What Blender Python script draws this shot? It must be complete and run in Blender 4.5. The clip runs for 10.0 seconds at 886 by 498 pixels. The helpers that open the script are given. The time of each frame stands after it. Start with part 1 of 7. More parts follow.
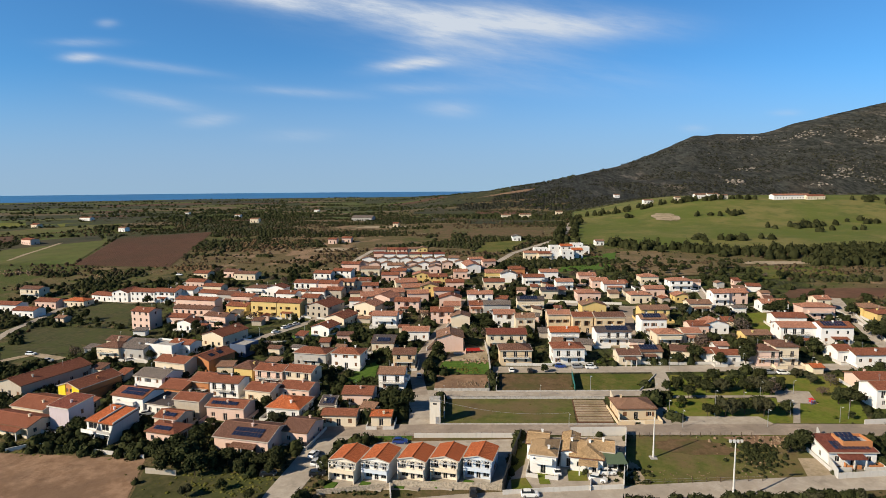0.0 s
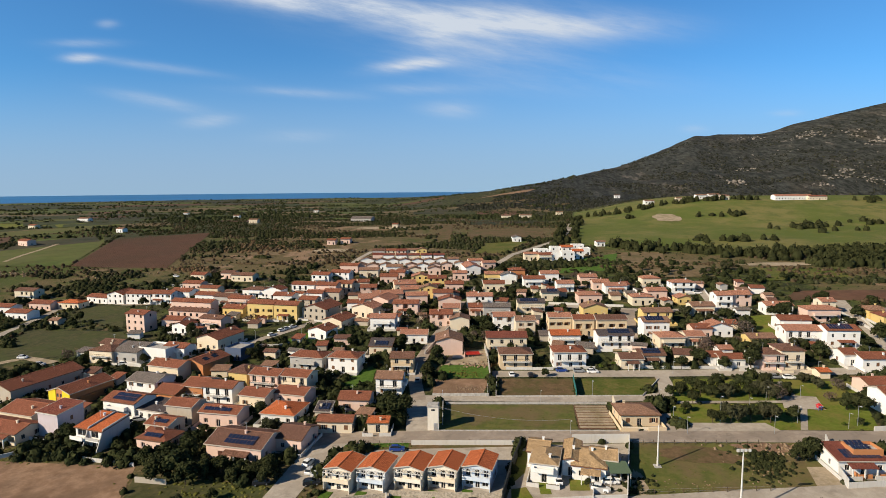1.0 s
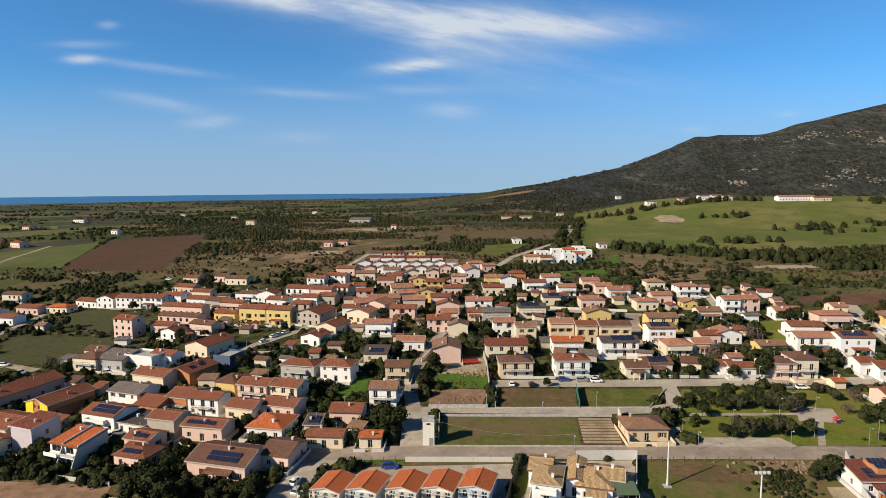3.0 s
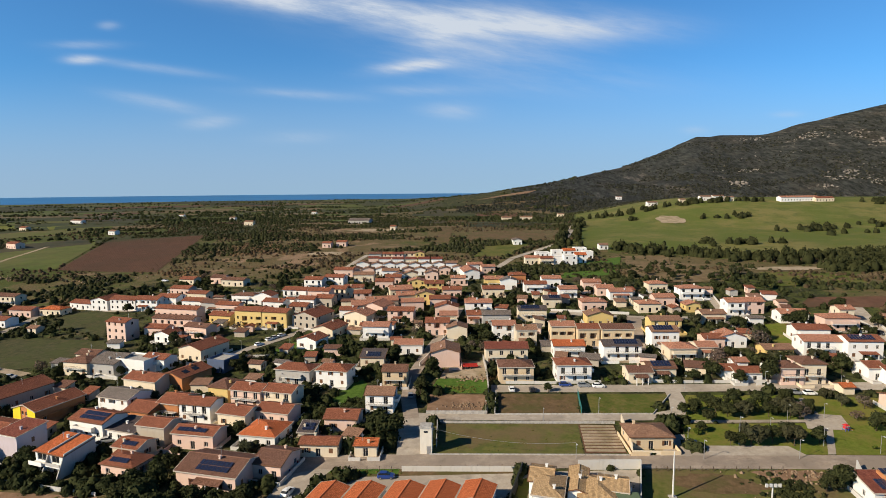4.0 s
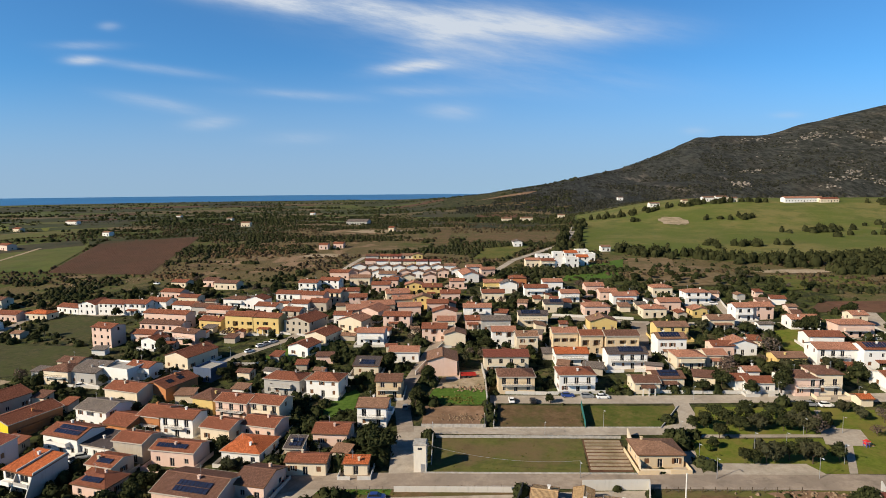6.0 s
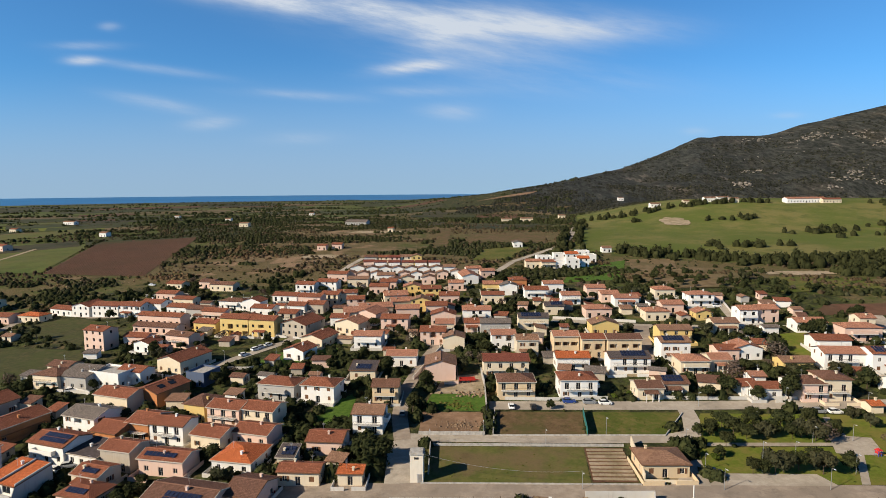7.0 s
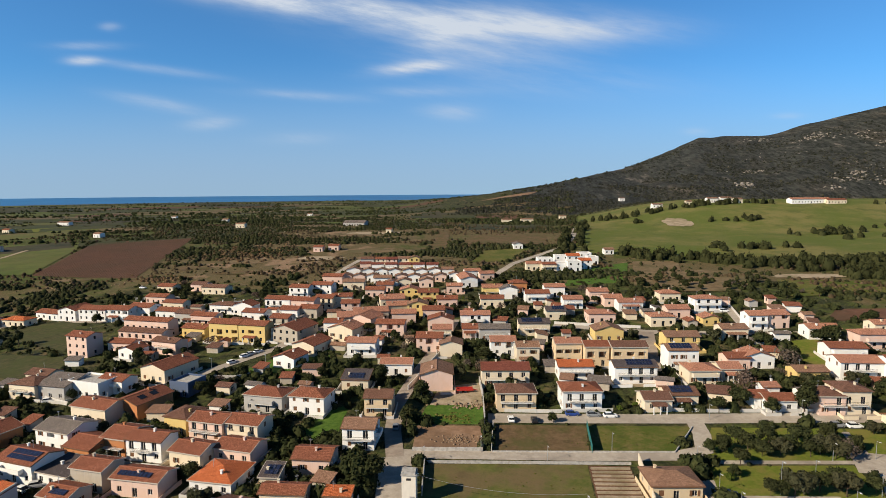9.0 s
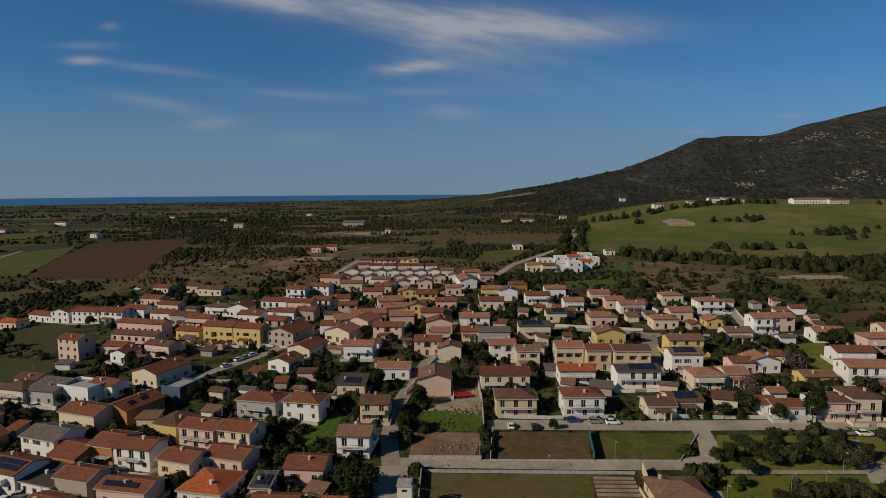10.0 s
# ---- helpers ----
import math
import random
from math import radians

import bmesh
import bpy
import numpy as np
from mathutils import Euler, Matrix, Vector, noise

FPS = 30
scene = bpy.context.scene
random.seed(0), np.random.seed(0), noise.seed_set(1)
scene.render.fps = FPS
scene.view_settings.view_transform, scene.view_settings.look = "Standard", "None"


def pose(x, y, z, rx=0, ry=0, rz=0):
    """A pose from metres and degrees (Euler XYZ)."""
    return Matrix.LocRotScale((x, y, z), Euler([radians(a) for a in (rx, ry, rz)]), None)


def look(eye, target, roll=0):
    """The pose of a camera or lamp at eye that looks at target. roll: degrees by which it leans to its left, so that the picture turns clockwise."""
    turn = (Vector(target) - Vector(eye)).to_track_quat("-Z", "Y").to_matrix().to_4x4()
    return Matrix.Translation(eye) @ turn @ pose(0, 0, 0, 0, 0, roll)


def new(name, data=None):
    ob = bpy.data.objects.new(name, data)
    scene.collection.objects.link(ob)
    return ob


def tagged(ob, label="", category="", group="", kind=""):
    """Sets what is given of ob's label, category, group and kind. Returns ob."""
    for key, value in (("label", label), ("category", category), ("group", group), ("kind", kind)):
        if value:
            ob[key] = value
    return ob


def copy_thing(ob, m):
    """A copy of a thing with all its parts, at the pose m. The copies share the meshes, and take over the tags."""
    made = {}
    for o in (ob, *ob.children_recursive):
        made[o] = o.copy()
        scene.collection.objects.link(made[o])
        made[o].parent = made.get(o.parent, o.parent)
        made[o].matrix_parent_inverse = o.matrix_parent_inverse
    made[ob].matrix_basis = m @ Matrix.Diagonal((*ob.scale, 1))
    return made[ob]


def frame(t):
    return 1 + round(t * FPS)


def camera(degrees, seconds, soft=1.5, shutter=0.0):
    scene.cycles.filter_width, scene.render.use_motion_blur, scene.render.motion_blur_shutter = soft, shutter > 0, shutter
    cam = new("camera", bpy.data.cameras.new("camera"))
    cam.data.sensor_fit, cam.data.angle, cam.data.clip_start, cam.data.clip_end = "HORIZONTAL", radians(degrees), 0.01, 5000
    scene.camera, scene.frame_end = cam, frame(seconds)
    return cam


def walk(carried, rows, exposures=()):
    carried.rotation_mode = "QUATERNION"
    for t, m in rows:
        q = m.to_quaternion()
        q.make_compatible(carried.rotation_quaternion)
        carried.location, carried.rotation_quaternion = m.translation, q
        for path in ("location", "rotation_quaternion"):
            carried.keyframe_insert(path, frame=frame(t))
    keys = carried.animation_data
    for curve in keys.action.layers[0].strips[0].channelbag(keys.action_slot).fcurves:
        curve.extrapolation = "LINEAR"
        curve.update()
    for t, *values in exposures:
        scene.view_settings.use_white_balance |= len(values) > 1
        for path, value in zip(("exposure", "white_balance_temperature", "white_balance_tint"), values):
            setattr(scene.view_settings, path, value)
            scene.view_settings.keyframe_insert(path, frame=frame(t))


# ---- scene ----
cam = camera(73.70, 10.0, soft=0.6)
walk(cam, [
    (0, pose(0, 0.00, 66.70, 83.780, 0, 7.341) @ pose(0, 0.00, 0.00, 0, 0, -0.338)),
    (1.25, pose(0, 5.29, 66.71, 83.840, 0, 7.366) @ pose(0, 0.00, 0.00, 0, 0, -0.353)),
    (2.5, pose(0, 10.81, 66.71, 83.895, 0, 7.390) @ pose(0, 0.00, 0.00, 0, 0, -0.363)),
    (3.75, pose(0, 16.53, 66.72, 83.943, 0, 7.412) @ pose(0, 0.00, 0.00, 0, 0, -0.367)),
    (5, pose(0, 22.38, 66.73, 83.985, 0, 7.432) @ pose(0, 0.00, 0.00, 0, 0, -0.365)),
    (6.25, pose(0, 28.31, 66.75, 84.019, 0, 7.451) @ pose(0, 0.00, 0.00, 0, 0, -0.356)),
    (7.5, pose(0, 34.29, 66.76, 84.045, 0, 7.469) @ pose(0, 0.00, 0.00, 0, 0, -0.342)),
    (8.75, pose(0, 40.27, 66.76, 84.061, 0, 7.485) @ pose(0, 0.00, 0.00, 0, 0, -0.322)),
    (10, pose(0, 46.18, 66.77, 84.067, 0, 7.500) @ pose(0, 0.00, 0.00, 0, 0, -0.296)),
], [(0, 0.48), (9.7, 0.48), (9.8, 0.18), (9.9, -0.22), (10.0, -0.62)])

# ---- light ----
SUN_TO = Vector((-0.70, -0.515, 0.50)).normalized()
world = bpy.data.worlds.new("sky")
scene.world = world
world.use_nodes = True


class Nodes:
    """Short-hand for building a node tree."""

    def __init__(self, tree):
        self.t = tree
        tree.nodes.clear()

    def add(self, kind, **sets):
        n = self.t.nodes.new(kind)
        for k, v in sets.items():
            if k == "op":
                n.operation = v
            elif k == "blend":
                n.blend_type = v
            elif k == "dtype":
                n.data_type = v
        return n

    def link(self, a, b):
        self.t.links.new(a, b)

    def put(self, socket, v):
        if isinstance(v, bpy.types.NodeSocket):
            self.link(v, socket)
        else:
            socket.default_value = v

    def math(self, op, a, b=0.0, c=0.0, clamp=False):
        n = self.add("ShaderNodeMath", op=op)
        n.use_clamp = clamp
        self.put(n.inputs[0], a)
        self.put(n.inputs[1], b)
        self.put(n.inputs[2], c)
        return n.outputs[0]

    def mix(self, fac, a, b, blend="MIX"):
        n = self.add("ShaderNodeMix", dtype="RGBA", blend=blend)
        self.put(n.inputs[0], fac)
        self.put(n.inputs[6], a if isinstance(a, bpy.types.NodeSocket) else (*a[:3], 1))
        self.put(n.inputs[7], b if isinstance(b, bpy.types.NodeSocket) else (*b[:3], 1))
        return n.outputs[2]

    def noise(self, vector, scale, detail=4.0, rough=0.55, out=0):
        n = self.add("ShaderNodeTexNoise")
        if vector is not None:
            self.link(vector, n.inputs["Vector"])
        n.inputs["Scale"].default_value = scale
        n.inputs["Detail"].default_value = detail
        n.inputs["Roughness"].default_value = rough
        return n.outputs[out]

    def ramp(self, fac, stops):
        n = self.add("ShaderNodeValToRGB")
        e = n.color_ramp.elements
        e[0].position, e[0].color = stops[0][0], (*stops[0][1], 1)
        e[1].position, e[1].color = stops[-1][0], (*stops[-1][1], 1)
        for p, c in stops[1:-1]:
            e.new(p).color = (*c, 1)
        self.put(n.inputs[0], fac)
        return n.outputs[0]

    def step(self, v, lo, hi):
        """0 below lo, 1 above hi, smooth between."""
        n = self.add("ShaderNodeMapRange")
        n.interpolation_type = "SMOOTHSTEP"
        self.put(n.inputs[0], v)
        n.inputs[1].default_value, n.inputs[2].default_value = lo, hi
        return n.outputs[0]


def build_sky():
    n = Nodes(world.node_tree)
    way = n.add("ShaderNodeTexCoord").outputs["Generated"]
    sep = n.add("ShaderNodeSeparateXYZ")
    n.link(way, sep.inputs[0])
    x, y, z = sep.outputs
    up = n.math("ADD", n.math("MAXIMUM", z, 0.0), 0.045)
    lifted = n.add("ShaderNodeCombineXYZ")
    n.link(x, lifted.inputs[0])
    n.link(y, lifted.inputs[1])
    n.link(up, lifted.inputs[2])
    sky = n.add("ShaderNodeTexSky")
    sky.sky_type = "NISHITA"
    sky.sun_disc = False
    sky.sun_elevation = math.asin(SUN_TO.z)
    sky.sun_rotation = math.atan2(SUN_TO.x, SUN_TO.y)
    sky.altitude = 100
    sky.air_density, sky.dust_density, sky.ozone_density = 1.0, 0.35, 2.5
    n.link(lifted.outputs[0], sky.inputs["Vector"])
    # bearing and steepness ahead: u to the side, v upwards
    c, s = math.cos(TURN), math.sin(TURN)
    ahead = n.math("MAXIMUM", n.math("ADD", n.math("MULTIPLY", x, -s), n.math("MULTIPLY", y, c)), 0.05)
    side = n.math("ADD", n.math("MULTIPLY", x, c), n.math("MULTIPLY", y, s))
    u = n.math("DIVIDE", side, ahead)
    v = n.math("DIVIDE", z, ahead)
    # wind-drawn wisps
    flow = n.add("ShaderNodeCombineXYZ")
    n.link(n.math("ADD", n.math("MULTIPLY", u, 1.0), n.math("MULTIPLY", v, 1.5)), flow.inputs[0])
    n.link(n.math("ADD", n.math("MULTIPLY", v, 4.2), n.math("MULTIPLY", u, 0.5)), flow.inputs[1])
    thread = n.step(n.noise(flow.outputs[0], 6.5, 7, 0.64), 0.25, 0.8)
    fine = n.noise(flow.outputs[0], 2.2, 5, 0.55)
    total = None
    for cu, cv, ru, rv, tilt, power in CLOUDS:
        du, dv = n.math("SUBTRACT", u, cu), n.math("SUBTRACT", v, cv)
        ct, st = math.cos(tilt), math.sin(tilt)
        a = n.math("DIVIDE", n.math("ADD", n.math("MULTIPLY", du, ct), n.math("MULTIPLY", dv, st)), ru)
        b = n.math("DIVIDE", n.math("ADD", n.math("MULTIPLY", du, -st), n.math("MULTIPLY", dv, ct)), rv)
        d = n.math("ADD", n.math("MULTIPLY", a, a), n.math("MULTIPLY", b, b))
        m = n.math("MULTIPLY", n.math("EXPONENT", n.math("MULTIPLY", d, -1.0)), power)
        total = m if total is None else n.math("ADD", total, m)
    amount = n.math("MULTIPLY", n.math("MULTIPLY", total, 1.25), n.math("ADD", thread, n.math("MULTIPLY", fine, 0.5)), clamp=True)
    haze = n.step(v, 0.22, 0.0)
    deep = n.mix(1.0, sky.outputs[0], SKY_TINT, "MULTIPLY")
    hazed = n.mix(n.math("MULTIPLY", haze, 0.78), deep, SKY_HAZE)
    colour = n.mix(amount, hazed, CLOUD)
    # a clear winter sky deepens towards the zenith
    colour = n.mix(n.step(z, 0.30, 0.8), colour, n.mix(1.0, colour, (0.15, 0.17, 0.21), "MULTIPLY"))
    bg = n.add("ShaderNodeBackground")
    n.link(colour, bg.inputs[0])
    bg.inputs[1].default_value = SKY_POWER
    out = n.add("ShaderNodeOutputWorld")
    n.link(bg.outputs[0], out.inputs[0])


SKY_POWER = 0.068
SKY_TINT = (0.54, 1.11, 1.53)
SKY_HAZE = (3.55, 4.7, 6.6)
CLOUD = (6.5, 7.2, 8.2)
# side, height, half length, half width, tilt, strength
CLOUDS = [(-0.296, 0.312, 0.115, 0.017, -0.10, 1.0), (-0.172, 0.293, 0.12, 0.017, -0.10, 0.85), (0.017, 0.272, 0.18, 0.028, -0.03, 0.7),
          (0.207, 0.258, 0.15, 0.022, -0.02, 0.6), (-0.007, 0.246, 0.05, 0.022, 0.1, 0.5), (-0.05, 0.197, 0.055, 0.009, 0.10, 1.05),
          (0.075, 0.218, 0.14, 0.032, 0.0, 0.34), (-0.594, 0.211, 0.026, 0.006, 0.0, 0.85), (-0.585, 0.235, 0.05, 0.006, -0.02, 0.4),
          (-0.476, 0.198, 0.10, 0.007, -0.15, 0.26), (-0.476, 0.141, 0.07, 0.009, -0.20, 0.42), (-0.386, 0.108, 0.038, 0.009, 0.05, 0.45),
          (-0.545, 0.265, 0.015, 0.006, 0.0, 0.35), (-0.23, 0.153, 0.10, 0.007, -0.06, 0.28), (-0.04, 0.158, 0.08, 0.008, 0.0, 0.22),
          (0.012, 0.125, 0.045, 0.012, -0.05, 0.3), (-0.24, 0.083, 0.055, 0.009, 0.0, 0.25), (0.2, 0.17, 0.2, 0.025, 0.0, 0.14),
          (0.42, 0.09, 0.02, 0.006, 0.0, 0.2), (0.57, 0.115, 0.024, 0.005, 0.0, 0.25)]
TURN = radians(7.4)
build_sky()

sun_lamp = bpy.data.lights.new("sun", "SUN")
sun_lamp.energy = 5.0
sun_lamp.angle = radians(0.5)
sun_lamp.color = (1.0, 0.86, 0.66)
sun = new("sun", sun_lamp)
sun.matrix_world = look(SUN_TO * 100, (0, 0, 0))

# ---- materials ----
def material(name, build, rough=0.85, metal=0.0, spec=0.3):
    """A node material; build(n, principled) sets its colour and relief."""
    m = bpy.data.materials.new(name)
    m.use_nodes = True
    n = Nodes(m.node_tree)
    p = n.add("ShaderNodeBsdfPrincipled")
    o = n.add("ShaderNodeOutputMaterial")
    n.link(p.outputs[0], o.inputs[0])
    p.inputs["Roughness"].default_value = rough
    p.inputs["Metallic"].default_value = metal
    p.inputs["Specular IOR Level"].default_value = spec
    build(n, p)
    return m


def bump(n, p, height, strength, distance):
    b = n.add("ShaderNodeBump")
    b.inputs["Strength"].default_value = strength
    b.inputs["Distance"].default_value = distance
    n.link(height, b.inputs["Height"])
    n.link(b.outputs[0], p.inputs["Normal"])


def where(n):
    return n.add("ShaderNodeNewGeometry").outputs["Position"]


def stucco(name, tint, grime=0.35):
    """Painted render with faint blotches, rain streaks and a rough grain."""
    def build(n, p):
        at = where(n)
        stretch = n.add("ShaderNodeMapping")
        stretch.inputs["Scale"].default_value = (1.3, 1.3, 0.22)
        n.link(at, stretch.inputs[0])
        streak = n.step(n.noise(stretch.outputs[0], 1.1, 5, 0.6), 0.5, 0.8)
        blotch = n.noise(at, 0.35, 5, 0.6)
        colour = [c * 0.82 for c in tint]
        tone = n.add("ShaderNodeObjectInfo").outputs["Random"]
        dull = [c * 0.62 for c in colour]
        warm = [colour[0] * 0.92, colour[1] * 0.86, colour[2] * 0.78]
        c = n.mix(n.math("MULTIPLY", streak, grime), colour, dull)
        c = n.mix(n.math("MULTIPLY", n.step(blotch, 0.45, 0.7), 0.4), c, warm)
        c = n.mix(n.math("MULTIPLY", tone, 0.22), c, dull)
        n.link(c, p.inputs["Base Color"])
        bump(n, p, n.noise(at, 9, 3), 0.25, 0.02)
    return material(name, build, 0.9, 0, 0.2)


def tiles(name, colour, spread=0.5):
    """Rows of curved clay tiles; uv in metres, u along the eave, v up the slope."""
    def build(n, p):
        uv = n.add("ShaderNodeTexCoord").outputs["UV"]
        at = where(n)
        b = n.add("ShaderNodeTexBrick")
        n.link(uv, b.inputs["Vector"])
        b.inputs["Scale"].default_value = 1.0
        b.inputs["Brick Width"].default_value, b.inputs["Row Height"].default_value = 0.24, 0.36
        b.inputs["Mortar Size"].default_value = 0.02
        b.offset = 0.0
        pale = [min(1, c * 1.35 + 0.02) for c in colour]
        dark = [c * 0.6 for c in colour]
        b.inputs["Color1"].default_value = (*pale, 1)
        b.inputs["Color2"].default_value = (*[c * 0.8 for c in colour], 1)
        b.inputs["Mortar"].default_value = (*[c * 0.35 for c in colour], 1)
        w = n.add("ShaderNodeTexWave")
        n.link(uv, w.inputs["Vector"])
        w.inputs["Scale"].default_value = 1.31
        moss = n.step(n.noise(at, 0.5, 6, 0.65), 0.46, 0.68)
        tone = n.add("ShaderNodeObjectInfo").outputs["Random"]
        c = n.mix(n.math("MULTIPLY", moss, spread), b.outputs[0], dark)
        c = n.mix(n.math("MULTIPLY", tone, 0.4), c, [colour[0] * 0.62, colour[1] * 0.66, colour[2] * 0.8])
        lichen = n.step(n.noise(at, 2.3, 4, 0.7), 0.62, 0.75)
        c = n.mix(n.math("MULTIPLY", lichen, 0.35), c, (0.33, 0.27, 0.19))
        n.link(c, p.inputs["Base Color"])
        bump(n, p, w.outputs["Fac"], 0.6, 0.06)
    return material(name, build, 0.9, 0, 0.1)


def plain(name, colour, rough=0.6, metal=0.0, spec=0.4, vary=0.2, scale=3.0):
    def build(n, p):
        at = where(n)
        d = [c * (1 - vary) for c in colour]
        n.link(n.mix(n.step(n.noise(at, scale, 5, 0.6), 0.35, 0.7), colour, d), p.inputs["Base Color"])
    return material(name, build, rough, metal, spec)


WALL = {
    "W": ("white", stucco("white_render", (0.90, 0.885, 0.85), 0.25)),
    "C": ("cream", stucco("cream_render", (0.80, 0.69, 0.52))),
    "P": ("pale pink", stucco("pink_render", (0.80, 0.58, 0.48))),
    "Y": ("yellow", stucco("yellow_render", (0.74, 0.55, 0.22))),
    "O": ("orange", stucco("orange_render", (0.54, 0.23, 0.095))),
    "T": ("beige unpainted", stucco("beige_render", (0.50, 0.44, 0.36), 0.6)),
    "G": ("grey unpainted", stucco("grey_render", (0.50, 0.48, 0.45), 0.6)),
    "N": ("ochre", stucco("ochre_render", (0.74, 0.58, 0.38))),
    "L": ("pale lilac", stucco("lilac_render", (0.60, 0.52, 0.55))),
    "B": ("blue", stucco("blue_render", (0.10, 0.135, 0.22))),
    "E": ("pale blue", stucco("pale_blue_render", (0.66, 0.73, 0.82))),
    "I": ("ivory", stucco("ivory_render", (0.87, 0.80, 0.68))),
    "K": ("bright yellow", stucco("bright_yellow_render", (0.85, 0.68, 0.04))),
}
ROOF = {
    "r": ("terracotta tiled", tiles("terracotta_tiles", (0.25, 0.089, 0.048))),
    "p": ("weathered pale terracotta tiled", tiles("pale_terracotta_tiles", (0.40, 0.185, 0.115), 0.35)),
    "o": ("bright orange tiled", tiles("orange_tiles", (0.47, 0.125, 0.042), 0.2)),
    "b": ("brown tiled", tiles("brown_tiles", (0.17, 0.085, 0.056))),
    "d": ("dark red tiled", tiles("dark_red_tiles", (0.20, 0.062, 0.04))),
    "t": ("tan tiled", tiles("tan_tiles", (0.27, 0.15, 0.094))),
    "a": ("sandy tiled", tiles("sandy_tiles", (0.42, 0.28, 0.145), 0.3)),
    "g": ("grey sheet", tiles("grey_tiles", (0.17, 0.14, 0.12))),
    "s": ("dark solar-clad", tiles("dark_tiles", (0.10, 0.08, 0.075))),
}
WHITE_TRIM = plain("white_trim", (0.64, 0.62, 0.58), 0.7)
CONCRETE = plain("concrete", (0.42, 0.40, 0.37), 0.9, 0, 0.2, 0.35, 1.2)
WHITE_WALL = stucco("white_boundary_render", (0.66, 0.64, 0.60), 0.7)
STONE_WALL = plain("stone_wall", (0.46, 0.39, 0.30), 0.95, 0, 0.2, 0.5, 2.0)
GLASS = plain("window_glass", (0.018, 0.021, 0.025), 0.12, 0, 0.5, 0.4, 2.0)
SHUTTER = plain("wooden_shutter", (0.16, 0.075, 0.035), 0.6)
FRAME = plain("window_frame_paint", (0.55, 0.52, 0.48), 0.5)
FASCIA = plain("fascia_paint", (0.46, 0.40, 0.33), 0.8)
DARK_METAL = plain("dark_metal", (0.05, 0.05, 0.055), 0.5, 0.6)
GALV = plain("galvanised_steel", (0.48, 0.49, 0.50), 0.45, 0.7)


def build_solar(n, p):
    uv = n.add("ShaderNodeTexCoord").outputs["UV"]
    b = n.add("ShaderNodeTexBrick")
    n.link(uv, b.inputs["Vector"])
    b.inputs["Scale"].default_value = 1.0
    b.inputs["Brick Width"].default_value, b.inputs["Row Height"].default_value = 0.16, 0.16
    b.inputs["Mortar Size"].default_value = 0.006
    b.offset = 0.0
    b.inputs["Color1"].default_value = (0.012, 0.018, 0.045, 1)
    b.inputs["Color2"].default_value = (0.016, 0.022, 0.055, 1)
    b.inputs["Mortar"].default_value = (0.06, 0.07, 0.10, 1)
    n.link(b.outputs[0], p.inputs["Base Color"])


SOLAR = material("solar_cells", build_solar, 0.25, 0.0, 0.5)


def build_land(n, p):
    """Winter grass, dry weeds, bare soil and low scrub, by how much of each grows."""
    at = where(n)
    a = n.add("ShaderNodeAttribute")
    a.attribute_name = "growth"
    sep = n.add("ShaderNodeSeparateColor")
    n.link(a.outputs["Color"], sep.inputs[0])
    green, scrub, soil = sep.outputs
    big = n.noise(at, 0.012, 5, 0.6)
    mid = n.noise(at, 0.09, 6, 0.62)
    fine = n.noise(at, 0.9, 6, 0.65)
    grass = n.mix(n.step(fine, 0.3, 0.7), (0.047, 0.062, 0.015), (0.08, 0.09, 0.027))
    dry = n.mix(n.step(fine, 0.35, 0.65), (0.14, 0.104, 0.054), (0.086, 0.073, 0.033))
    earth = n.mix(n.step(fine, 0.3, 0.7), (0.19, 0.12, 0.07), (0.27, 0.19, 0.125))
    bush = n.mix(n.step(fine, 0.4, 0.65), (0.02, 0.026, 0.011), (0.055, 0.055, 0.024))
    w = n.math("ADD", mid, n.math("MULTIPLY", n.math("SUBTRACT", big, 0.5), 0.6))
    c = n.mix(n.step(n.math("ADD", w, n.math("SUBTRACT", green, 0.5)), 0.4, 0.6), dry, grass)
    c = n.mix(n.step(green, 0.8, 0.95), c, n.mix(n.step(n.noise(at, 0.016, 7, 0.68), 0.38, 0.62), (0.09, 0.112, 0.024), n.mix(n.step(n.noise(at, 0.045, 6, 0.7), 0.45, 0.65), (0.16, 0.145, 0.05), (0.085, 0.098, 0.027))))
    c = n.mix(n.step(n.math("ADD", n.noise(at, 0.05, 6, 0.62), n.math("SUBTRACT", soil, 0.5)), 0.5, 0.62), c, earth)
    c = n.mix(n.step(n.math("ADD", n.noise(at, 0.14, 7, 0.7), n.math("SUBTRACT", scrub, 0.5)), 0.46, 0.6), c, bush)
    n.link(c, p.inputs["Base Color"])
    bump(n, p, n.noise(at, 0.6, 6, 0.7), 0.7, 0.6)


LAND = material("open_land", build_land, 0.95, 0, 0.1)


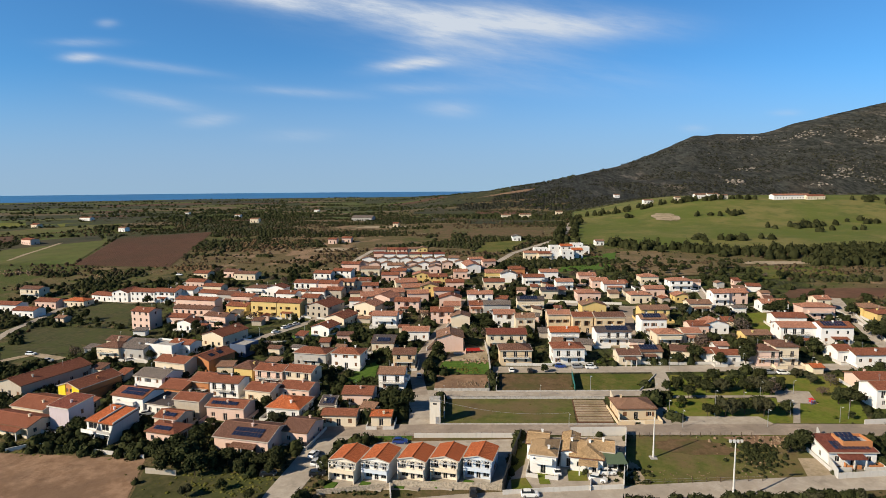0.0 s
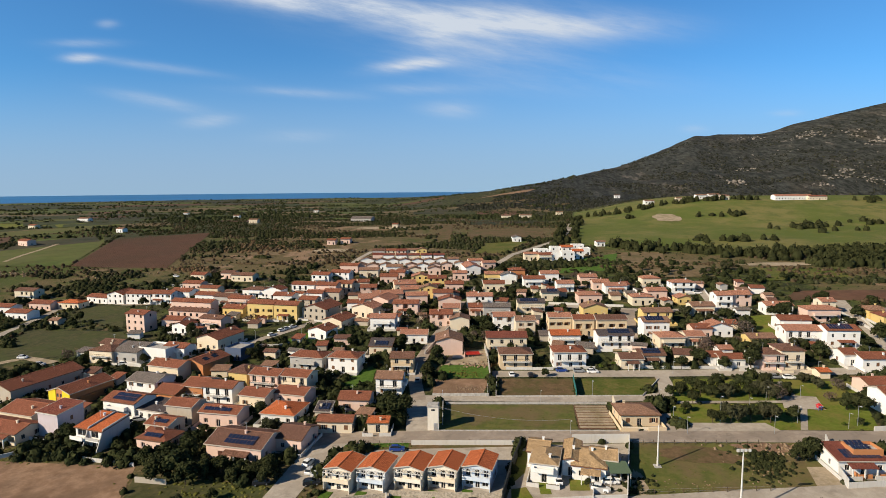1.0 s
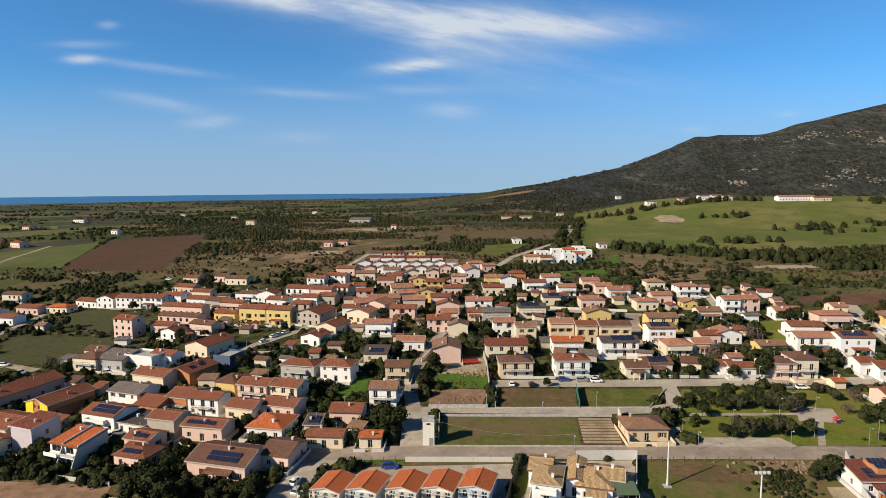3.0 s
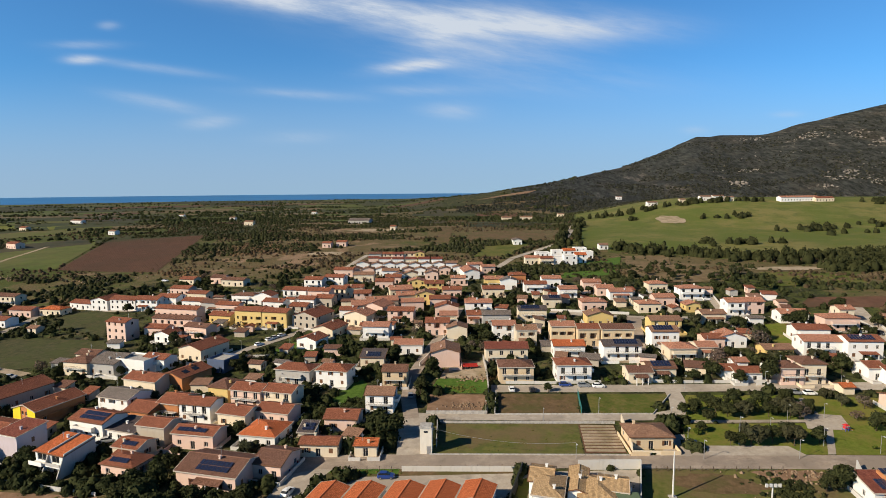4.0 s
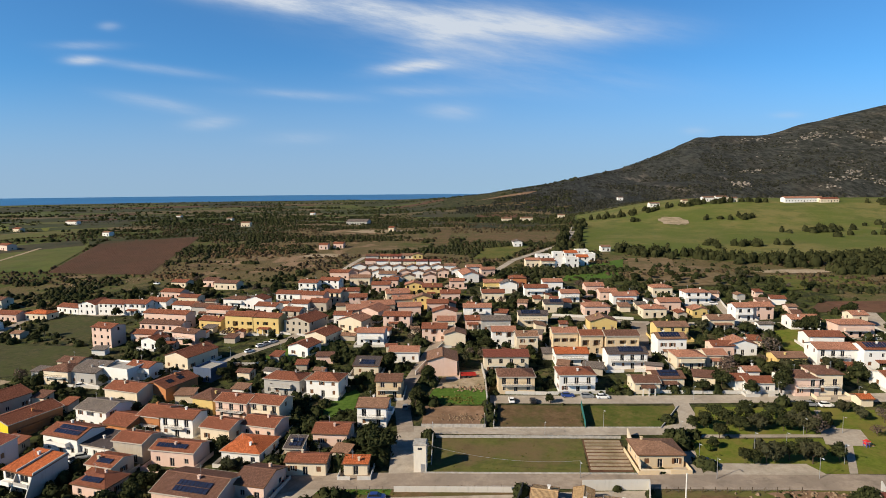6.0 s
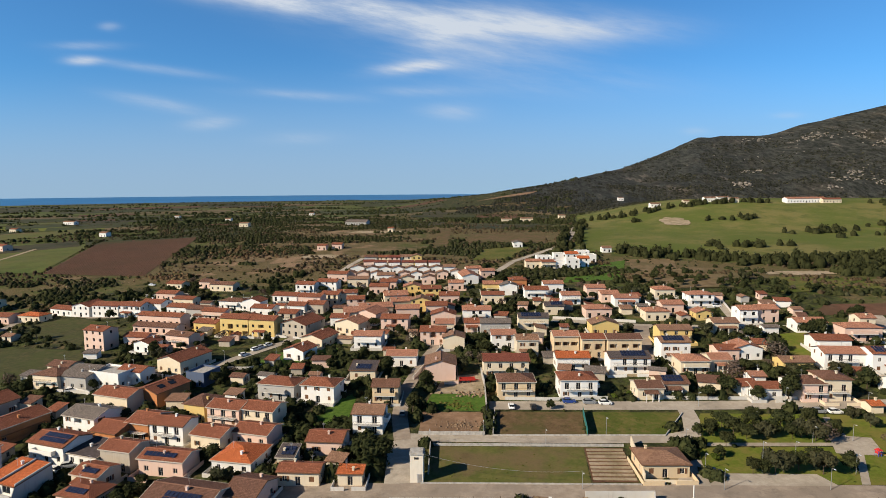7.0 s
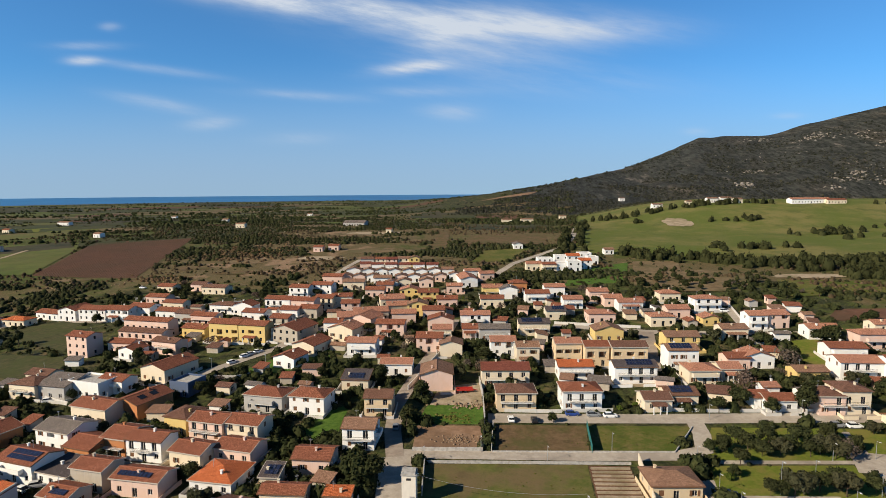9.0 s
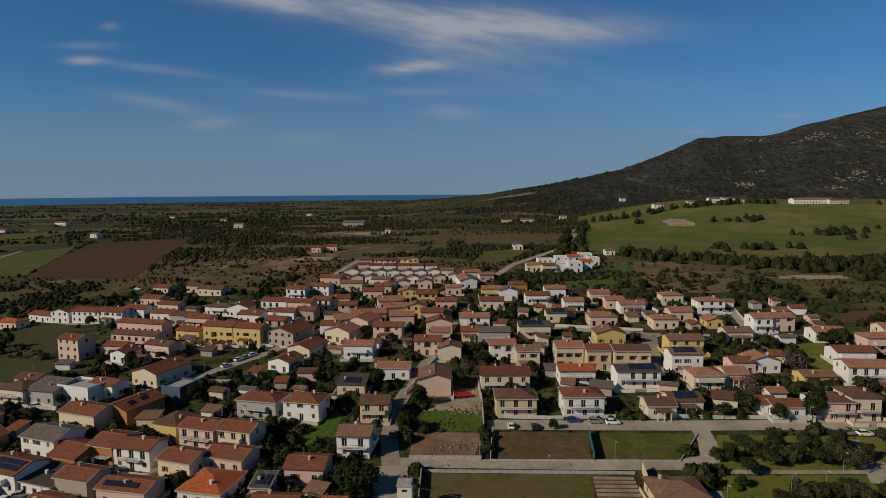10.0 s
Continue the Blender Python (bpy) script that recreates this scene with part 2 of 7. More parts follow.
def build_mountain(n, p):
    """Dark scrub with bare slopes and granite outcrops."""
    squash = n.add("ShaderNodeMapping")
    squash.inputs["Scale"].default_value = (1.0, 0.16, 1.3)
    n.link(where(n), squash.inputs[0])
    at = squash.outputs[0]
    big = n.noise(at, 0.012, 6, 0.6)
    fine = n.noise(at, 0.10, 7, 0.75)
    crag = n.noise(at, 0.030, 8, 0.74)
    bush = n.mix(n.step(fine, 0.38, 0.66), (0.016, 0.018, 0.015), (0.064, 0.066, 0.058))
    rock = n.mix(n.step(fine, 0.35, 0.65), (0.07, 0.062, 0.052), (0.16, 0.14, 0.12))
    bare = n.mix(n.step(fine, 0.4, 0.6), (0.046, 0.040, 0.028), (0.088, 0.070, 0.048))
    c = n.mix(n.math("MULTIPLY", n.step(big, 0.50, 0.68), 0.45), bush, bare)
    c = n.mix(n.step(n.math("ADD", crag, n.math("MULTIPLY", big, 0.3)), 0.72, 0.82), c, rock)
    n.link(c, p.inputs["Base Color"])
    bump(n, p, n.noise(at, 0.07, 8, 0.72), 1.0, 6.0)


def build_sea(n, p):
    at = where(n)
    n.link(n.mix(n.step(n.noise(at, 0.002, 4), 0.4, 0.6), (0.03, 0.135, 0.31), (0.036, 0.16, 0.35)), p.inputs["Base Color"])
    bump(n, p, n.noise(at, 0.05, 4), 0.3, 1.0)


SEA = material("sea_water", build_sea, 0.5, 0, 0.3)


def surface(name, dark, pale, scale=1.0, rough=0.95, stain=None):
    """Ground of one kind, mottled at three sizes."""
    def build(n, p):
        at = where(n)
        c = n.mix(n.step(n.noise(at, 0.9 * scale, 6, 0.65), 0.35, 0.65), dark, pale)
        mean = [(a + b) / 2 for a, b in zip(dark, pale)]
        if stain:
            c = n.mix(n.math("MULTIPLY", n.step(n.noise(at, 0.13 * scale, 6, 0.68), 0.42, 0.62), 0.85), c, stain)
            c = n.mix(n.math("MULTIPLY", n.step(n.noise(at, 0.42 * scale, 5, 0.7), 0.52, 0.7), 0.45), c, [v * 0.55 for v in stain])
        c = n.mix(n.math("MULTIPLY", n.step(n.noise(at, 4 * scale, 3), 0.5, 0.7), 0.3), c, [m * 0.7 for m in mean])
        n.link(c, p.inputs["Base Color"])
        bump(n, p, n.noise(at, 2.5 * scale, 4), 0.4, 0.15)
    return material(name, build, rough, 0, 0.15)


ASPHALT = surface("asphalt", (0.272, 0.22, 0.176), (0.336, 0.28, 0.228), 0.6, 0.9, (0.232, 0.192, 0.156))
PALE_ROAD = surface("pale_concrete_road", (0.344, 0.3, 0.248), (0.416, 0.368, 0.308), 0.6, 0.9, (0.288, 0.248, 0.204))
GRAVEL = surface("pale_gravel", (0.304, 0.24, 0.164), (0.384, 0.308, 0.224), 0.8, 0.95, (0.216, 0.176, 0.104))
GRASS = surface("mown_grass", (0.0861, 0.117, 0.0122), (0.132, 0.154, 0.0224), 1.0, 0.95, (0.161, 0.138, 0.0358))
ROUGH = surface("rough_field_grass", (0.072, 0.088, 0.018), (0.12, 0.115, 0.033), 0.42, 0.95, (0.14, 0.098, 0.05))
WEEDS = surface("rough_weeds", (0.085, 0.0978, 0.0187), (0.145, 0.115, 0.0391), 0.7, 0.95, (0.0553, 0.0808, 0.0102))
BROWN_WEEDS = surface("dry_weeds", (0.099, 0.0648, 0.0324), (0.149, 0.0972, 0.0522), 0.7, 0.95, (0.0765, 0.072, 0.0234))
BARE = surface("bare_earth", (0.205, 0.123, 0.0738), (0.287, 0.184, 0.119), 0.5, 0.95, (0.156, 0.0984, 0.0615))
DARK_WEEDS = surface("dark_winter_weeds", (0.042, 0.045, 0.016), (0.08, 0.072, 0.032), 0.5, 0.95, (0.055, 0.065, 0.018))
LUSH = surface("lush_green", (0.044, 0.092, 0.0112), (0.08, 0.136, 0.0208), 0.8)
PASTURE = surface("pasture", (0.0642, 0.0886, 0.0184), (0.0922, 0.11, 0.0257), 0.08, 0.95, (0.11, 0.101, 0.0367))
PLOUGH = surface("ploughed_soil", (0.102, 0.0493, 0.0306), (0.136, 0.0723, 0.0442), 0.2, 0.95, (0.085, 0.0527, 0.0306))
FAR_GREEN = surface("far_winter_crop", (0.0364, 0.0464, 0.0172), (0.0564, 0.063, 0.0239), 0.05, 0.95, (0.0663, 0.0597, 0.0298))
FAR_TAN = surface("far_stubble", (0.128, 0.0892, 0.0467), (0.187, 0.136, 0.0765), 0.3, 0.95, (0.0935, 0.0808, 0.034))
FAR_DARK = surface("far_orchard", (0.0255, 0.0306, 0.0153), (0.051, 0.0527, 0.0272), 0.1, 0.95, (0.0638, 0.0553, 0.0323))
MOUNTAIN = material("mountain_scrub", build_mountain, 0.95, 0, 0.1)

# ---- land ----
def curve(v, knots):
    """Smooth interpolation through (position, value) knots."""
    ks = np.array(knots, float)
    k = ks[:, 0]
    z = ks[:, 1]
    m = np.gradient(z, k)
    v = np.clip(v, k[0], k[-1])
    i = np.clip(np.searchsorted(k, v) - 1, 0, len(k) - 2)
    h = k[i + 1] - k[i]
    s = (v - k[i]) / h
    return ((2*s**3 - 3*s**2 + 1) * z[i] + (s**3 - 2*s**2 + s) * h * m[i]
            + (-2*s**3 + 3*s**2) * z[i + 1] + (s**3 - s**2) * h * m[i + 1])


def smooth(a, b, v):
    s = np.clip((v - a) / (b - a), 0, 1)
    return s * s * (3 - 2 * s)


SIZE = 1.15
RISE = [(-5000, -3), (-300, -3), (60, -3), (110, -1.6), (140, 0), (165, 0.5), (185, 1.5), (216, 3.5), (253, 6),
        (300, 9), (380, 13), (466, 17), (560, 20.5), (734, 19), (934, 17), (1500, 18.5), (5000, 19.5)]
LEAN = [(-5000, 0), (0, 0.005), (140, 0.014), (195, 0.02), (254, 0.03), (360, 0.02), (500, 0.012), (800, 0.0), (5000, 0.0)]
# skyline of the mountain: bearing (tangent), steepness seen from the start (tangent), distance
RIDGE = [(-0.12, -0.026), (-0.078, -0.0235), (-0.04, -0.0222), (-0.002, -0.0188), (0.036, -0.0154), (0.074, -0.0118), (0.112, -0.0065),
         (0.14, -0.002), (0.169, 0.0026), (0.207, 0.0106), (0.254, 0.0205), (0.301, 0.0305), (0.348, 0.0478), (0.395, 0.068), (0.415, 0.0771),
         (0.441, 0.0797), (0.488, 0.0823), (0.535, 0.0838), (0.563, 0.0902), (0.582, 0.0975), (0.628, 0.1092), (0.674, 0.12), (0.737, 0.1316),
         (0.95, 0.16), (1.4, 0.15), (3.0, 0.06)]
FAR = [(-0.12, 1300), (0.2, 1250), (0.3, 1550), (0.45, 1700), (0.65, 1550), (1.0, 1400), (3.0, 1400)]


def ground(x, y):
    """Height of the land at (x, y)."""
    x = np.asarray(x, float) / SIZE
    y = np.asarray(y, float) / SIZE
    z = curve(y, RISE) + curve(y, LEAN) * np.clip(x, -260, 260)
    # pasture hill
    hill = 24 * smooth(30, 205, x) * smooth(500, 700, y) * (1 - 0.2 * smooth(720, 950, y))
    z = z + hill
    # mountain behind it
    ahead = np.maximum(-x * math.sin(TURN) + y * math.cos(TURN), 1)
    side = x * math.cos(TURN) + y * math.sin(TURN)
    u = np.clip(side / ahead, -0.12, 3)
    far = curve(u, FAR)
    foot = 780 + 170 * smooth(0.15, 0.35, u)
    top = 58 + curve(u, RIDGE) * far
    s = (ahead - foot) / (far - foot)
    up = np.clip(s, 0, 1) ** 1.15
    down = np.clip(1 - np.maximum(ahead - far, 0) / 1500, 0, 1)
    lift = np.where(s > 0, np.maximum(top - z, 0) * np.where(s < 1, up, down), 0)
    lift = lift * smooth(-0.12, 0.0, side / ahead) * smooth(400, 800, y)
    z = z + lift
    # shore
    r = np.hypot(x, y)
    z = z - (11 * np.clip((r - 850) / 1300, 0, 1) + 14 * smooth(2130, 2300, r)) * (1 - smooth(0, 30, lift))
    return z * SIZE


def mesh_object(name, verts, faces, mat, mats=None, mat_index=None, uv=None, shade=False):
    me = bpy.data.meshes.new(name)
    me.from_pydata([tuple(v) for v in verts], [], faces)
    for m in (mats or [mat]):
        me.materials.append(m)
    if mat_index is not None:
        me.polygons.foreach_set("material_index", mat_index)
    if uv is not None:
        me.uv_layers.new(name="UVMap").data.foreach_set("uv", np.asarray(uv, np.float32).ravel())
    if shade:
        me.polygons.foreach_set("use_smooth", [True] * len(me.polygons))
    me.update()
    return new(name, me)


MEADOW = [(41.1, 488.5), (74.6, 468.1), (161.6, 425.0), (339.0, 449.7)]


def in_meadow(x, y):
    """Inside the pasture: above its lower hedge, right of the road, this side of the mountain."""
    lower = np.interp(x, [p[0] for p in MEADOW], [p[1] for p in MEADOW])
    ahead = -x * math.sin(TURN) + y * math.cos(TURN)
    return (y > lower) & (x > MEADOW[0][0] + (y - MEADOW[0][1]) * 0.09) & (ahead < 885)


def relief(x, y):
    """Gullies and spurs of the mountain."""
    ahead = -x * math.sin(TURN) + y * math.cos(TURN)
    side = (x * math.cos(TURN) + y * math.sin(TURN)) / max(ahead, 1)
    k = float(smooth(920, 1250, ahead) * smooth(0.12, 0.4, side))
    k *= 1 - 0.8 * math.exp(-((ahead / SIZE - float(curve(side, FAR))) / 110) ** 2)
    return 11.0 * k * noise.fractal(Vector((x * 0.0042, y * 0.0042, 0.3)), 0.9, 2.1, 6) if k > 0 else 0.0


def build_land_sheet():
    az = np.concatenate([np.arange(-50, 50, 0.3), np.arange(50, 310, 3.0)])
    rr = [0.0]
    r = 25.0
    while r < 4900:
        rr.append(r)
        r *= 1.02
    rr = np.array(rr)
    rr[-1] = 4900
    a = np.radians(az)[None, :]
    x = rr[:, None] * np.sin(a)
    y = rr[:, None] * np.cos(a)
    z = ground(x, y)
    na, nr = len(az), len(rr)
    ahead = -x * math.sin(TURN) + y * math.cos(TURN)
    side = (x * math.cos(TURN) + y * math.sin(TURN)) / np.maximum(ahead, 1)
    rough = smooth(920, 1250, ahead) * smooth(0.10, 0.24, side)
    for i, j in zip(*np.nonzero(rough * smooth(0.12, 0.4, side) > 0.01)):
        z[i, j] += relief(x[i, j], y[i, j])
    verts = np.stack([x, y, z], -1).reshape(-1, 3)
    faces = []
    for i in range(nr - 1):
        for j in range(na):
            k = (j + 1) % na
            faces.append((i * na + j, i * na + k, (i + 1) * na + k, (i + 1) * na + j))
    cx, cy = (x[:-1] + x[1:]) / 2, (y[:-1] + y[1:]) / 2
    hilly = (rough[:-1] > 0.02).ravel().astype(int)
    ob = mesh_object("ground", verts, faces, None, [LAND, MOUNTAIN], hilly, None, True)
    # how much grows where: green, scrub, soil
    green = 0.40 + 0.10 * smooth(600, 1000, y) + 0.22 * smooth(-230, -380, x)
    scrub = 0.30 + 0.10 * smooth(330, 430, y) * smooth(-280, -200, x)
    soil = 0.38 + 0.1 * smooth(900, 1400, y)
    # dark scrub colour raised among houses, partly standing in for shade between them
    village = smooth(120, 160, y) * smooth(400, 350, y) * smooth(-280, -230, x) * smooth(170, 140, x)
    scrub = scrub + 0.24 * village
    green = green + 0.14 * village
    soil = soil - 0.16 * village
    green = green - 0.12 * smooth(-90, -140, x) * smooth(380, 430, y) * smooth(700, 640, y) * smooth(-260, -230, x)
    soil = soil + 0.12 * smooth(-90, -140, x) * smooth(370, 420, y) * smooth(700, 640, y) * smooth(-270, -230, x)
    scrub = scrub + 0.2 * smooth(900, 1000, ahead) * smooth(-0.06, 0.02, side)
    meadow = np.where(in_meadow(x, y), 1.0, 0.0)
    green = np.where(meadow > 0.5, 0.95, green)
    scrub = np.where(meadow > 0.5, -0.2, scrub)
    soil = np.where(meadow > 0.5, 0.0, soil)
    attr = ob.data.color_attributes.new("growth", "FLOAT_COLOR", "POINT")
    data = np.stack([green, scrub, soil, np.ones_like(green)], -1).reshape(-1, 4)
    attr.data.foreach_set("color", data.astype(np.float32).ravel())
    tagged(ob, "rolling winter grass and scrub land rising to a mountain", "ground", kind="structure")


build_land_sheet()


def build_sea_sheet():
    a = np.radians(np.arange(-80, 60, 2.0))
    verts, faces = [], []
    for r in (2350, 2900, 3600, 4900):
        verts += [(r * math.sin(k), r * math.cos(k), 8.9) for k in a]
    m = len(a)
    for i in range(3):
        faces += [(i * m + j, i * m + j + 1, (i + 1) * m + j + 1, (i + 1) * m + j) for j in range(m - 1)]
    tagged(mesh_object("sea", verts, faces, SEA), "calm deep blue sea along the horizon", "sea", kind="structure")


build_sea_sheet()


STREETS = []
OPEN = [[(-23.5, 176.5), (28.0, 179.5), (28.0, 187.0), (-24.5, 184.0)], [(-46.0, 112.0), (80.0, 134.0), (80.0, 141.0), (-46.0, 124.0)],
        [(-28.8, 199.9), (-9.8, 200.9), (-11.0, 231.0), (-27.4, 231.0)], [(-58.0, 185.0), (-47.5, 190.0), (-50.0, 210.0), (-59.0, 204.0)]]


def patch(name, corners, mat, lift=0.06, label="", category="", step=4.0, kind="structure"):
    """A four-cornered piece of ground laid over the land."""
    if mat is not LUSH and lift < 0.35:
        OPEN.append(list(corners))
    a, b, c, d = [np.array(p, float) for p in corners]
    nu = max(2, int(max(np.hypot(*(b - a)), np.hypot(*(c - d))) / step) + 1)
    nv = max(2, int(max(np.hypot(*(d - a)), np.hypot(*(c - b))) / step) + 1)
    verts, faces = [], []
    for i in range(nv + 1):
        for j in range(nu + 1):
            s, t = j / nu, i / nv
            p = (1 - t) * ((1 - s) * a + s * b) + t * ((1 - s) * d + s * c)
            verts.append((p[0], p[1], float(ground(p[0], p[1])) + lift))
    w = nu + 1
    for i in range(nv):
        for j in range(nu):
            faces.append((i * w + j, i * w + j + 1, (i + 1) * w + j + 1, (i + 1) * w + j))
    ob = mesh_object(name, verts, faces, mat)
    return tagged(ob, label, category, kind=kind)


def road(name, points, width, mat, lift=0.1, label="", step=5.0):
    """A strip along a bent line."""
    STREETS.append((points, width))
    line = []
    for p, q in zip(points[:-1], points[1:]):
        p, q = np.array(p, float), np.array(q, float)
        k = max(1, int(np.hypot(*(q - p)) / step))
        line += [p + (q - p) * i / k for i in range(k)]
    line.append(np.array(points[-1], float))
    verts, faces = [], []
    for i, p in enumerate(line):
        t = line[min(i + 1, len(line) - 1)] - line[max(i - 1, 0)]
        t = t / np.hypot(*t)
        nrm = np.array((-t[1], t[0]))
        for s in (-0.5, 0, 0.5):
            q = p + nrm * s * width
            verts.append((q[0], q[1], float(ground(q[0], q[1])) + lift))
    for i in range(len(line) - 1):
        for k in (0, 1):
            faces.append((i * 3 + k + 1, i * 3 + k, i * 3 + 3 + k, i * 3 + 4 + k))
    return tagged(mesh_object(name, verts, faces, mat), label, "road", kind="structure")


def round_patch(name, x, y, rx, ry, mat, lift, label, category):
    """An uneven round piece of ground."""
    rng = random.Random(int(x + y))
    edge = [rng.uniform(0.8, 1.1) for _ in range(28)]
    verts = [(x, y, float(ground(x, y)) + lift)]
    for ring in (0.5, 1.0):
        for k, e in enumerate(edge):
            a = k * math.pi / 14
            p = (x + rx * ring * e * math.cos(a), y + ry * ring * e * math.sin(a))
            verts.append((*p, float(ground(*p)) + lift))
    faces = [(0, 1 + k, 1 + (k + 1) % 28) for k in range(28)]
    faces += [(1 + k, 29 + k, 29 + (k + 1) % 28, 1 + (k + 1) % 28) for k in range(28)]
    return tagged(mesh_object(name, verts, faces, mat), label, category, kind="structure")

# ---- roads, lots and fields ----
road("road", [(-52.7, 112.4), (-52.8, 121.8), (-51.4, 140.7), (-47.2, 153.0)], 7.5, PALE_ROAD, 0.08, "pale worn asphalt side street between gardens")
road("road", [(-60.2, 147.7), (-49.0, 152.5), (-24.1, 155.0), (12.9, 158.1), (58.0, 161.5), (96.6, 163.7), (122.9, 164.3)], 7.0, ASPHALT, 0.10, "straight brownish asphalt road through the village")
road("road", [(-26.4, 158.0), (-28.4, 169.9), (-30.6, 180.1)], 8.0, PALE_ROAD, 0.12, "pale asphalt junction beside a small tower")
road("road", [(-32.7, 182.0), (-20.8, 182.2), (14.9, 184.0), (37.7, 186.0), (45.7, 189.7), (47.7, 198.6), (47.9, 205.7)], 4.6, PALE_ROAD, 0.14, "pale concrete lane between empty lots")
road("road", [(-30.6, 180.1), (-34.5, 195.3), (-36.8, 212.3), (-35.8, 226.4), (-34.2, 246.8), (-31.0, 272.7), (-29.2, 304.0)], 4.6, ASPHALT, 0.16, "narrow shaded asphalt street between houses")
road("road", [(-8.8, 204.7), (16.5, 205.9), (47.6, 207.8), (74.4, 210.0), (100.7, 211.7), (130.7, 214.5)], 6.0, PALE_ROAD, 0.12, "pale asphalt street with parked cars")
road("road", [(-122.4, 220.9), (-113.9, 233.7), (-98.0, 262.2), (-90.4, 286.3), (-80.8, 306.3), (-63.3, 328.0), (-49.6, 347.1), (-31.4, 372.4), (-14.6, 405.0), (-5.4, 440.0)], 4.6, PALE_ROAD, 0.14, "pale village street slanting uphill")
road("road", [(-5.4, 440.0), (14.4, 477.7), (32.1, 512.5), (45.2, 571.9), (55.7, 653.4)], 5.0, PALE_ROAD, 0.3, "pale road climbing between fields")
road("road", [(133.2, 218.7), (135.6, 234.5), (140.5, 260.9), (144.5, 282.3), (148.7, 298.4)], 5.5, PALE_ROAD, 0.14, "pale asphalt street climbing past houses")
road("road", [(14.2, 294.5), (33.5, 289.6), (51.4, 285.0), (71.6, 283.5), (109.8, 282.4)], 5.0, PALE_ROAD, 0.14, "pale cross street between houses")
road("road", [(44.6, 243.2), (47.5, 263.0), (50.8, 285.1)], 6.0, ASPHALT, 0.18, "grey asphalt yard between houses")
road("road", [(93.4, 319.5), (89.8, 283.9)], 4.0, PALE_ROAD, 0.18, "pale lane between garden walls")
road("road", [(-103.7, 379.9), (-118.1, 399.8), (-118.1, 433.5), (-116.4, 461.9)], 4.0, PALE_ROAD, 0.2, "pale lane at the village edge")
road("road", [(-209.5, 194.9), (-204.9, 205.1), (-197.7, 213.9), (-180.8, 208.9)], 4.0, GRAVEL, 0.1, "pale gravel track beside weeds")
road("road", [(-231.2, 226.7), (-241.5, 249.4), (-247.5, 276.9), (-252.8, 295.1), (-242.5, 313.3), (-218.6, 304.8), (-194.6, 305.1)], 4.0, PALE_ROAD, 0.1, "pale asphalt lane along fields")
road("road", [(-402.7, 419.1), (-411.8, 444.9), (-417.5, 468.6), (-428.1, 504.7)], 3.4, GRAVEL, 0.45, "pale farm track between fields")
road("road", [(-32.9, 116.3), (-11.5, 121.5), (5.6, 124.8), (24.1, 127.8), (48.0, 132.1), (82.4, 138.1), (99.6, 141.1)], 6.5, PALE_ROAD, 0.1, "pale asphalt road below the garden walls")

patch("lot", [(-22.0, 158.7), (16.3, 161.5), (16.3, 179.9), (-23.1, 177.2)], ROUGH, 0.05, "empty building lot overgrown with weeds", "lot")
patch("plot", [(16.7, 162.3), (26.9, 163.1), (26.2, 180.1), (16.6, 179.4)], PLOUGH, 0.05, "freshly dug brown vegetable plot", "plot")
patch("lot", [(-6.9, 185.1), (17.6, 186.6), (18.1, 201.7), (-7.1, 200.5)], BROWN_WEEDS, 0.05, "empty lot with dry brown weeds", "lot")
patch("lot", [(17.9, 186.6), (38.1, 188.4), (46.2, 203.0), (18.5, 201.7)], WEEDS, 0.05, "empty lot with green weeds", "lot")
patch("lot", [(-27.1, 184.8), (-9.5, 185.9), (-9.8, 199.8), (-28.3, 198.9)], BARE, 0.05, "lot with rubble and bare earth", "lot")
patch("lot", [(-28.8, 199.9), (-9.8, 200.9), (-11.0, 215.7), (-27.4, 212.6)], LUSH, 0.05, "strip of lush green weeds", "lot")
patch("lot", [(-26.8, 212.7), (-10.0, 213.3), (-12.2, 231.1), (-25.8, 226.7)], GRAVEL, 0.09, "earth building site with heaps of rubble", "lot")
patch("lawn", [(44.5, 184.5), (79.2, 187.1), (84.7, 204.3), (51.3, 202.8)], GRASS, 0.05, "green park lawn under trees", "lawn")
patch("lawn", [(42.1, 168.4), (76.8, 170.9), (77.6, 184.8), (43.2, 181.7)], GRASS, 0.05, "green park lawn with clipped trees", "lawn")
patch("lawn", [(66.7, 165.6), (74.8, 166.2), (76.8, 170.9), (66.9, 170.2)], GRASS, 0.07, "green park lawn beside the road", "lawn")
patch("lawn", [(76.6, 166.4), (95.0, 167.7), (107.3, 203.4), (85.4, 204.4)], GRASS, 0.03, "green park lawn with a playground", "lawn")
patch("path", [(45.5, 182.7), (78.4, 185.3), (79.0, 187.1), (45.9, 184.6)], PALE_ROAD, 0.09, "pale paved park path", "path")
patch("path", [(76.8, 181.2), (87.8, 180.7), (89.7, 190.5), (80.0, 191.7)], PALE_ROAD, 0.12, "pale paved square in the park", "square")
patch("path", [(74.8, 166.2), (76.7, 166.4), (83.3, 181.7), (81.3, 181.5)], PALE_ROAD, 0.10, "pale paved path across the lawn", "path")
patch("path", [(81.7, 190.9), (84.1, 191.0), (85.3, 202.4), (83.5, 202.3)], PALE_ROAD, 0.11, "pale slanting path across the lawn", "path")
patch("parking", [(41.6, 163.1), (69.7, 165.2), (67.3, 170.2), (47.5, 168.8)], PALE_ROAD, 0.11, "pale concrete parking bay beside the road", "parking bay")
patch("parking", [(34.6, 162.2), (42.2, 162.7), (43.6, 175.1), (40.1, 174.8)], PALE_ROAD, 0.12, "pale concrete forecourt beside a house", "forecourt")
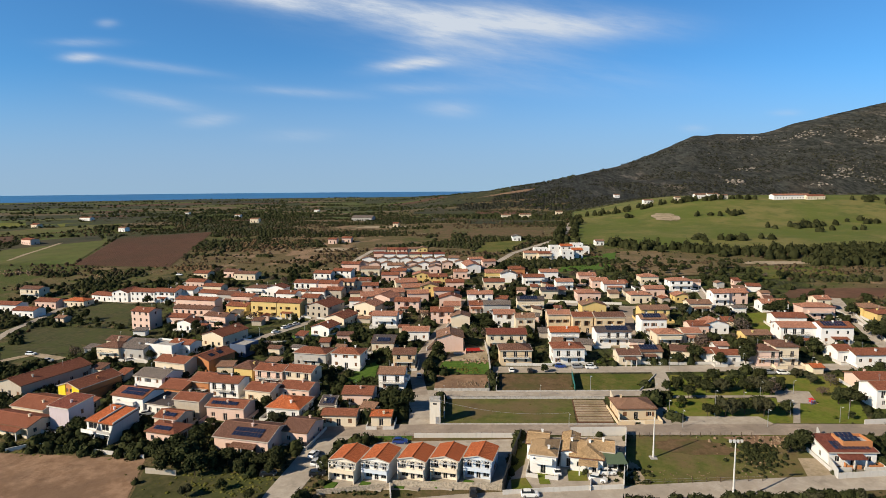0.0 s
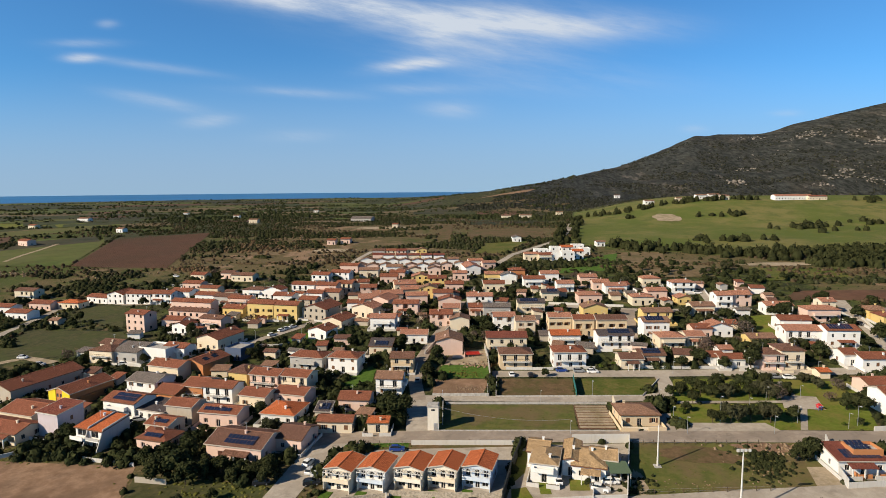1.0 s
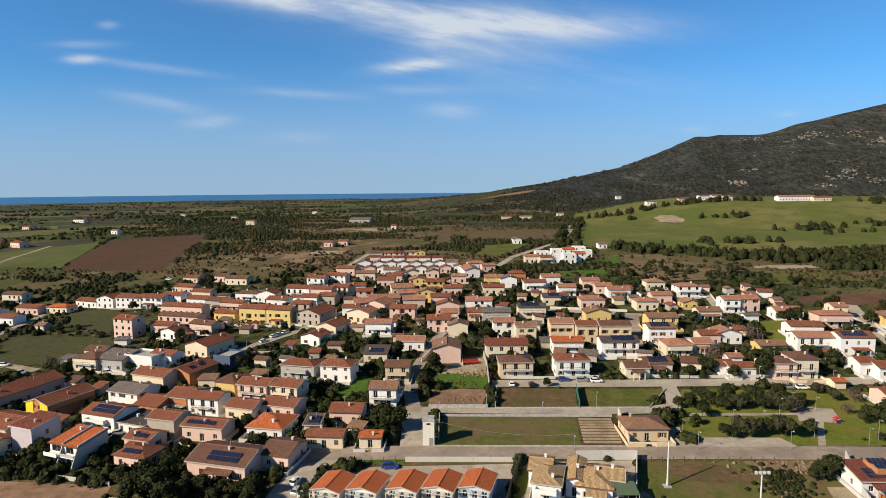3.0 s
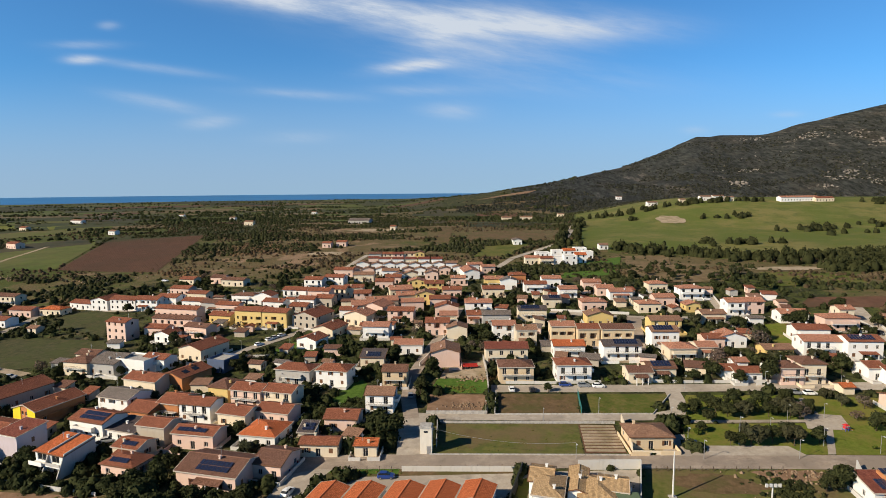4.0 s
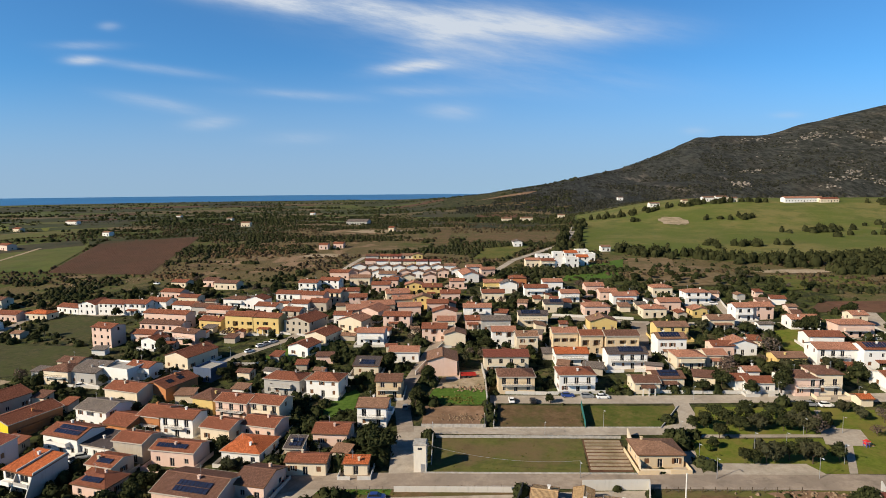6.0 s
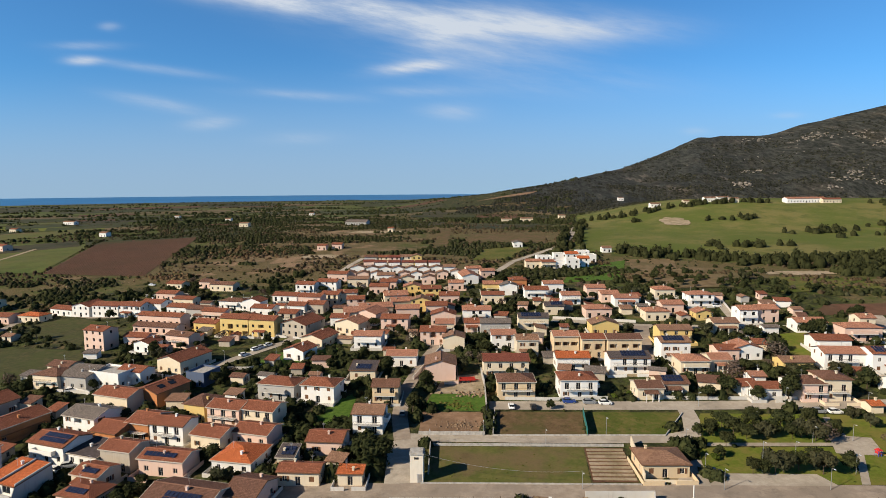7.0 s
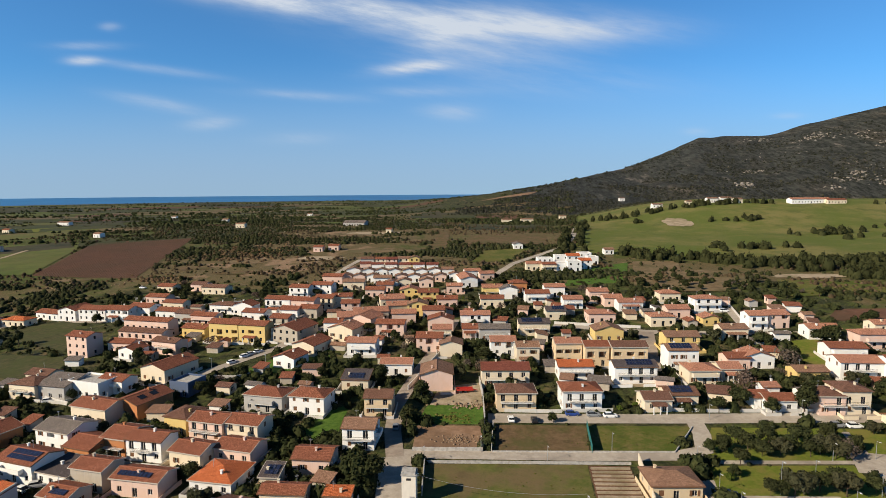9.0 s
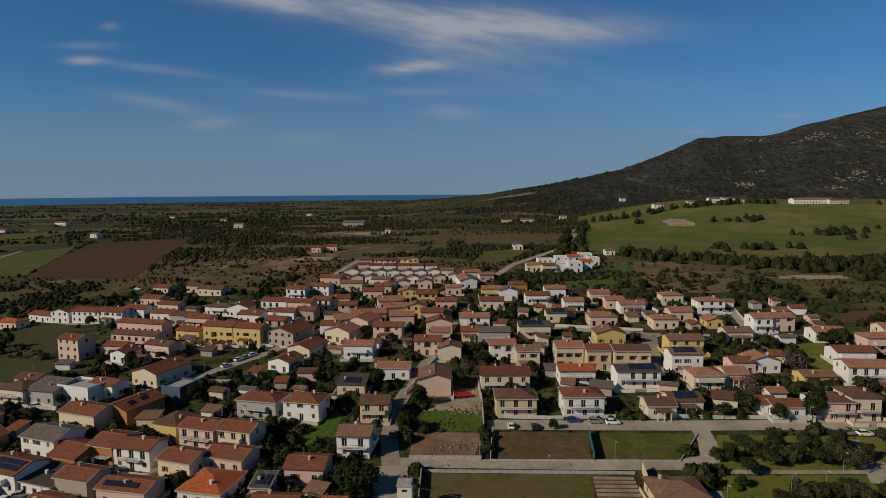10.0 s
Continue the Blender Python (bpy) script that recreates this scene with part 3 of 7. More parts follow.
patch("field", [(24.2, 129.6), (67.4, 136.0), (75.5, 159.5), (29.2, 155.4)], ROUGH, 0.04, "rough field of green and brown weeds", "field")
round_patch("field", 44.5, 150.3, 10.5, 4.3, BROWN_WEEDS, 0.08, "dry brown patch in a rough field", "field")
round_patch("field", 27.6, 136.5, 1.6, 6.0, GRAVEL, 0.09, "trodden earth bank beside a wall", "field")
round_patch("field", 62.5, 155.6, 9.0, 2.6, BARE, 0.09, "bare earth under heaps of rubble", "field")
patch("drive", [(65.7, 135.8), (71.5, 137.2), (72.8, 147.1), (67.5, 146.7)], GRAVEL, 0.09, "pale gravel drive beside a field", "drive")
patch("field", [(-83.0, 107.4), (-53.5, 114.0), (-58.0, 128.0), (-92.0, 130.5)], DARK_WEEDS, 0.03, "dark weedy ground under trees", "field")
patch("field", [(-118.0, 104.0), (-83.4, 107.4), (-94.3, 133.7), (-145.4, 133.1)], BARE, 0.04, "bare ploughed earth field", "field")
patch("verge", [(-46.0, 147.8), (-28.2, 148.6), (-28.1, 152.3), (-42.3, 151.3)], LUSH, 0.06, "weedy verge beside the road", "verge")
patch("yard", [(-44.1, 123.5), (-2.9, 127.2), (-0.0, 151.3), (-39.4, 146.4)], PALE_ROAD, 0.07, "pale paved yard round the row houses", "yard")
patch("yard", [(-2.5, 126.3), (23.9, 130.4), (28.3, 155.3), (1.4, 152.0)], PALE_ROAD, 0.03, "pale paved yard round the villa", "yard")
patch("lawn", [(-1.2, 127.3), (3.8, 127.8), (2.0, 132.8), (-1.3, 131.6)], GRASS, 0.09, "small villa lawn", "lawn")
patch("lawn", [(5.2, 130.2), (7.7, 130.4), (7.0, 135.2), (4.7, 135.0)], GRASS, 0.09, "small villa lawn", "lawn")
patch("lawn", [(11.8, 132.2), (16.2, 132.6), (16.3, 138.5), (11.9, 137.1)], GRASS, 0.09, "small villa lawn", "lawn")
patch("lawn", [(-1.3, 133.5), (1.8, 138.8), (3.0, 150.3), (0.4, 148.2)], GRASS, 0.09, "strip of villa lawn along a dark fence", "lawn")
patch("field", [(-228.9, 274.2), (-187.4, 258.7), (-216.1, 302.2), (-243.6, 300.9)], DARK_WEEDS, 0.06, "dark green meadow between lanes", "field")
patch("field", [(-219.2, 228.7), (-161.5, 227.1), (-182.0, 251.8), (-234.1, 254.6)], DARK_WEEDS, 0.06, "field of brown weeds", "field")
patch("field", [(-207.4, 207.8), (-178.8, 219.0), (-191.7, 231.9), (-221.6, 225.3)], DARK_WEEDS, 0.06, "green weedy field", "field")
patch("field", [(-104.1, 228.7), (-70.7, 238.5), (-72.6, 263.9), (-93.7, 250.4)], LUSH, 0.06, "overgrown green garden ground", "garden")
patch("field", [(-60.5, 183.2), (-48.6, 189.2), (-51.5, 211.7), (-61.3, 202.3)], LUSH, 0.06, "green garden lawn behind houses", "garden")
patch("field", [(-334.8, 406.1), (-253.7, 400.1), (-320.1, 587.1), (-399.6, 550.8)], PLOUGH, 0.3, "reddish brown ploughed field", "field", 8)
patch("field", [(-422.6, 401.3), (-338.3, 408.0), (-403.8, 550.6), (-477.8, 528.2)], PASTURE, 0.3, "green sown field beside a track", "field", 8)
patch("field", [(-574.4, 548.5), (-481.3, 577.4), (-486.7, 627.8), (-619.2, 591.9)], FAR_TAN, 0.3, "strip of dry stubble", "field", 8)
patch("field", [(-640.0, 612.0), (-484.1, 633.8), (-462.9, 687.3), (-692.6, 663.0)], GRASS, 0.3, "green sown field", "field", 8)
patch("field", [(23.4, 369.2), (59.2, 378.2), (70.7, 443.4), (36.1, 418.1)], LUSH, 0.15, "lush green slope below white houses", "field", 6)
patch("field", [(58.1, 350.1), (87.5, 365.2), (103.4, 446.7), (74.3, 445.8)], FAR_TAN, 0.37, "brown weedy slope", "field", 6)
patch("field", [(91.2, 241.2), (102.8, 244.0), (111.4, 277.1), (100.7, 273.9)], GRASS, 0.1, "green strip between houses", "field")
round_patch("field", 155.7, 657.9, 13.0, 26.0, GRAVEL, 0.4, "bare trodden earth in the pasture", "field")
patch("field", [(-71.5, 501.7), (-58.3, 514.6), (-71.6, 643.9), (-81.3, 631.7)], BROWN_WEEDS, 0.3, "brown cleared strip between woods", "field", 8)
patch("field", [(-33.5, 449.3), (-7.7, 450.5), (10.6, 517.5), (-27.6, 499.1)], WEEDS, 0.25, "weedy field beside the road", "field", 8)

patch("field", [(-122.7, 1086.1), (11.4, 1076.4), (43.4, 1127.9), (-72.9, 1121.7)], BROWN_WEEDS, 0.6, "tan cleared strip on the lower slope", "field", 20)
patch("field", [(-53.5, 964.6), (79.7, 1054.7), (91.9, 1084.4), (-17.9, 1020.2)], BROWN_WEEDS, 0.6, "tan cleared strip on the lower slope", "field", 20)
patch("field", [(-90.2, 1210.3), (12.8, 1231.9), (37.2, 1285.0), (-45.4, 1241.5)], BARE, 0.6, "bare reddish strip on the lower slope", "field", 20)
patch("field", [(-50.3, 536.3), (20.9, 531.8), (23.3, 597.1), (-44.8, 601.6)], BROWN_WEEDS, 0.3, "brown rough field below the slope", "field", 10)
patch("field", [(66.3, 352.8), (110.4, 353.2), (139.4, 402.7), (99.8, 414.4)], FAR_TAN, 0.36, "tan grassy slope with bushes", "field", 8)
patch("field", [(126.8, 339.4), (178.5, 345.2), (186.6, 373.5), (138.7, 381.0)], WEEDS, 0.36, "olive grassy slope with bushes", "field", 8)
patch("field", [(125.2, 299.4), (171.1, 297.4), (182.0, 316.9), (137.7, 317.0)], PLOUGH, 0.12, "brown garden field behind houses", "field", 8)

patch("verge", [(-41.0, 146.6), (0.4, 149.8), (0.4, 154.5), (-42.3, 151.3)], BROWN_WEEDS, 0.05, "dry weedy verge above the row houses", "verge")


HEDGES = []


def quilt(seed, r0, r1, a0, a1, growth, wide, weights, tilt=0.0):
    """Rows of small fields, each edged by hedges, from r0 to r1 metres between two bearings (degrees)."""
    rng = random.Random(seed)
    kinds = [(FAR_GREEN, "green winter field on the plain"), (FAR_TAN, "dry stubble field on the plain"), (PLOUGH, "brown ploughed field on the plain"),
             (PASTURE, "pale green meadow on the plain"), (FAR_DARK, "dark orchard field on the plain")]

    def at(r, a):
        r = r * (1 + tilt * a)
        return (r * math.sin(a), r * math.cos(a))
    r = r0
    made = 0
    while r < r1:
        deep = r * growth * rng.uniform(0.7, 1.3)
        a = radians(a0) + rng.uniform(0, 0.06)
        while a < radians(a1):
            w = rng.uniform(*wide)
            b = min(a + w, radians(a1))
            k = deep * 0.06
            q = [at(r + k, a + w * 0.02), at(r + k, b - w * 0.02), at(r + deep - k, b - w * 0.05), at(r + deep - k, a + w * 0.03)]
            m, label = rng.choices(kinds, weights)[0]
            if rng.random() < 0.86:
                patch("field", q, m, 0.36 + (made % 9) * 0.01, label, "field", max(12, deep / 3))
            for (p, o), chance in (((q[3], q[2]), 0.75), ((q[1], q[2]), 0.4)):
                if rng.random() < chance:
                    length = math.hypot(o[0] - p[0], o[1] - p[1])
                    step = 1.6 + r * 0.0014
                    f0, f1 = sorted((rng.uniform(-0.1, 0.5), rng.uniform(0.5, 1.1)))
                    for i in range(int(length / step)):
                        t = (i + rng.random()) * step / length
                        if f0 < t < f1 and rng.random() < 0.85:
                            size = rng.uniform(1.6, 3.8) * (0.7 + r * 0.0003)
                            HEDGES.append((p[0] + (o[0] - p[0]) * t + rng.gauss(0, 1.5), p[1] + (o[1] - p[1]) * t + rng.gauss(0, 1.5), size, size * rng.uniform(0.4, 0.9)))
            made += 1
            a = b
        r += deep


quilt(5, 700, 2330, -48, -7, 0.075, (0.05, 0.17), (7, 3, 1, 3, 4), 0.1)
quilt(6, 640, 1010, -13, 3, 0.07, (0.05, 0.13), (2, 3, 1, 1, 7), -0.15)

# ---- houses ----
def part(name, verts, faces, mat, parent, label="", uv=None, m=None):
    ob = mesh_object(name, verts, faces, mat, uv=uv)
    ob.parent = parent
    if m is not None:
        ob.matrix_basis = m
    if label:
        tagged(ob, label)
    return ob


def box(x0, x1, y0, y1, z0, z1):
    v = [(x0, y0, z0), (x1, y0, z0), (x1, y1, z0), (x0, y1, z0), (x0, y0, z1), (x1, y0, z1), (x1, y1, z1), (x0, y1, z1)]
    f = [(0, 3, 2, 1), (4, 5, 6, 7), (0, 1, 5, 4), (1, 2, 6, 5), (2, 3, 7, 6), (3, 0, 4, 7)]
    return v, f


def boxes(*lot):
    verts, faces = [], []
    for b in lot:
        v, f = box(*b)
        k = len(verts)
        verts += v
        faces += [tuple(i + k for i in q) for q in f]
    return verts, faces


def face_with_holes(length, height, holes, depth=0.22):
    """A wall in the plane (u, v) with openings and their reveals: points (u, v, inward) and faces."""
    us = sorted({0.0, length, *[h[0] for h in holes], *[h[1] for h in holes]})
    vs = sorted({-2.0, height, *[h[2] for h in holes], *[h[3] for h in holes]})
    verts, faces = [], []
    idx = {}

    def pt(u, v, w=0.0):
        key = (round(u, 3), round(v, 3), w)
        if key not in idx:
            idx[key] = len(verts)
            verts.append((u, v, w))
        return idx[key]
    for u0, u1 in zip(us[:-1], us[1:]):
        for v0, v1 in zip(vs[:-1], vs[1:]):
            mu, mv = (u0 + u1) / 2, (v0 + v1) / 2
            if any(h[0] < mu < h[1] and h[2] < mv < h[3] for h in holes):
                continue
            faces.append((pt(u0, v0), pt(u1, v0), pt(u1, v1), pt(u0, v1)))
    for u0, u1, v0, v1 in holes:
        ring = [(u0, v0), (u1, v0), (u1, v1), (u0, v1)]
        for (a, b), (c, d) in zip(ring, ring[1:] + ring[:1]):
            faces.append((pt(a, b), pt(c, d), pt(c, d, depth), pt(a, b, depth)))
    return verts, faces


WINDOW_MESHES = {}


def window_mesh(w, h, style):
    """Meshes of a window: frame (or shutters) and pane, centred on the sill line, facing -y."""
    style = "open" if style == "shutter" else style
    key = (round(w, 2), round(h, 2), style)
    if key in WINDOW_MESHES:
        return WINDOW_MESHES[key]
    t = 0.07
    if style == "closed":
        v, f = box(-w / 2 + 0.02, w / 2 - 0.02, 0.06, 0.10, 0.02, h - 0.02)
        frame_mat = SHUTTER
    else:
        v, f = boxes((-w / 2, -w / 2 + t, 0.12, 0.17, 0, h), (w / 2 - t, w / 2, 0.12, 0.17, 0, h),
                     (-w / 2 + t, w / 2 - t, 0.12, 0.17, 0, t), (-w / 2 + t, w / 2 - t, 0.12, 0.17, h - t, h), (-t / 2, t / 2, 0.12, 0.17, t, h - t))
        frame_mat = FRAME
    me = bpy.data.meshes.new("window")
    me.from_pydata(v, [], f)
    me.materials.append(frame_mat)
    v, f = box(-w / 2, w / 2, 0.19, 0.21, 0, h)
    pane = bpy.data.meshes.new("pane")
    pane.from_pydata(v, [], f)
    pane.materials.append(GLASS)
    WINDOW_MESHES[key] = (me, pane)
    return me, pane


def add_loggia(home, side_m, u, v, w, h, wall_mat):
    """A covered balcony cut into the front: dark recess, glazed door at its back, parapet or railing."""
    deep = 1.5
    v5 = [(-w / 2, 0.22, 0), (w / 2, 0.22, 0), (w / 2, 0.22, h), (-w / 2, 0.22, h), (-w / 2, deep, 0), (w / 2, deep, 0), (w / 2, deep, h), (-w / 2, deep, h)]
    alcove = part("loggia", v5, [(4, 5, 6, 7), (0, 1, 5, 4), (3, 7, 6, 2), (0, 4, 7, 3), (1, 2, 6, 5)], wall_mat, home, "shaded covered balcony", m=side_m @ Matrix.Translation((u, 0, v)))
    part("door", *box(-0.7, 0.7, deep - 0.06, deep - 0.01, 0.02, min(2.1, h - 0.1)), SHUTTER, alcove)
    if round(u * 10) % 2:
        part("parapet", *box(-w / 2, w / 2, 0.03, 0.17, 0, 0.85), wall_mat, alcove)
    else:
        k = int(w / 0.3)
        lots = [(-w / 2, w / 2, 0.06, 0.11, 0.88, 0.95)] + [(-w / 2 + i * w / k - 0.015, -w / 2 + i * w / k + 0.015, 0.07, 0.10, 0, 0.88) for i in range(1, k)]
        part("railing", *boxes(*lots), DARK_METAL, alcove)


def add_window(home, side_m, u, v, w, h, style):
    me, pane = window_mesh(w, h, style)
    if style == "far":
        pane.name = "window"
        me = pane
    a = new("window", me)
    a.parent = home
    a.matrix_basis = side_m @ Matrix.Translation((u, 0, v))
    if style == "far":
        return
    b = new("pane", pane)
    b.parent = a
    if style == "shutter":
        key = ("shutter", round(w, 2), round(h, 2))
        if key not in WINDOW_MESHES:
            q, f = box(-w / 4, w / 4, -0.05, -0.004, 0, h)
            WINDOW_MESHES[key] = bpy.data.meshes.new("shutter")
            WINDOW_MESHES[key].from_pydata(q, [], f)
            WINDOW_MESHES[key].materials.append(SHUTTER)
        for side in (-0.76, 0.76):
            leaf = new("shutter", WINDOW_MESHES[key])
            leaf.parent = a
            leaf.matrix_basis = Matrix.Translation((side * w, 0, 0))


def add_roof(home, kind, w, d, h, rise, mat, over=0.4, trim=None):
    """Slopes with thickness, eaves and uv in metres."""
    x, y = w / 2 + over, d / 2 + over
    t = 0.16
    slopes = []
    if kind == "g":
        drop = rise * over / (d / 2)
        slopes = [[(-x, -y, h - drop), (x, -y, h - drop), (x, 0, h + rise), (-x, 0, h + rise)],
                  [(x, y, h - drop), (-x, y, h - drop), (-x, 0, h + rise), (x, 0, h + rise)]]
    elif kind == "f":
        drop = rise * over / (w / 2)
        slopes = [[(-x, y, h - drop), (-x, -y, h - drop), (0, -y, h + rise), (0, y, h + rise)],
                  [(x, -y, h - drop), (x, y, h - drop), (0, y, h + rise), (0, -y, h + rise)]]
    elif kind == "m":
        drop = rise * over / d
        slopes = [[(-x, -y, h - drop), (x, -y, h - drop), (x, y, h + rise + drop), (-x, y, h + rise + drop)]]
    elif kind == "h":
        k = min(w, d) / 2
        drop = rise * over / k
        if w >= d:
            r = max(w / 2 - d / 2, 0.15)
            a, b = (-r, 0, h + rise), (r, 0, h + rise)
        else:
            r = max(d / 2 - w / 2, 0.15)
            a, b = (0, -r, h + rise), (0, r, h + rise)
        c = [(-x, -y, h - drop), (x, -y, h - drop), (x, y, h - drop), (-x, y, h - drop)]
        if w >= d:
            slopes = [[c[0], c[1], b, a], [c[1], c[2], b], [c[2], c[3], a, b], [c[3], c[0], a]]
        else:
            slopes = [[c[0], c[1], a], [c[1], c[2], b, a], [c[2], c[3], b], [c[3], c[0], a, b]]
    verts, faces, uv = [], [], []
    for s in slopes:
        p = [Vector(q) for q in s]
        ue = (p[1] - p[0]).normalized()
        nrm = ue.cross(p[2] - p[1]).normalized()
        ve = nrm.cross(ue)
        k = len(verts)
        m = len(p)
        verts += [tuple(q + Vector((0, 0, t))) for q in p] + [tuple(q) for q in p]
        faces.append(tuple(range(k, k + m)))
        faces.append(tuple(range(k + 2 * m - 1, k + m - 1, -1)))
        uv += [((q - p[0]).dot(ue), (q - p[0]).dot(ve)) for q in p]
        uv += [(0, 0)] * m
        for i in range(m):
            j = (i + 1) % m
            faces.append((k + j, k + i, k + m + i, k + m + j))
            uv += [(0, 0)] * 4
    roof = part("roof", verts, faces, mat, home, uv=uv)
    if trim is not None:
        for q in slopes:
            for a, b in zip(q, q[1:] + q[:1]):
                top = [abs(c[2] - h - rise) < 0.01 for c in (a, b)]
                if kind in "gfh" and (all(top) or (kind == "h" and any(top))):
                    continue
                p0, p1 = Vector(a), Vector(b)
                out = (p1 - p0).cross(Vector((0, 0, 1))).normalized() * 0.04
                lift = Vector((0, 0, t + 0.03))
                low = Vector((0, 0, -0.06))
                fv = [tuple(p0 + out + low), tuple(p1 + out + low), tuple(p1 + out + lift), tuple(p0 + out + lift),
                       tuple(p0 - out * 2 + lift), tuple(p1 - out * 2 + lift)]
                part("fascia", fv, [(0, 1, 2, 3), (3, 2, 5, 4)], trim, roof)
    # ridge tiles
    if kind in "gf":
        n = 0.14
        if kind == "g":
            v, f = boxes((-x, x, -n, n, h + rise + t - 0.04, h + rise + t + 0.07))
        else:
            v, f = boxes((-n, n, -y, y, h + rise + t - 0.04, h + rise + t + 0.07))
        part("ridge_tiles", v, f, mat, roof, uv=[(0.1, 0.1)] * (len(f) * 4))
    return roof


def roof_height(kind, w, d, h, rise, x, y):
    if kind == "g":
        return h + rise * (1 - abs(y) / (d / 2))
    if kind == "f":
        return h + rise * (1 - abs(x) / (w / 2))
    if kind == "m":
        return h + rise * (y / d + 0.5)
    if kind == "h":
        k = min(w, d) / 2
        return h + rise * min(1, (w / 2 - abs(x)) / k, (d / 2 - abs(y)) / k)
    return h


def add_solar(home, kind, w, d, h, rise, rng):
    """Panels in two rows on the front slope, or on frames on a flat roof."""
    n = max(3, min(8, int((w - 2) / 1.15)))
    slope = math.atan2(rise, {"g": d / 2, "m": d, "h": min(w, d) / 2}.get(kind, 4)) if kind in "gmh" else 0.3
    x0 = rng.uniform(-0.15, 0.15) * w - n * 1.05 / 2
    lim = w / 2 - (min(w, d) / 2 if kind == "h" else 0) * 0.55
    v, f = box(-0.45, 0.45, 0, 1.48, 0.0, 0.05)
    uvs = [(q[0] + 0.45, q[1]) for face in f for q in (v[i] for i in face)]
    me = None
    for row in (0, 1):
        for i in range(n):
            x = x0 + i * 1.05 + 0.5
            if abs(x) > lim:
                continue
            y = -d / 2 + 0.7 + row * 1.7 * math.cos(slope) if kind != "x" else -d / 4 + row * 2.2
            if kind in "gh" and y > -1.3:
                continue
            z = roof_height(kind, w, d, h, rise, x, y) + (0.34 if kind != "x" else 0.5)
            if me is None:
                ob = part("solar_panel", v, f, SOLAR, home, "dark blue solar panel", uv=uvs)
                me = ob.data
            else:
                ob = new("solar_panel", me)
                ob.parent = home
            ob.matrix_basis = Matrix.Translation((x, y, z)) @ Matrix.Rotation(slope, 4, "X")


def add_balcony(home, m, u, v, w, solid, mat):
    """A slab with a parapet or a railing, and a post below."""
    deep = 1.3
    slab, f = boxes((-w / 2, w / 2, -deep, -0.003, -0.18, 0.0))
    b = part("balcony", slab, f, WHITE_TRIM, home, m=m @ Matrix.Translation((u, 0, v)))
    if solid:
        pv, pf = boxes((-w / 2, w / 2, -deep, -deep + 0.12, 0, 0.95), (-w / 2, -w / 2 + 0.12, -deep + 0.12, -0.003, 0, 0.95), (w / 2 - 0.12, w / 2, -deep + 0.12, -0.003, 0, 0.95))
        part("parapet", pv, pf, mat, b)
    else:
        lots = [(-w / 2, w / 2, -deep, -deep + 0.05, 0.92, 0.98), (-w / 2, w / 2, -deep, -deep + 0.04, 0.08, 0.12)]
        k = int(w / 0.25)
        lots += [(-w / 2 + i * w / k - 0.012, -w / 2 + i * w / k + 0.012, -deep + 0.01, -deep + 0.035, 0, 0.95) for i in range(k + 1)]
        pv, pf = boxes(*lots)
        part("railing", pv, pf, DARK_METAL, b)


WORDS = {"g": "gable roof", "f": "gable roof end-on", "h": "hipped roof", "m": "lean-to roof", "x": "flat terrace roof"}
FOOTPRINTS = []


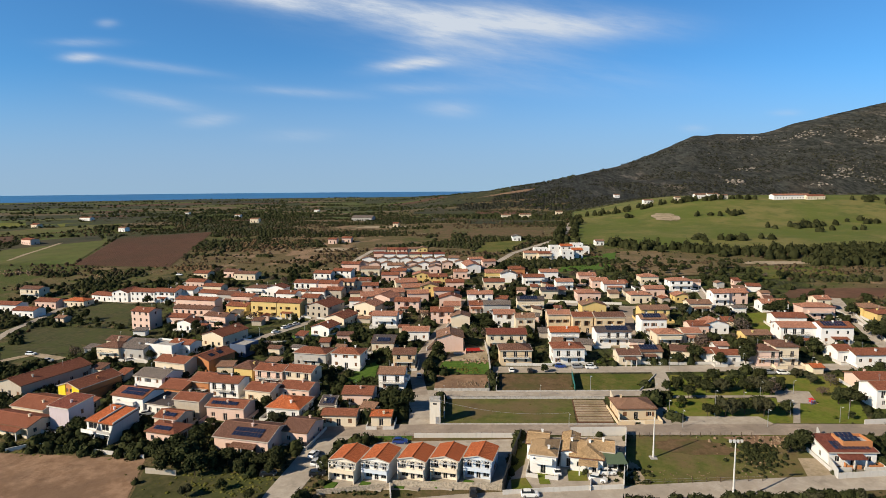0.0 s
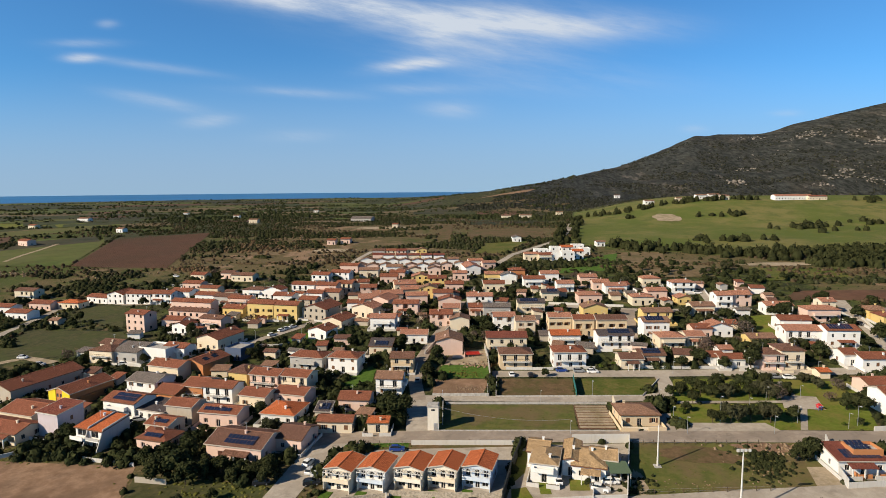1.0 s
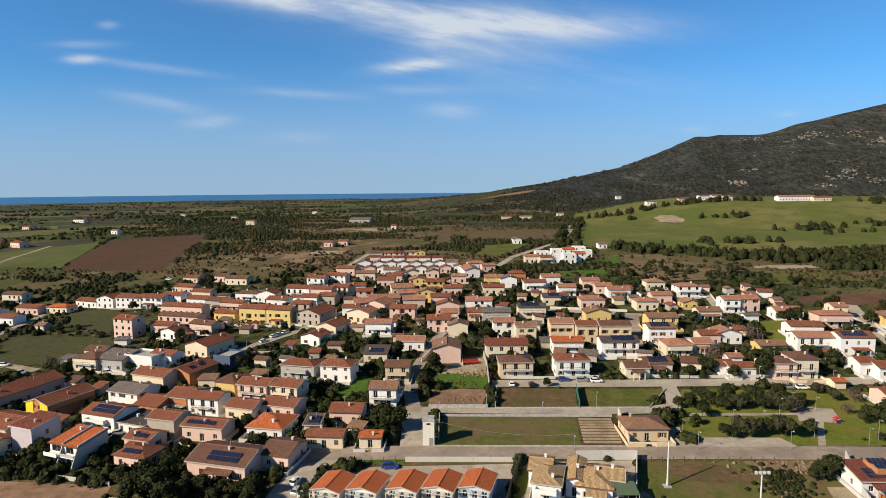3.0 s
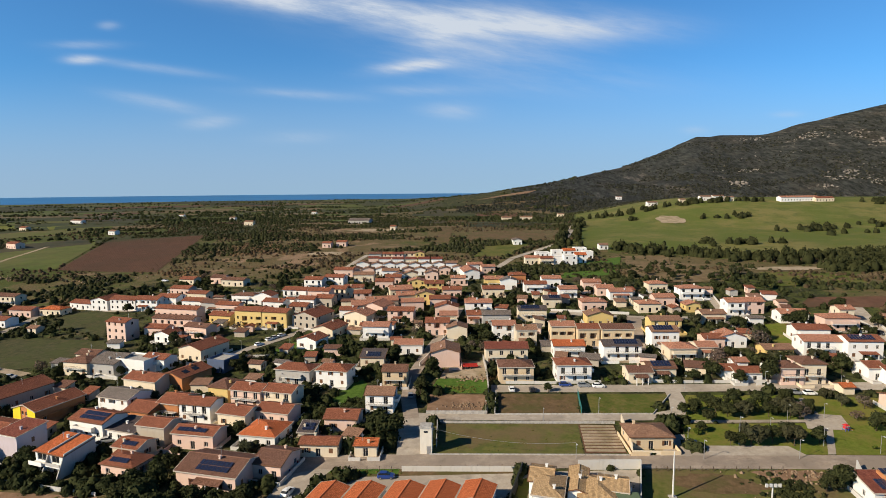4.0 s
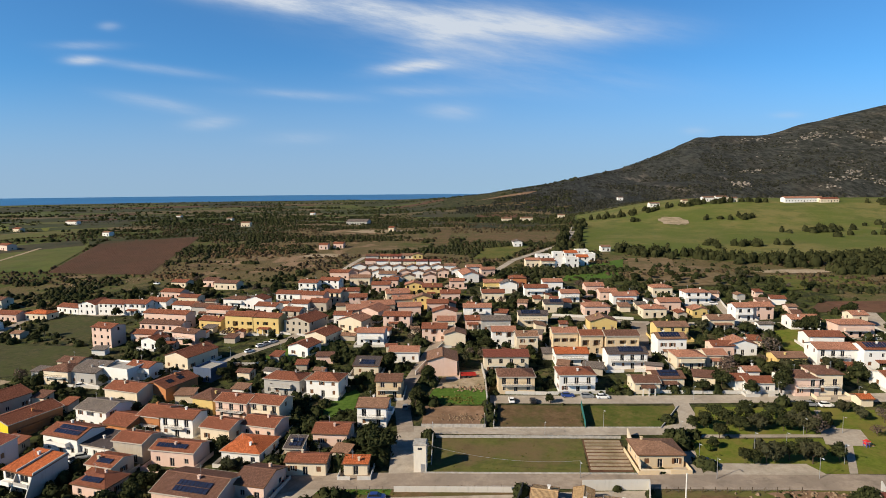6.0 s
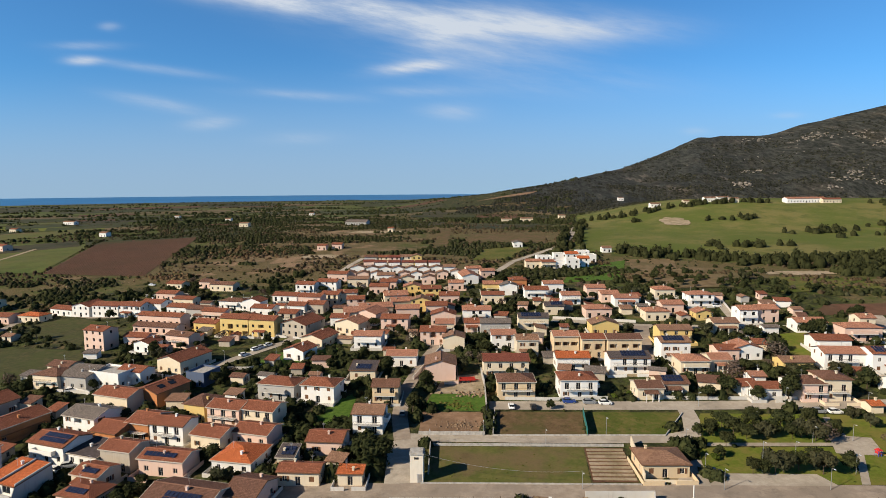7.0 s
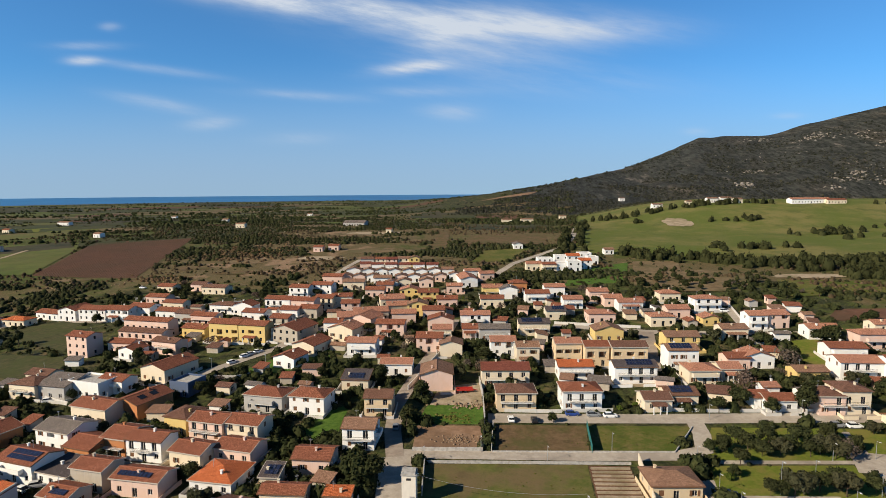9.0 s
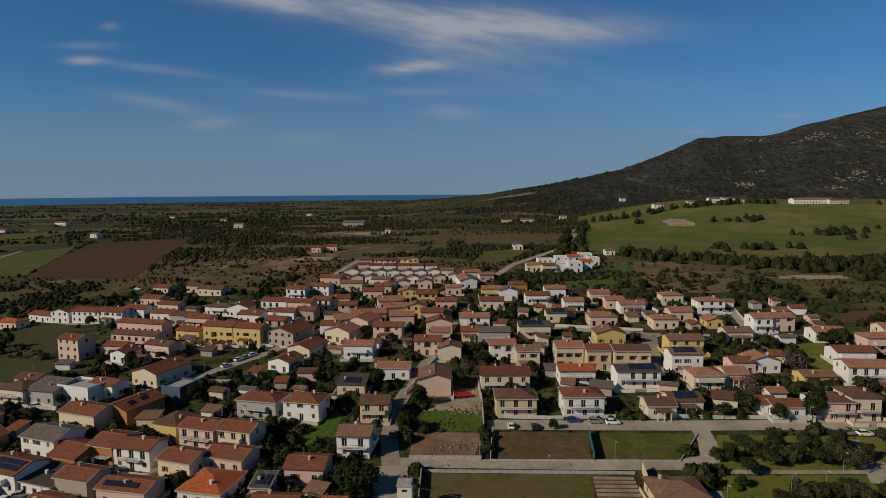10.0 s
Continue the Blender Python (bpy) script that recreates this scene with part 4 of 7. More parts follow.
def house(x, y, w, d, h, turn, kind, wall, roofing, opts="", name="house", rise=None, base=None, group="village houses", front=None):
    """A rendered house: walls with window openings, roof, chimney and what opts names. x, y: centre of its plan."""
    rng = random.Random(int(x * 31 + y * 17))
    c, s = math.cos(radians(turn)), math.sin(radians(turn))
    if base is None:
        base = float(ground(x + s * d / 2, y - c * d / 2))
    home = new(name)
    home.matrix_world = pose(x, y, base, 0, 0, turn)
    FOOTPRINTS.append((x, y, w, d, c, s))
    colour, wall_mat = WALL[wall]
    covering, roof_mat = ROOF[roofing]
    near = math.hypot(x, y) < 370
    storeys = max(1, int(round((h - 0.3) / 2.9)))
    loggias = name == "house" and kind in "gh" and ("log" in opts or int(x * 7 + y * 3) % 5 < 3)
    if rise is None:
        span = {"g": d / 2, "f": w / 2, "m": d, "h": min(w, d) / 2, "x": 0}[kind]
        rise = min(span * 0.31, 2.4) if kind != "m" else min(span * 0.2, 2.0)
    if near and name == "house" and storeys > 1 and kind in "gh" and "balc" not in opts and "log" not in opts and "plain" not in opts and "nowin" not in opts and rng.random() < 0.45:
        opts += ",balc"
    label = f"{['', 'single-storey', 'two-storey', 'three-storey', 'four-storey'][storeys]} {colour} house with {covering} {WORDS[kind]}"
    if name == "shed":
        label = f"small {colour} outbuilding with {covering} roof"
    if kind == "x":
        label = f"{['', 'single-storey', 'two-storey', 'three-storey', 'four-storey'][storeys]} {colour} house with {WORDS[kind]}"
    if "solar" in opts:
        label += " and solar panels"
    tagged(home, label, "shed" if name == "shed" else "house", group)
    # four sides: matrix from (u, inward, v) to the house, length
    sides = [(Matrix.Translation((-w / 2, -d / 2, 0)), w), (Matrix.Translation((w / 2, -d / 2, 0)) @ Matrix.Rotation(math.pi / 2, 4, "Z"), d),
             (Matrix.Translation((w / 2, d / 2, 0)) @ Matrix.Rotation(math.pi, 4, "Z"), w), (Matrix.Translation((-w / 2, d / 2, 0)) @ Matrix.Rotation(-math.pi / 2, 4, "Z"), d)]
    verts, faces = [], []
    for i, (m, length) in enumerate(sides):
        holes = []
        wins = []
        if i == 0 and front is not None:
            for u, v0, ww, hh in front:
                holes.append((u - ww / 2, u + ww / 2, v0, v0 + hh))
                wins.append((u, v0, ww, hh, "open"))
        elif not ("nowin" in opts and i == 0) and (near or i != 2):
            bays = max(1, int(length / (3.1 if i == 0 else 4.2)))
            for st in range(storeys):
                z0 = 0.15 + st * 2.9
                for b in range(bays):
                    u = length * (b + 0.5) / bays + rng.uniform(-0.25, 0.25)
                    if i != 0 and rng.random() < 0.35:
                        continue
                    balcony_here = i == 0 and "balc" in opts and st == storeys - 1
                    if (st == 0 and i == 0 and (b == bays // 2)) or balcony_here:
                        ww, v0, hh = (1.3 if balcony_here else 1.2), z0, 2.15
                    else:
                        ww, v0, hh = rng.choice((0.9, 1.1, 1.1)), z0 + 0.95, 1.3
                    if v0 + hh > h - 0.2 or u - ww < 0.3 or u + ww > length - 0.3:
                        continue
                    if i == 0 and near and loggias and (b % 2 == 1 or "log" in opts) and hh < 2 and "balc" not in opts:
                        lw = min(2.6, 1.8 * min(u, length - u), length / bays - 0.5)
                        if lw > 1.5:
                            holes.append((u - lw / 2, u + lw / 2, z0 + 0.1, z0 + 2.3))
                            wins.append((u, z0 + 0.1, lw, 2.2, "loggia"))
                            continue
                    holes.append((u - ww / 2, u + ww / 2, v0, v0 + hh))
                    style = rng.choice(("open", "open", "closed", "shutter")) if near and hh < 2 else "open"
                    if math.hypot(x, y) > 290:
                        style = "far"
                    wins.append((u, v0, ww, hh, style))
        fv, ff = face_with_holes(length, h, holes)
        k = len(verts)
        verts += [tuple(m @ Vector((u, t, v))) for u, v, t in fv]
        faces += [tuple(a + k for a in q) for q in ff]
        for u, v0, ww, hh, style in wins:
            if style == "loggia":
                add_loggia(home, m, u, v0, ww, hh, wall_mat)
                continue
            add_window(home, m, u, v0, ww, hh, style)
    # gable ends and the ceiling
    k = len(verts)
    q = [(-w / 2, -d / 2, h), (w / 2, -d / 2, h), (w / 2, d / 2, h), (-w / 2, d / 2, h)]
    if kind == "g":
        verts += q + [(-w / 2, 0, h + rise), (w / 2, 0, h + rise)]
        faces += [(k + 1, k + 2, k + 5), (k + 3, k, k + 4)]
    elif kind == "f":
        verts += q + [(0, -d / 2, h + rise), (0, d / 2, h + rise)]
        faces += [(k, k + 1, k + 4), (k + 2, k + 3, k + 5)]
    elif kind == "m":
        verts += q + [(w / 2, d / 2, h + rise), (-w / 2, d / 2, h + rise)]
        faces += [(k + 1, k + 2, k + 4), (k + 3, k, k + 5), (k + 2, k + 3, k + 5, k + 4)]
    elif kind == "x":
        b = boxes((-w / 2, w / 2, -d / 2, -d / 2 + 0.2, h, h + 0.7), (-w / 2, w / 2, d / 2 - 0.2, d / 2, h, h + 0.7),
                  (-w / 2, -w / 2 + 0.2, -d / 2 + 0.2, d / 2 - 0.2, h, h + 0.7), (w / 2 - 0.2, w / 2, -d / 2 + 0.2, d / 2 - 0.2, h, h + 0.7))
        verts += b[0]
        faces += [tuple(a + k for a in f) for f in b[1]]
    part("wall", verts, faces, wall_mat, home)
    if kind == "x":
        v, f = box(-w / 2 + 0.2, w / 2 - 0.2, -d / 2 + 0.2, d / 2 - 0.2, h - 0.1, h + 0.05)
        part("terrace", v, f, CONCRETE, home, "grey flat terrace")
    else:
        add_roof(home, kind, w, d, h, rise, roof_mat, 0.4, (None if math.hypot(x, y) > 255 or name == "shed" else (FASCIA, FASCIA, SHUTTER)[int(abs(x) * 13 + y) % 3]))
    if kind != "x" and near and name == "house":
        cx, cy = rng.uniform(-0.3, 0.3) * w, rng.uniform(-0.3, 0.3) * d
        z = roof_height(kind, w, d, h, rise, cx, cy)
        v, f = boxes((cx - 0.24, cx + 0.24, cy - 0.24, cy + 0.24, z - 0.5, z + 0.85), (cx - 0.34, cx + 0.34, cy - 0.34, cy + 0.34, z + 0.85, z + 0.95))
        part("chimney", v, f, wall_mat, home)
    if "solar" in opts or (roofing == "s" and "plain" not in opts):
        add_solar(home, kind, w, d, h, rise, rng)
    if "balc" in opts:
        m, length = sides[0]
        z = 0.15 + (storeys - 1) * 2.9
        if storeys > 1:
            add_balcony(home, m, length / 2, z, length * rng.uniform(0.55, 0.9), rng.random() < 0.6, wall_mat)
        if "balcr" in opts:
            m, length = sides[1]
            add_balcony(home, m, length / 2, z, length * 0.5, True, wall_mat)
    if "porch" in opts or (near and kind in "gh" and name != "shed" and "nowin" not in opts and "plain" not in opts and "balc" not in opts and rng.random() < 0.25):
        pw = w * rng.uniform(0.4, 0.75)
        px = rng.uniform(-0.12, 0.12) * w
        y0, y1, z = -d / 2 - 2.1, -d / 2 - 0.003, 2.45
        v = [(px - pw / 2, y0, z), (px + pw / 2, y0, z), (px + pw / 2, y1, z + 0.5), (px - pw / 2, y1, z + 0.5)]
        v += [(a, b, q + 0.14) for a, b, q in v]
        porch = part("porch_roof", v, box(0, 1, 0, 1, 0, 1)[1], roof_mat, home, uv=[(v[k][0], v[k][1]) for f in box(0, 1, 0, 1, 0, 1)[1] for k in f])
        for k in range(3):
            q = px - pw / 2 + 0.25 + k * (pw - 0.5) / 2
            part("post", *box(q - 0.13, q + 0.13, y0 + 0.1, y0 + 0.36, -1.0, z + 0.02), WHITE_TRIM, porch)
    if "roofwin" in opts:
        tilt = math.atan2(rise, w / 2)
        for b in (-2.6, 1.6):
            q = w / 4
            part("roof_window", *box(-1.0, 1.0, -1.1, 1.1, 0.0, 0.06), GLASS, home, "dark roof window", m=Matrix.Translation((q, b, roof_height(kind, w, d, h, rise, q, b) + 0.19)) @ Matrix.Rotation(tilt, 4, "Y"))
    if near and rng.random() < 0.6 and kind != "x" and name == "house":
        ax, ay = rng.uniform(-0.35, 0.35) * w, rng.uniform(-0.1, 0.3) * d
        z = roof_height(kind, w, d, h, rise, ax, ay)
        part("antenna", *boxes((ax - 0.03, ax + 0.03, ay - 0.03, ay + 0.03, z, z + 2.2), (ax - 0.5, ax + 0.5, ay - 0.02, ay + 0.02, z + 1.9, z + 1.94), (ax - 0.35, ax + 0.35, ay - 0.02, ay + 0.02, z + 1.6, z + 1.64)), GALV, home)
    if near and name == "house":
        def at(a, b):
            return (x + c * a - s * b, y + s * a + c * b)
        g = rng.uniform(1.8, 3.2)
        e = rng.uniform(0.5, 1.5)
        low = -d / 2 - g
        YARDS.append((at(-w / 2 - e, low), at(w / 2 + e, low), at(w / 2 + e, d / 2 + 0.5), at(-w / 2 - e, d / 2 + 0.5), rng.random(), wall_mat))
    return home


YARDS = []
house(-163.0, 181.0, 11.5, 25.0, 4.6, -14, "f", "T", "r")
house(-144.4, 158.6, 12.9, 10.9, 3.4, -11, "g", "C", "r")
house(-142.8, 147.1, 18.6, 8.4, 3.3, -11, "g", "C", "r")
house(-116.6, 163.8, 11.8, 8.4, 5.1, -11, "g", "W", "r", "solar,balc")
house(-105.7, 162.5, 9.4, 8.4, 3.3, -11, "m", "W", "s", "plain", rise=0.5)
house(-96.6, 160.9, 8.6, 6.7, 5.3, -7, "g", "T", "r", "plain")
house(-120.1, 179.9, 11.4, 9.2, 5.6, -11, "g", "W", "g")
house(-94.3, 144.3, 9.2, 6.7, 3.4, -9, "h", "P", "r", "solar")
house(-97.8, 152.2, 7.5, 6.7, 3.6, -9, "g", "C", "r", "solar")
house(-108.6, 174.4, 8.3, 9.2, 4.0, -11, "g", "O", "r")
house(-101.3, 177.8, 7.1, 9.2, 5.3, -8, "g", "O", "r")
house(-92.6, 175.5, 10.1, 6.7, 5.6, -5, "g", "W", "r", "balc")
house(-82.9, 188.4, 10.4, 7.6, 5.5, -8, "g", "P", "r")
house(-72.4, 187.8, 9.8, 7.6, 5.5, -8, "g", "C", "r", "balc")
house(-93.2, 191.7, 7.2, 8.4, 5.3, -10, "h", "Y", "b")
house(-79.9, 173.6, 9.1, 7.6, 4.0, -10, "g", "C", "r", "plain")
house(-69.5, 176.9, 10.3, 7.6, 3.6, -8, "g", "P", "r")
house(-67.3, 163.4, 10.2, 10.1, 3.4, -4, "h", "W", "o")
house(-84.1, 159.6, 11.8, 6.7, 4.1, -4, "g", "P", "r", "solar,plain")
house(-70.0, 143.8, 15.6, 11.4, 4.0, -7, "g", "P", "b", "solar,porch")
house(-58.0, 148.6, 7.4, 9.6, 3.7, -7, "g", "P", "b", "plain")
house(-49.9, 157.5, 9.6, 5.0, 3.4, 3, "g", "C", "r", "plain")
house(-55.7, 164.2, 4.1, 5.0, 3.2, 3, "m", "C", "s")
house(-38.1, 157.8, 5.6, 3.4, 2.9, 5, "m", "C", "o", "plain", rise=0.4)
house(-48.7, 173.4, 9.1, 7.6, 3.8, 2, "g", "P", "r", "plain")
house(-41.0, 186.9, 8.3, 7.6, 5.8, 2, "g", "W", "t", "balcr")
house(-41.0, 207.6, 8.0, 7.6, 5.6, 5, "g", "N", "b", "balc")
house(-53.2, 226.3, 8.8, 6.7, 3.5, 3, "m", "C", "s")
house(-75.6, 208.4, 12.6, 8.4, 5.3, -6, "h", "G", "r", "balc")
house(-61.9, 207.7, 10.9, 8.4, 5.5, -4, "h", "W", "r")
house(-108.5, 218.7, 7.4, 8.4, 4.3, -11, "x", "B", "g")
house(-114.0, 203.6, 9.8, 13.0, 4.8, -16, "f", "O", "r", "roofwin")
house(-123.4, 196.7, 13.1, 8.4, 5.1, -11, "g", "C", "r")
house(-139.7, 215.2, 13.0, 8.4, 5.1, -11, "x", "W", "g")
house(-133.5, 218.7, 9.9, 6.7, 4.7, -11, "g", "W", "r")
house(-150.3, 213.3, 11.1, 8.4, 4.7, -6, "m", "G", "g")
house(-160.3, 213.1, 10.3, 8.4, 5.1, -6, "h", "C", "b")
house(-164.1, 222.4, 9.2, 6.7, 4.7, -6, "g", "C", "b")
house(-124.0, 233.3, 11.0, 15.5, 5.0, -14, "f", "C", "r")
house(-174.7, 255.2, 10.6, 7.6, 8.5, -11, "g", "P", "r")
house(-159.7, 258.8, 10.6, 6.7, 4.7, -4, "g", "P", "r")
house(-151.8, 252.8, 7.7, 7.6, 4.0, -11, "f", "W", "r")
house(-163.6, 282.2, 22.7, 6.7, 7.5, -6, "g", "P", "r")
house(-157.7, 269.3, 21.1, 6.7, 6.1, -6, "g", "P", "b", "balc")
house(-140.1, 258.8, 12.0, 6.7, 5.2, -12, "g", "P", "b", "balc")
house(-224.7, 311.8, 10.6, 11.8, 5.6, -6, "f", "W", "r")
house(-210.7, 309.6, 15.5, 8.4, 5.9, -4, "g", "W", "r")
house(-197.2, 308.9, 14.0, 8.4, 5.9, -4, "g", "W", "r")
house(-188.7, 314.8, 12.4, 8.4, 5.6, -6, "g", "W", "r")
house(-123.9, 276.2, 13.7, 7.6, 7.9, -6, "g", "Y", "r")
house(-110.7, 275.0, 12.3, 7.6, 7.5, -6, "g", "Y", "r")
house(-106.3, 292.7, 8.8, 7.6, 5.6, -6, "g", "T", "r")
house(-291.3, 319.8, 13.5, 7.6, 6.0, -4, "g", "C", "b", "balc")
house(-261.4, 297.3, 13.8, 7.6, 4.0, -4, "g", "P", "r")
house(-245.9, 299.6, 13.0, 7.6, 3.6, -4, "h", "C", "o")
house(-237.6, 311.9, 15.3, 7.6, 3.6, -12, "g", "W", "r")
house(-256.8, 277.0, 13.1, 7.6, 4.0, -4, "g", "W", "r")
house(-279.4, 290.4, 13.8, 7.6, 4.0, -4, "g", "W", "r")
house(-227.2, 265.5, 4.9, 5.0, 2.6, -4, "g", "C", "t")
house(-141.0, 282.2, 11.6, 7.6, 4.2, -8, "g", "Y", "r")
house(-155.7, 303.0, 14.1, 7.6, 5.2, -6, "g", "G", "b")
house(-171.7, 311.4, 13.4, 7.6, 4.2, -6, "g", "W", "r")
house(-178.9, 327.2, 11.9, 6.7, 4.2, -6, "g", "C", "r")
house(-147.2, 300.3, 12.6, 6.7, 4.7, -6, "g", "P", "r")
house(-147.3, 319.9, 14.6, 7.6, 4.7, -6, "h", "W", "b")
house(-135.4, 317.3, 10.4, 7.6, 5.2, -6, "f", "W", "r")
house(-125.6, 307.8, 11.3, 7.6, 4.2, -6, "g", "W", "r")
house(-95.1, 278.6, 13.1, 15.1, 5.5, -14, "f", "T", "r")
house(-81.3, 261.4, 9.9, 12.6, 4.3, -14, "f", "C", "r")
house(-83.8, 245.8, 9.0, 9.2, 4.0, -14, "f", "W", "r")
house(-59.9, 259.3, 11.0, 7.6, 5.3, 2, "g", "W", "p", "balc")
house(-54.0, 282.7, 11.9, 7.6, 5.6, 2, "g", "P", "r")
house(-42.5, 240.0, 10.9, 7.6, 4.0, 5, "g", "W", "p")
house(-26.9, 228.8, 10.2, 10.9, 5.6, 8, "f", "P", "t", "nowin")
house(-34.6, 264.5, 10.0, 8.4, 5.6, 5, "g", "P", "r")
house(-25.7, 259.2, 8.4, 7.6, 4.7, 6, "f", "C", "t", "nowin")
house(-33.8, 290.2, 10.9, 7.6, 5.2, 6, "f", "P", "r")
house(-35.8, 328.7, 10.0, 7.6, 4.2, 8, "g", "P", "r")
house(-73.0, 280.5, 11.6, 10.1, 4.7, -14, "f", "C", "p")
house(-68.8, 296.7, 11.4, 11.8, 4.7, -14, "f", "P", "p")
house(-75.7, 296.4, 11.8, 10.1, 5.2, 20, "g", "T", "p")
house(-80.1, 286.1, 7.9, 6.7, 5.2, 5, "g", "W", "r")
house(-4.8, 231.0, 15.2, 8.4, 6.0, 7, "g", "C", "d", "dorm")
house(-1.2, 213.8, 11.4, 8.4, 5.6, 7, "h", "N", "b", "balc")
house(17.7, 215.2, 11.3, 8.4, 6.0, 7, "h", "W", "r", "balcr")
house(-6.4, 260.1, 9.2, 7.6, 5.6, 7, "g", "W", "p")
house(2.6, 251.5, 8.0, 7.6, 6.4, 7, "g", "C", "t")
house(16.8, 252.6, 9.3, 7.6, 7.5, 7, "g", "N", "p", "log")
house(26.3, 250.6, 8.3, 7.6, 7.1, 7, "g", "N", "r", "log")
house(37.3, 250.5, 12.2, 7.6, 7.1, 7, "g", "N", "b", "log")
house(18.1, 238.0, 11.3, 7.6, 4.7, 7, "g", "W", "o", "balc")
house(36.7, 236.0, 13.5, 7.6, 5.6, 7, "g", "W", "s", "balc")
house(39.1, 215.4, 7.8, 7.6, 3.6, 7, "g", "C", "b")
house(46.6, 218.8, 9.1, 7.6, 3.9, 7, "g", "C", "b", "solar")
house(58.8, 266.2, 12.3, 7.6, 5.6, 7, "g", "Y", "t")
house(54.3, 248.0, 10.2, 7.6, 7.0, 7, "g", "W", "t", "solar")
house(57.6, 236.3, 9.7, 8.4, 4.7, 7, "h", "C", "p")
house(67.0, 239.5, 6.9, 7.6, 4.0, 7, "g", "C", "p")
house(72.2, 248.2, 7.6, 6.7, 4.2, 7, "g", "P", "r")
house(79.1, 250.1, 10.2, 7.6, 4.2, 7, "f", "W", "p")
house(93.9, 290.9, 7.4, 7.6, 6.0, 7, "g", "W", "p")
house(102.4, 293.0, 8.4, 7.6, 5.6, 7, "g", "P", "p")
house(83.1, 318.8, 11.9, 7.6, 5.6, 7, "h", "W", "p", "balc")
house(78.0, 296.1, 7.1, 6.7, 3.4, 7, "f", "Y", "p")
house(81.3, 279.2, 9.9, 7.6, 4.3, 7, "g", "C", "t")
house(91.0, 238.6, 10.0, 6.7, 3.6, 7, "g", "Y", "t")
house(92.2, 217.3, 7.8, 8.4, 6.8, 5, "h", "C", "b", "balc")
house(85.6, 216.3, 7.1, 8.4, 5.6, 5, "h", "P", "b", "balc")
house(106.8, 242.2, 13.2, 8.4, 5.6, 3, "g", "W", "p", "balc")
house(119.3, 239.5, 11.7, 8.4, 6.6, 3, "g", "W", "r", "solar")
house(110.7, 257.5, 12.4, 7.6, 4.7, 3, "g", "W", "r")
house(113.5, 279.8, 11.5, 7.6, 4.1, 5, "g", "W", "p")
house(126.8, 269.6, 13.5, 7.6, 5.3, 5, "h", "P", "p", "balc")
house(132.8, 278.1, 5.9, 6.7, 6.1, 5, "g", "C", "p")
house(149.9, 272.2, 9.3, 8.4, 4.2, 3, "h", "Y", "t")
house(150.4, 263.7, 8.2, 8.4, 4.2, 3, "h", "Y", "r")
house(113.0, 221.0, 5.5, 7.6, 4.1, 7, "g", "W", "r", "balc")
house(121.2, 218.3, 13.6, 7.6, 3.8, 7, "g", "W", "r")
house(73.1, 216.8, 8.5, 6.7, 3.4, 7, "g", "W", "r")
house(68.7, 218.9, 4.8, 6.7, 3.4, 7, "g", "W", "r")
house(73.6, 224.2, 4.6, 5.0, 4.0, 7, "g", "W", "p")
house(99.1, 207.8, 3.5, 4.2, 2.3, 7, "g", "C", "o", "nowin")
house(110.2, 196.3, 11.3, 7.6, 3.6, 7, "g", "P", "r")
house(107.6, 182.6, 12.0, 7.6, 5.6, 7, "g", "W", "r", "balc")
house(37.7, 336.8, 9.3, 7.6, 5.2, 7, "g", "P", "p")
house(49.9, 320.3, 11.1, 7.6, 4.0, 7, "g", "W", "p")
house(43.4, 328.2, 8.5, 7.6, 4.1, 7, "g", "P", "p")
house(24.4, 324.2, 9.0, 7.6, 4.7, 7, "g", "W", "p")
house(34.5, 301.2, 11.5, 8.4, 4.2, 7, "h", "P", "p", "balc")
house(34.0, 276.8, 11.0, 8.4, 4.7, 7, "f", "Y", "t")
house(70.9, 335.9, 9.8, 7.6, 4.2, 7, "h", "C", "p")
house(58.7, 296.3, 10.2, 7.6, 4.2, 7, "h", "C", "p")
house(67.9, 308.1, 9.5, 7.6, 4.0, 7, "g", "P", "p")
house(-19.4, 295.6, 12.6, 7.6, 5.6, 7, "g", "W", "p", "balc")
house(-14.5, 348.3, 10.5, 7.6, 5.2, 7, "g", "Y", "p")
house(-6.2, 344.5, 9.1, 7.6, 5.2, 7, "f", "W", "g")
house(-1.4, 359.0, 9.5, 7.6, 5.2, 7, "h", "O", "r")
house(-30.6, 378.3, 9.4, 20.2, 4.7, 14, "f", "W", "p")
house(-13.7, 328.7, 11.1, 7.6, 4.2, 7, "g", "C", "r")
house(8.2, 336.6, 11.8, 7.6, 4.7, 7, "g", "W", "r")
house(17.2, 347.6, 10.3, 7.6, 5.2, 7, "g", "W", "p")
house(5.6, 284.4, 12.5, 7.6, 5.2, 7, "g", "C", "s")
house(15.5, 306.5, 8.6, 7.6, 4.2, 7, "g", "C", "s")
house(-10.2, 276.8, 12.3, 7.6, 5.2, 7, "g", "G", "g")
house(-19.8, 281.4, 7.5, 7.6, 4.0, 7, "g", "P", "r")
house(-119.2, 350.0, 11.0, 7.6, 6.0, -4, "g", "W", "r")
house(-109.0, 357.5, 11.8, 7.6, 5.6, -4, "g", "W", "r")
house(-120.8, 325.1, 13.5, 7.6, 6.0, -4, "g", "W", "r", "balc")
house(-104.5, 317.1, 11.8, 7.6, 7.3, -4, "g", "P", "r", "balc")
house(-108.9, 310.0, 9.2, 7.6, 4.7, -4, "g", "W", "r")
house(-111.3, 383.4, 12.3, 7.6, 4.7, 0, "g", "P", "r")
house(-90.5, 332.3, 10.3, 7.6, 5.2, 10, "g", "C", "r")
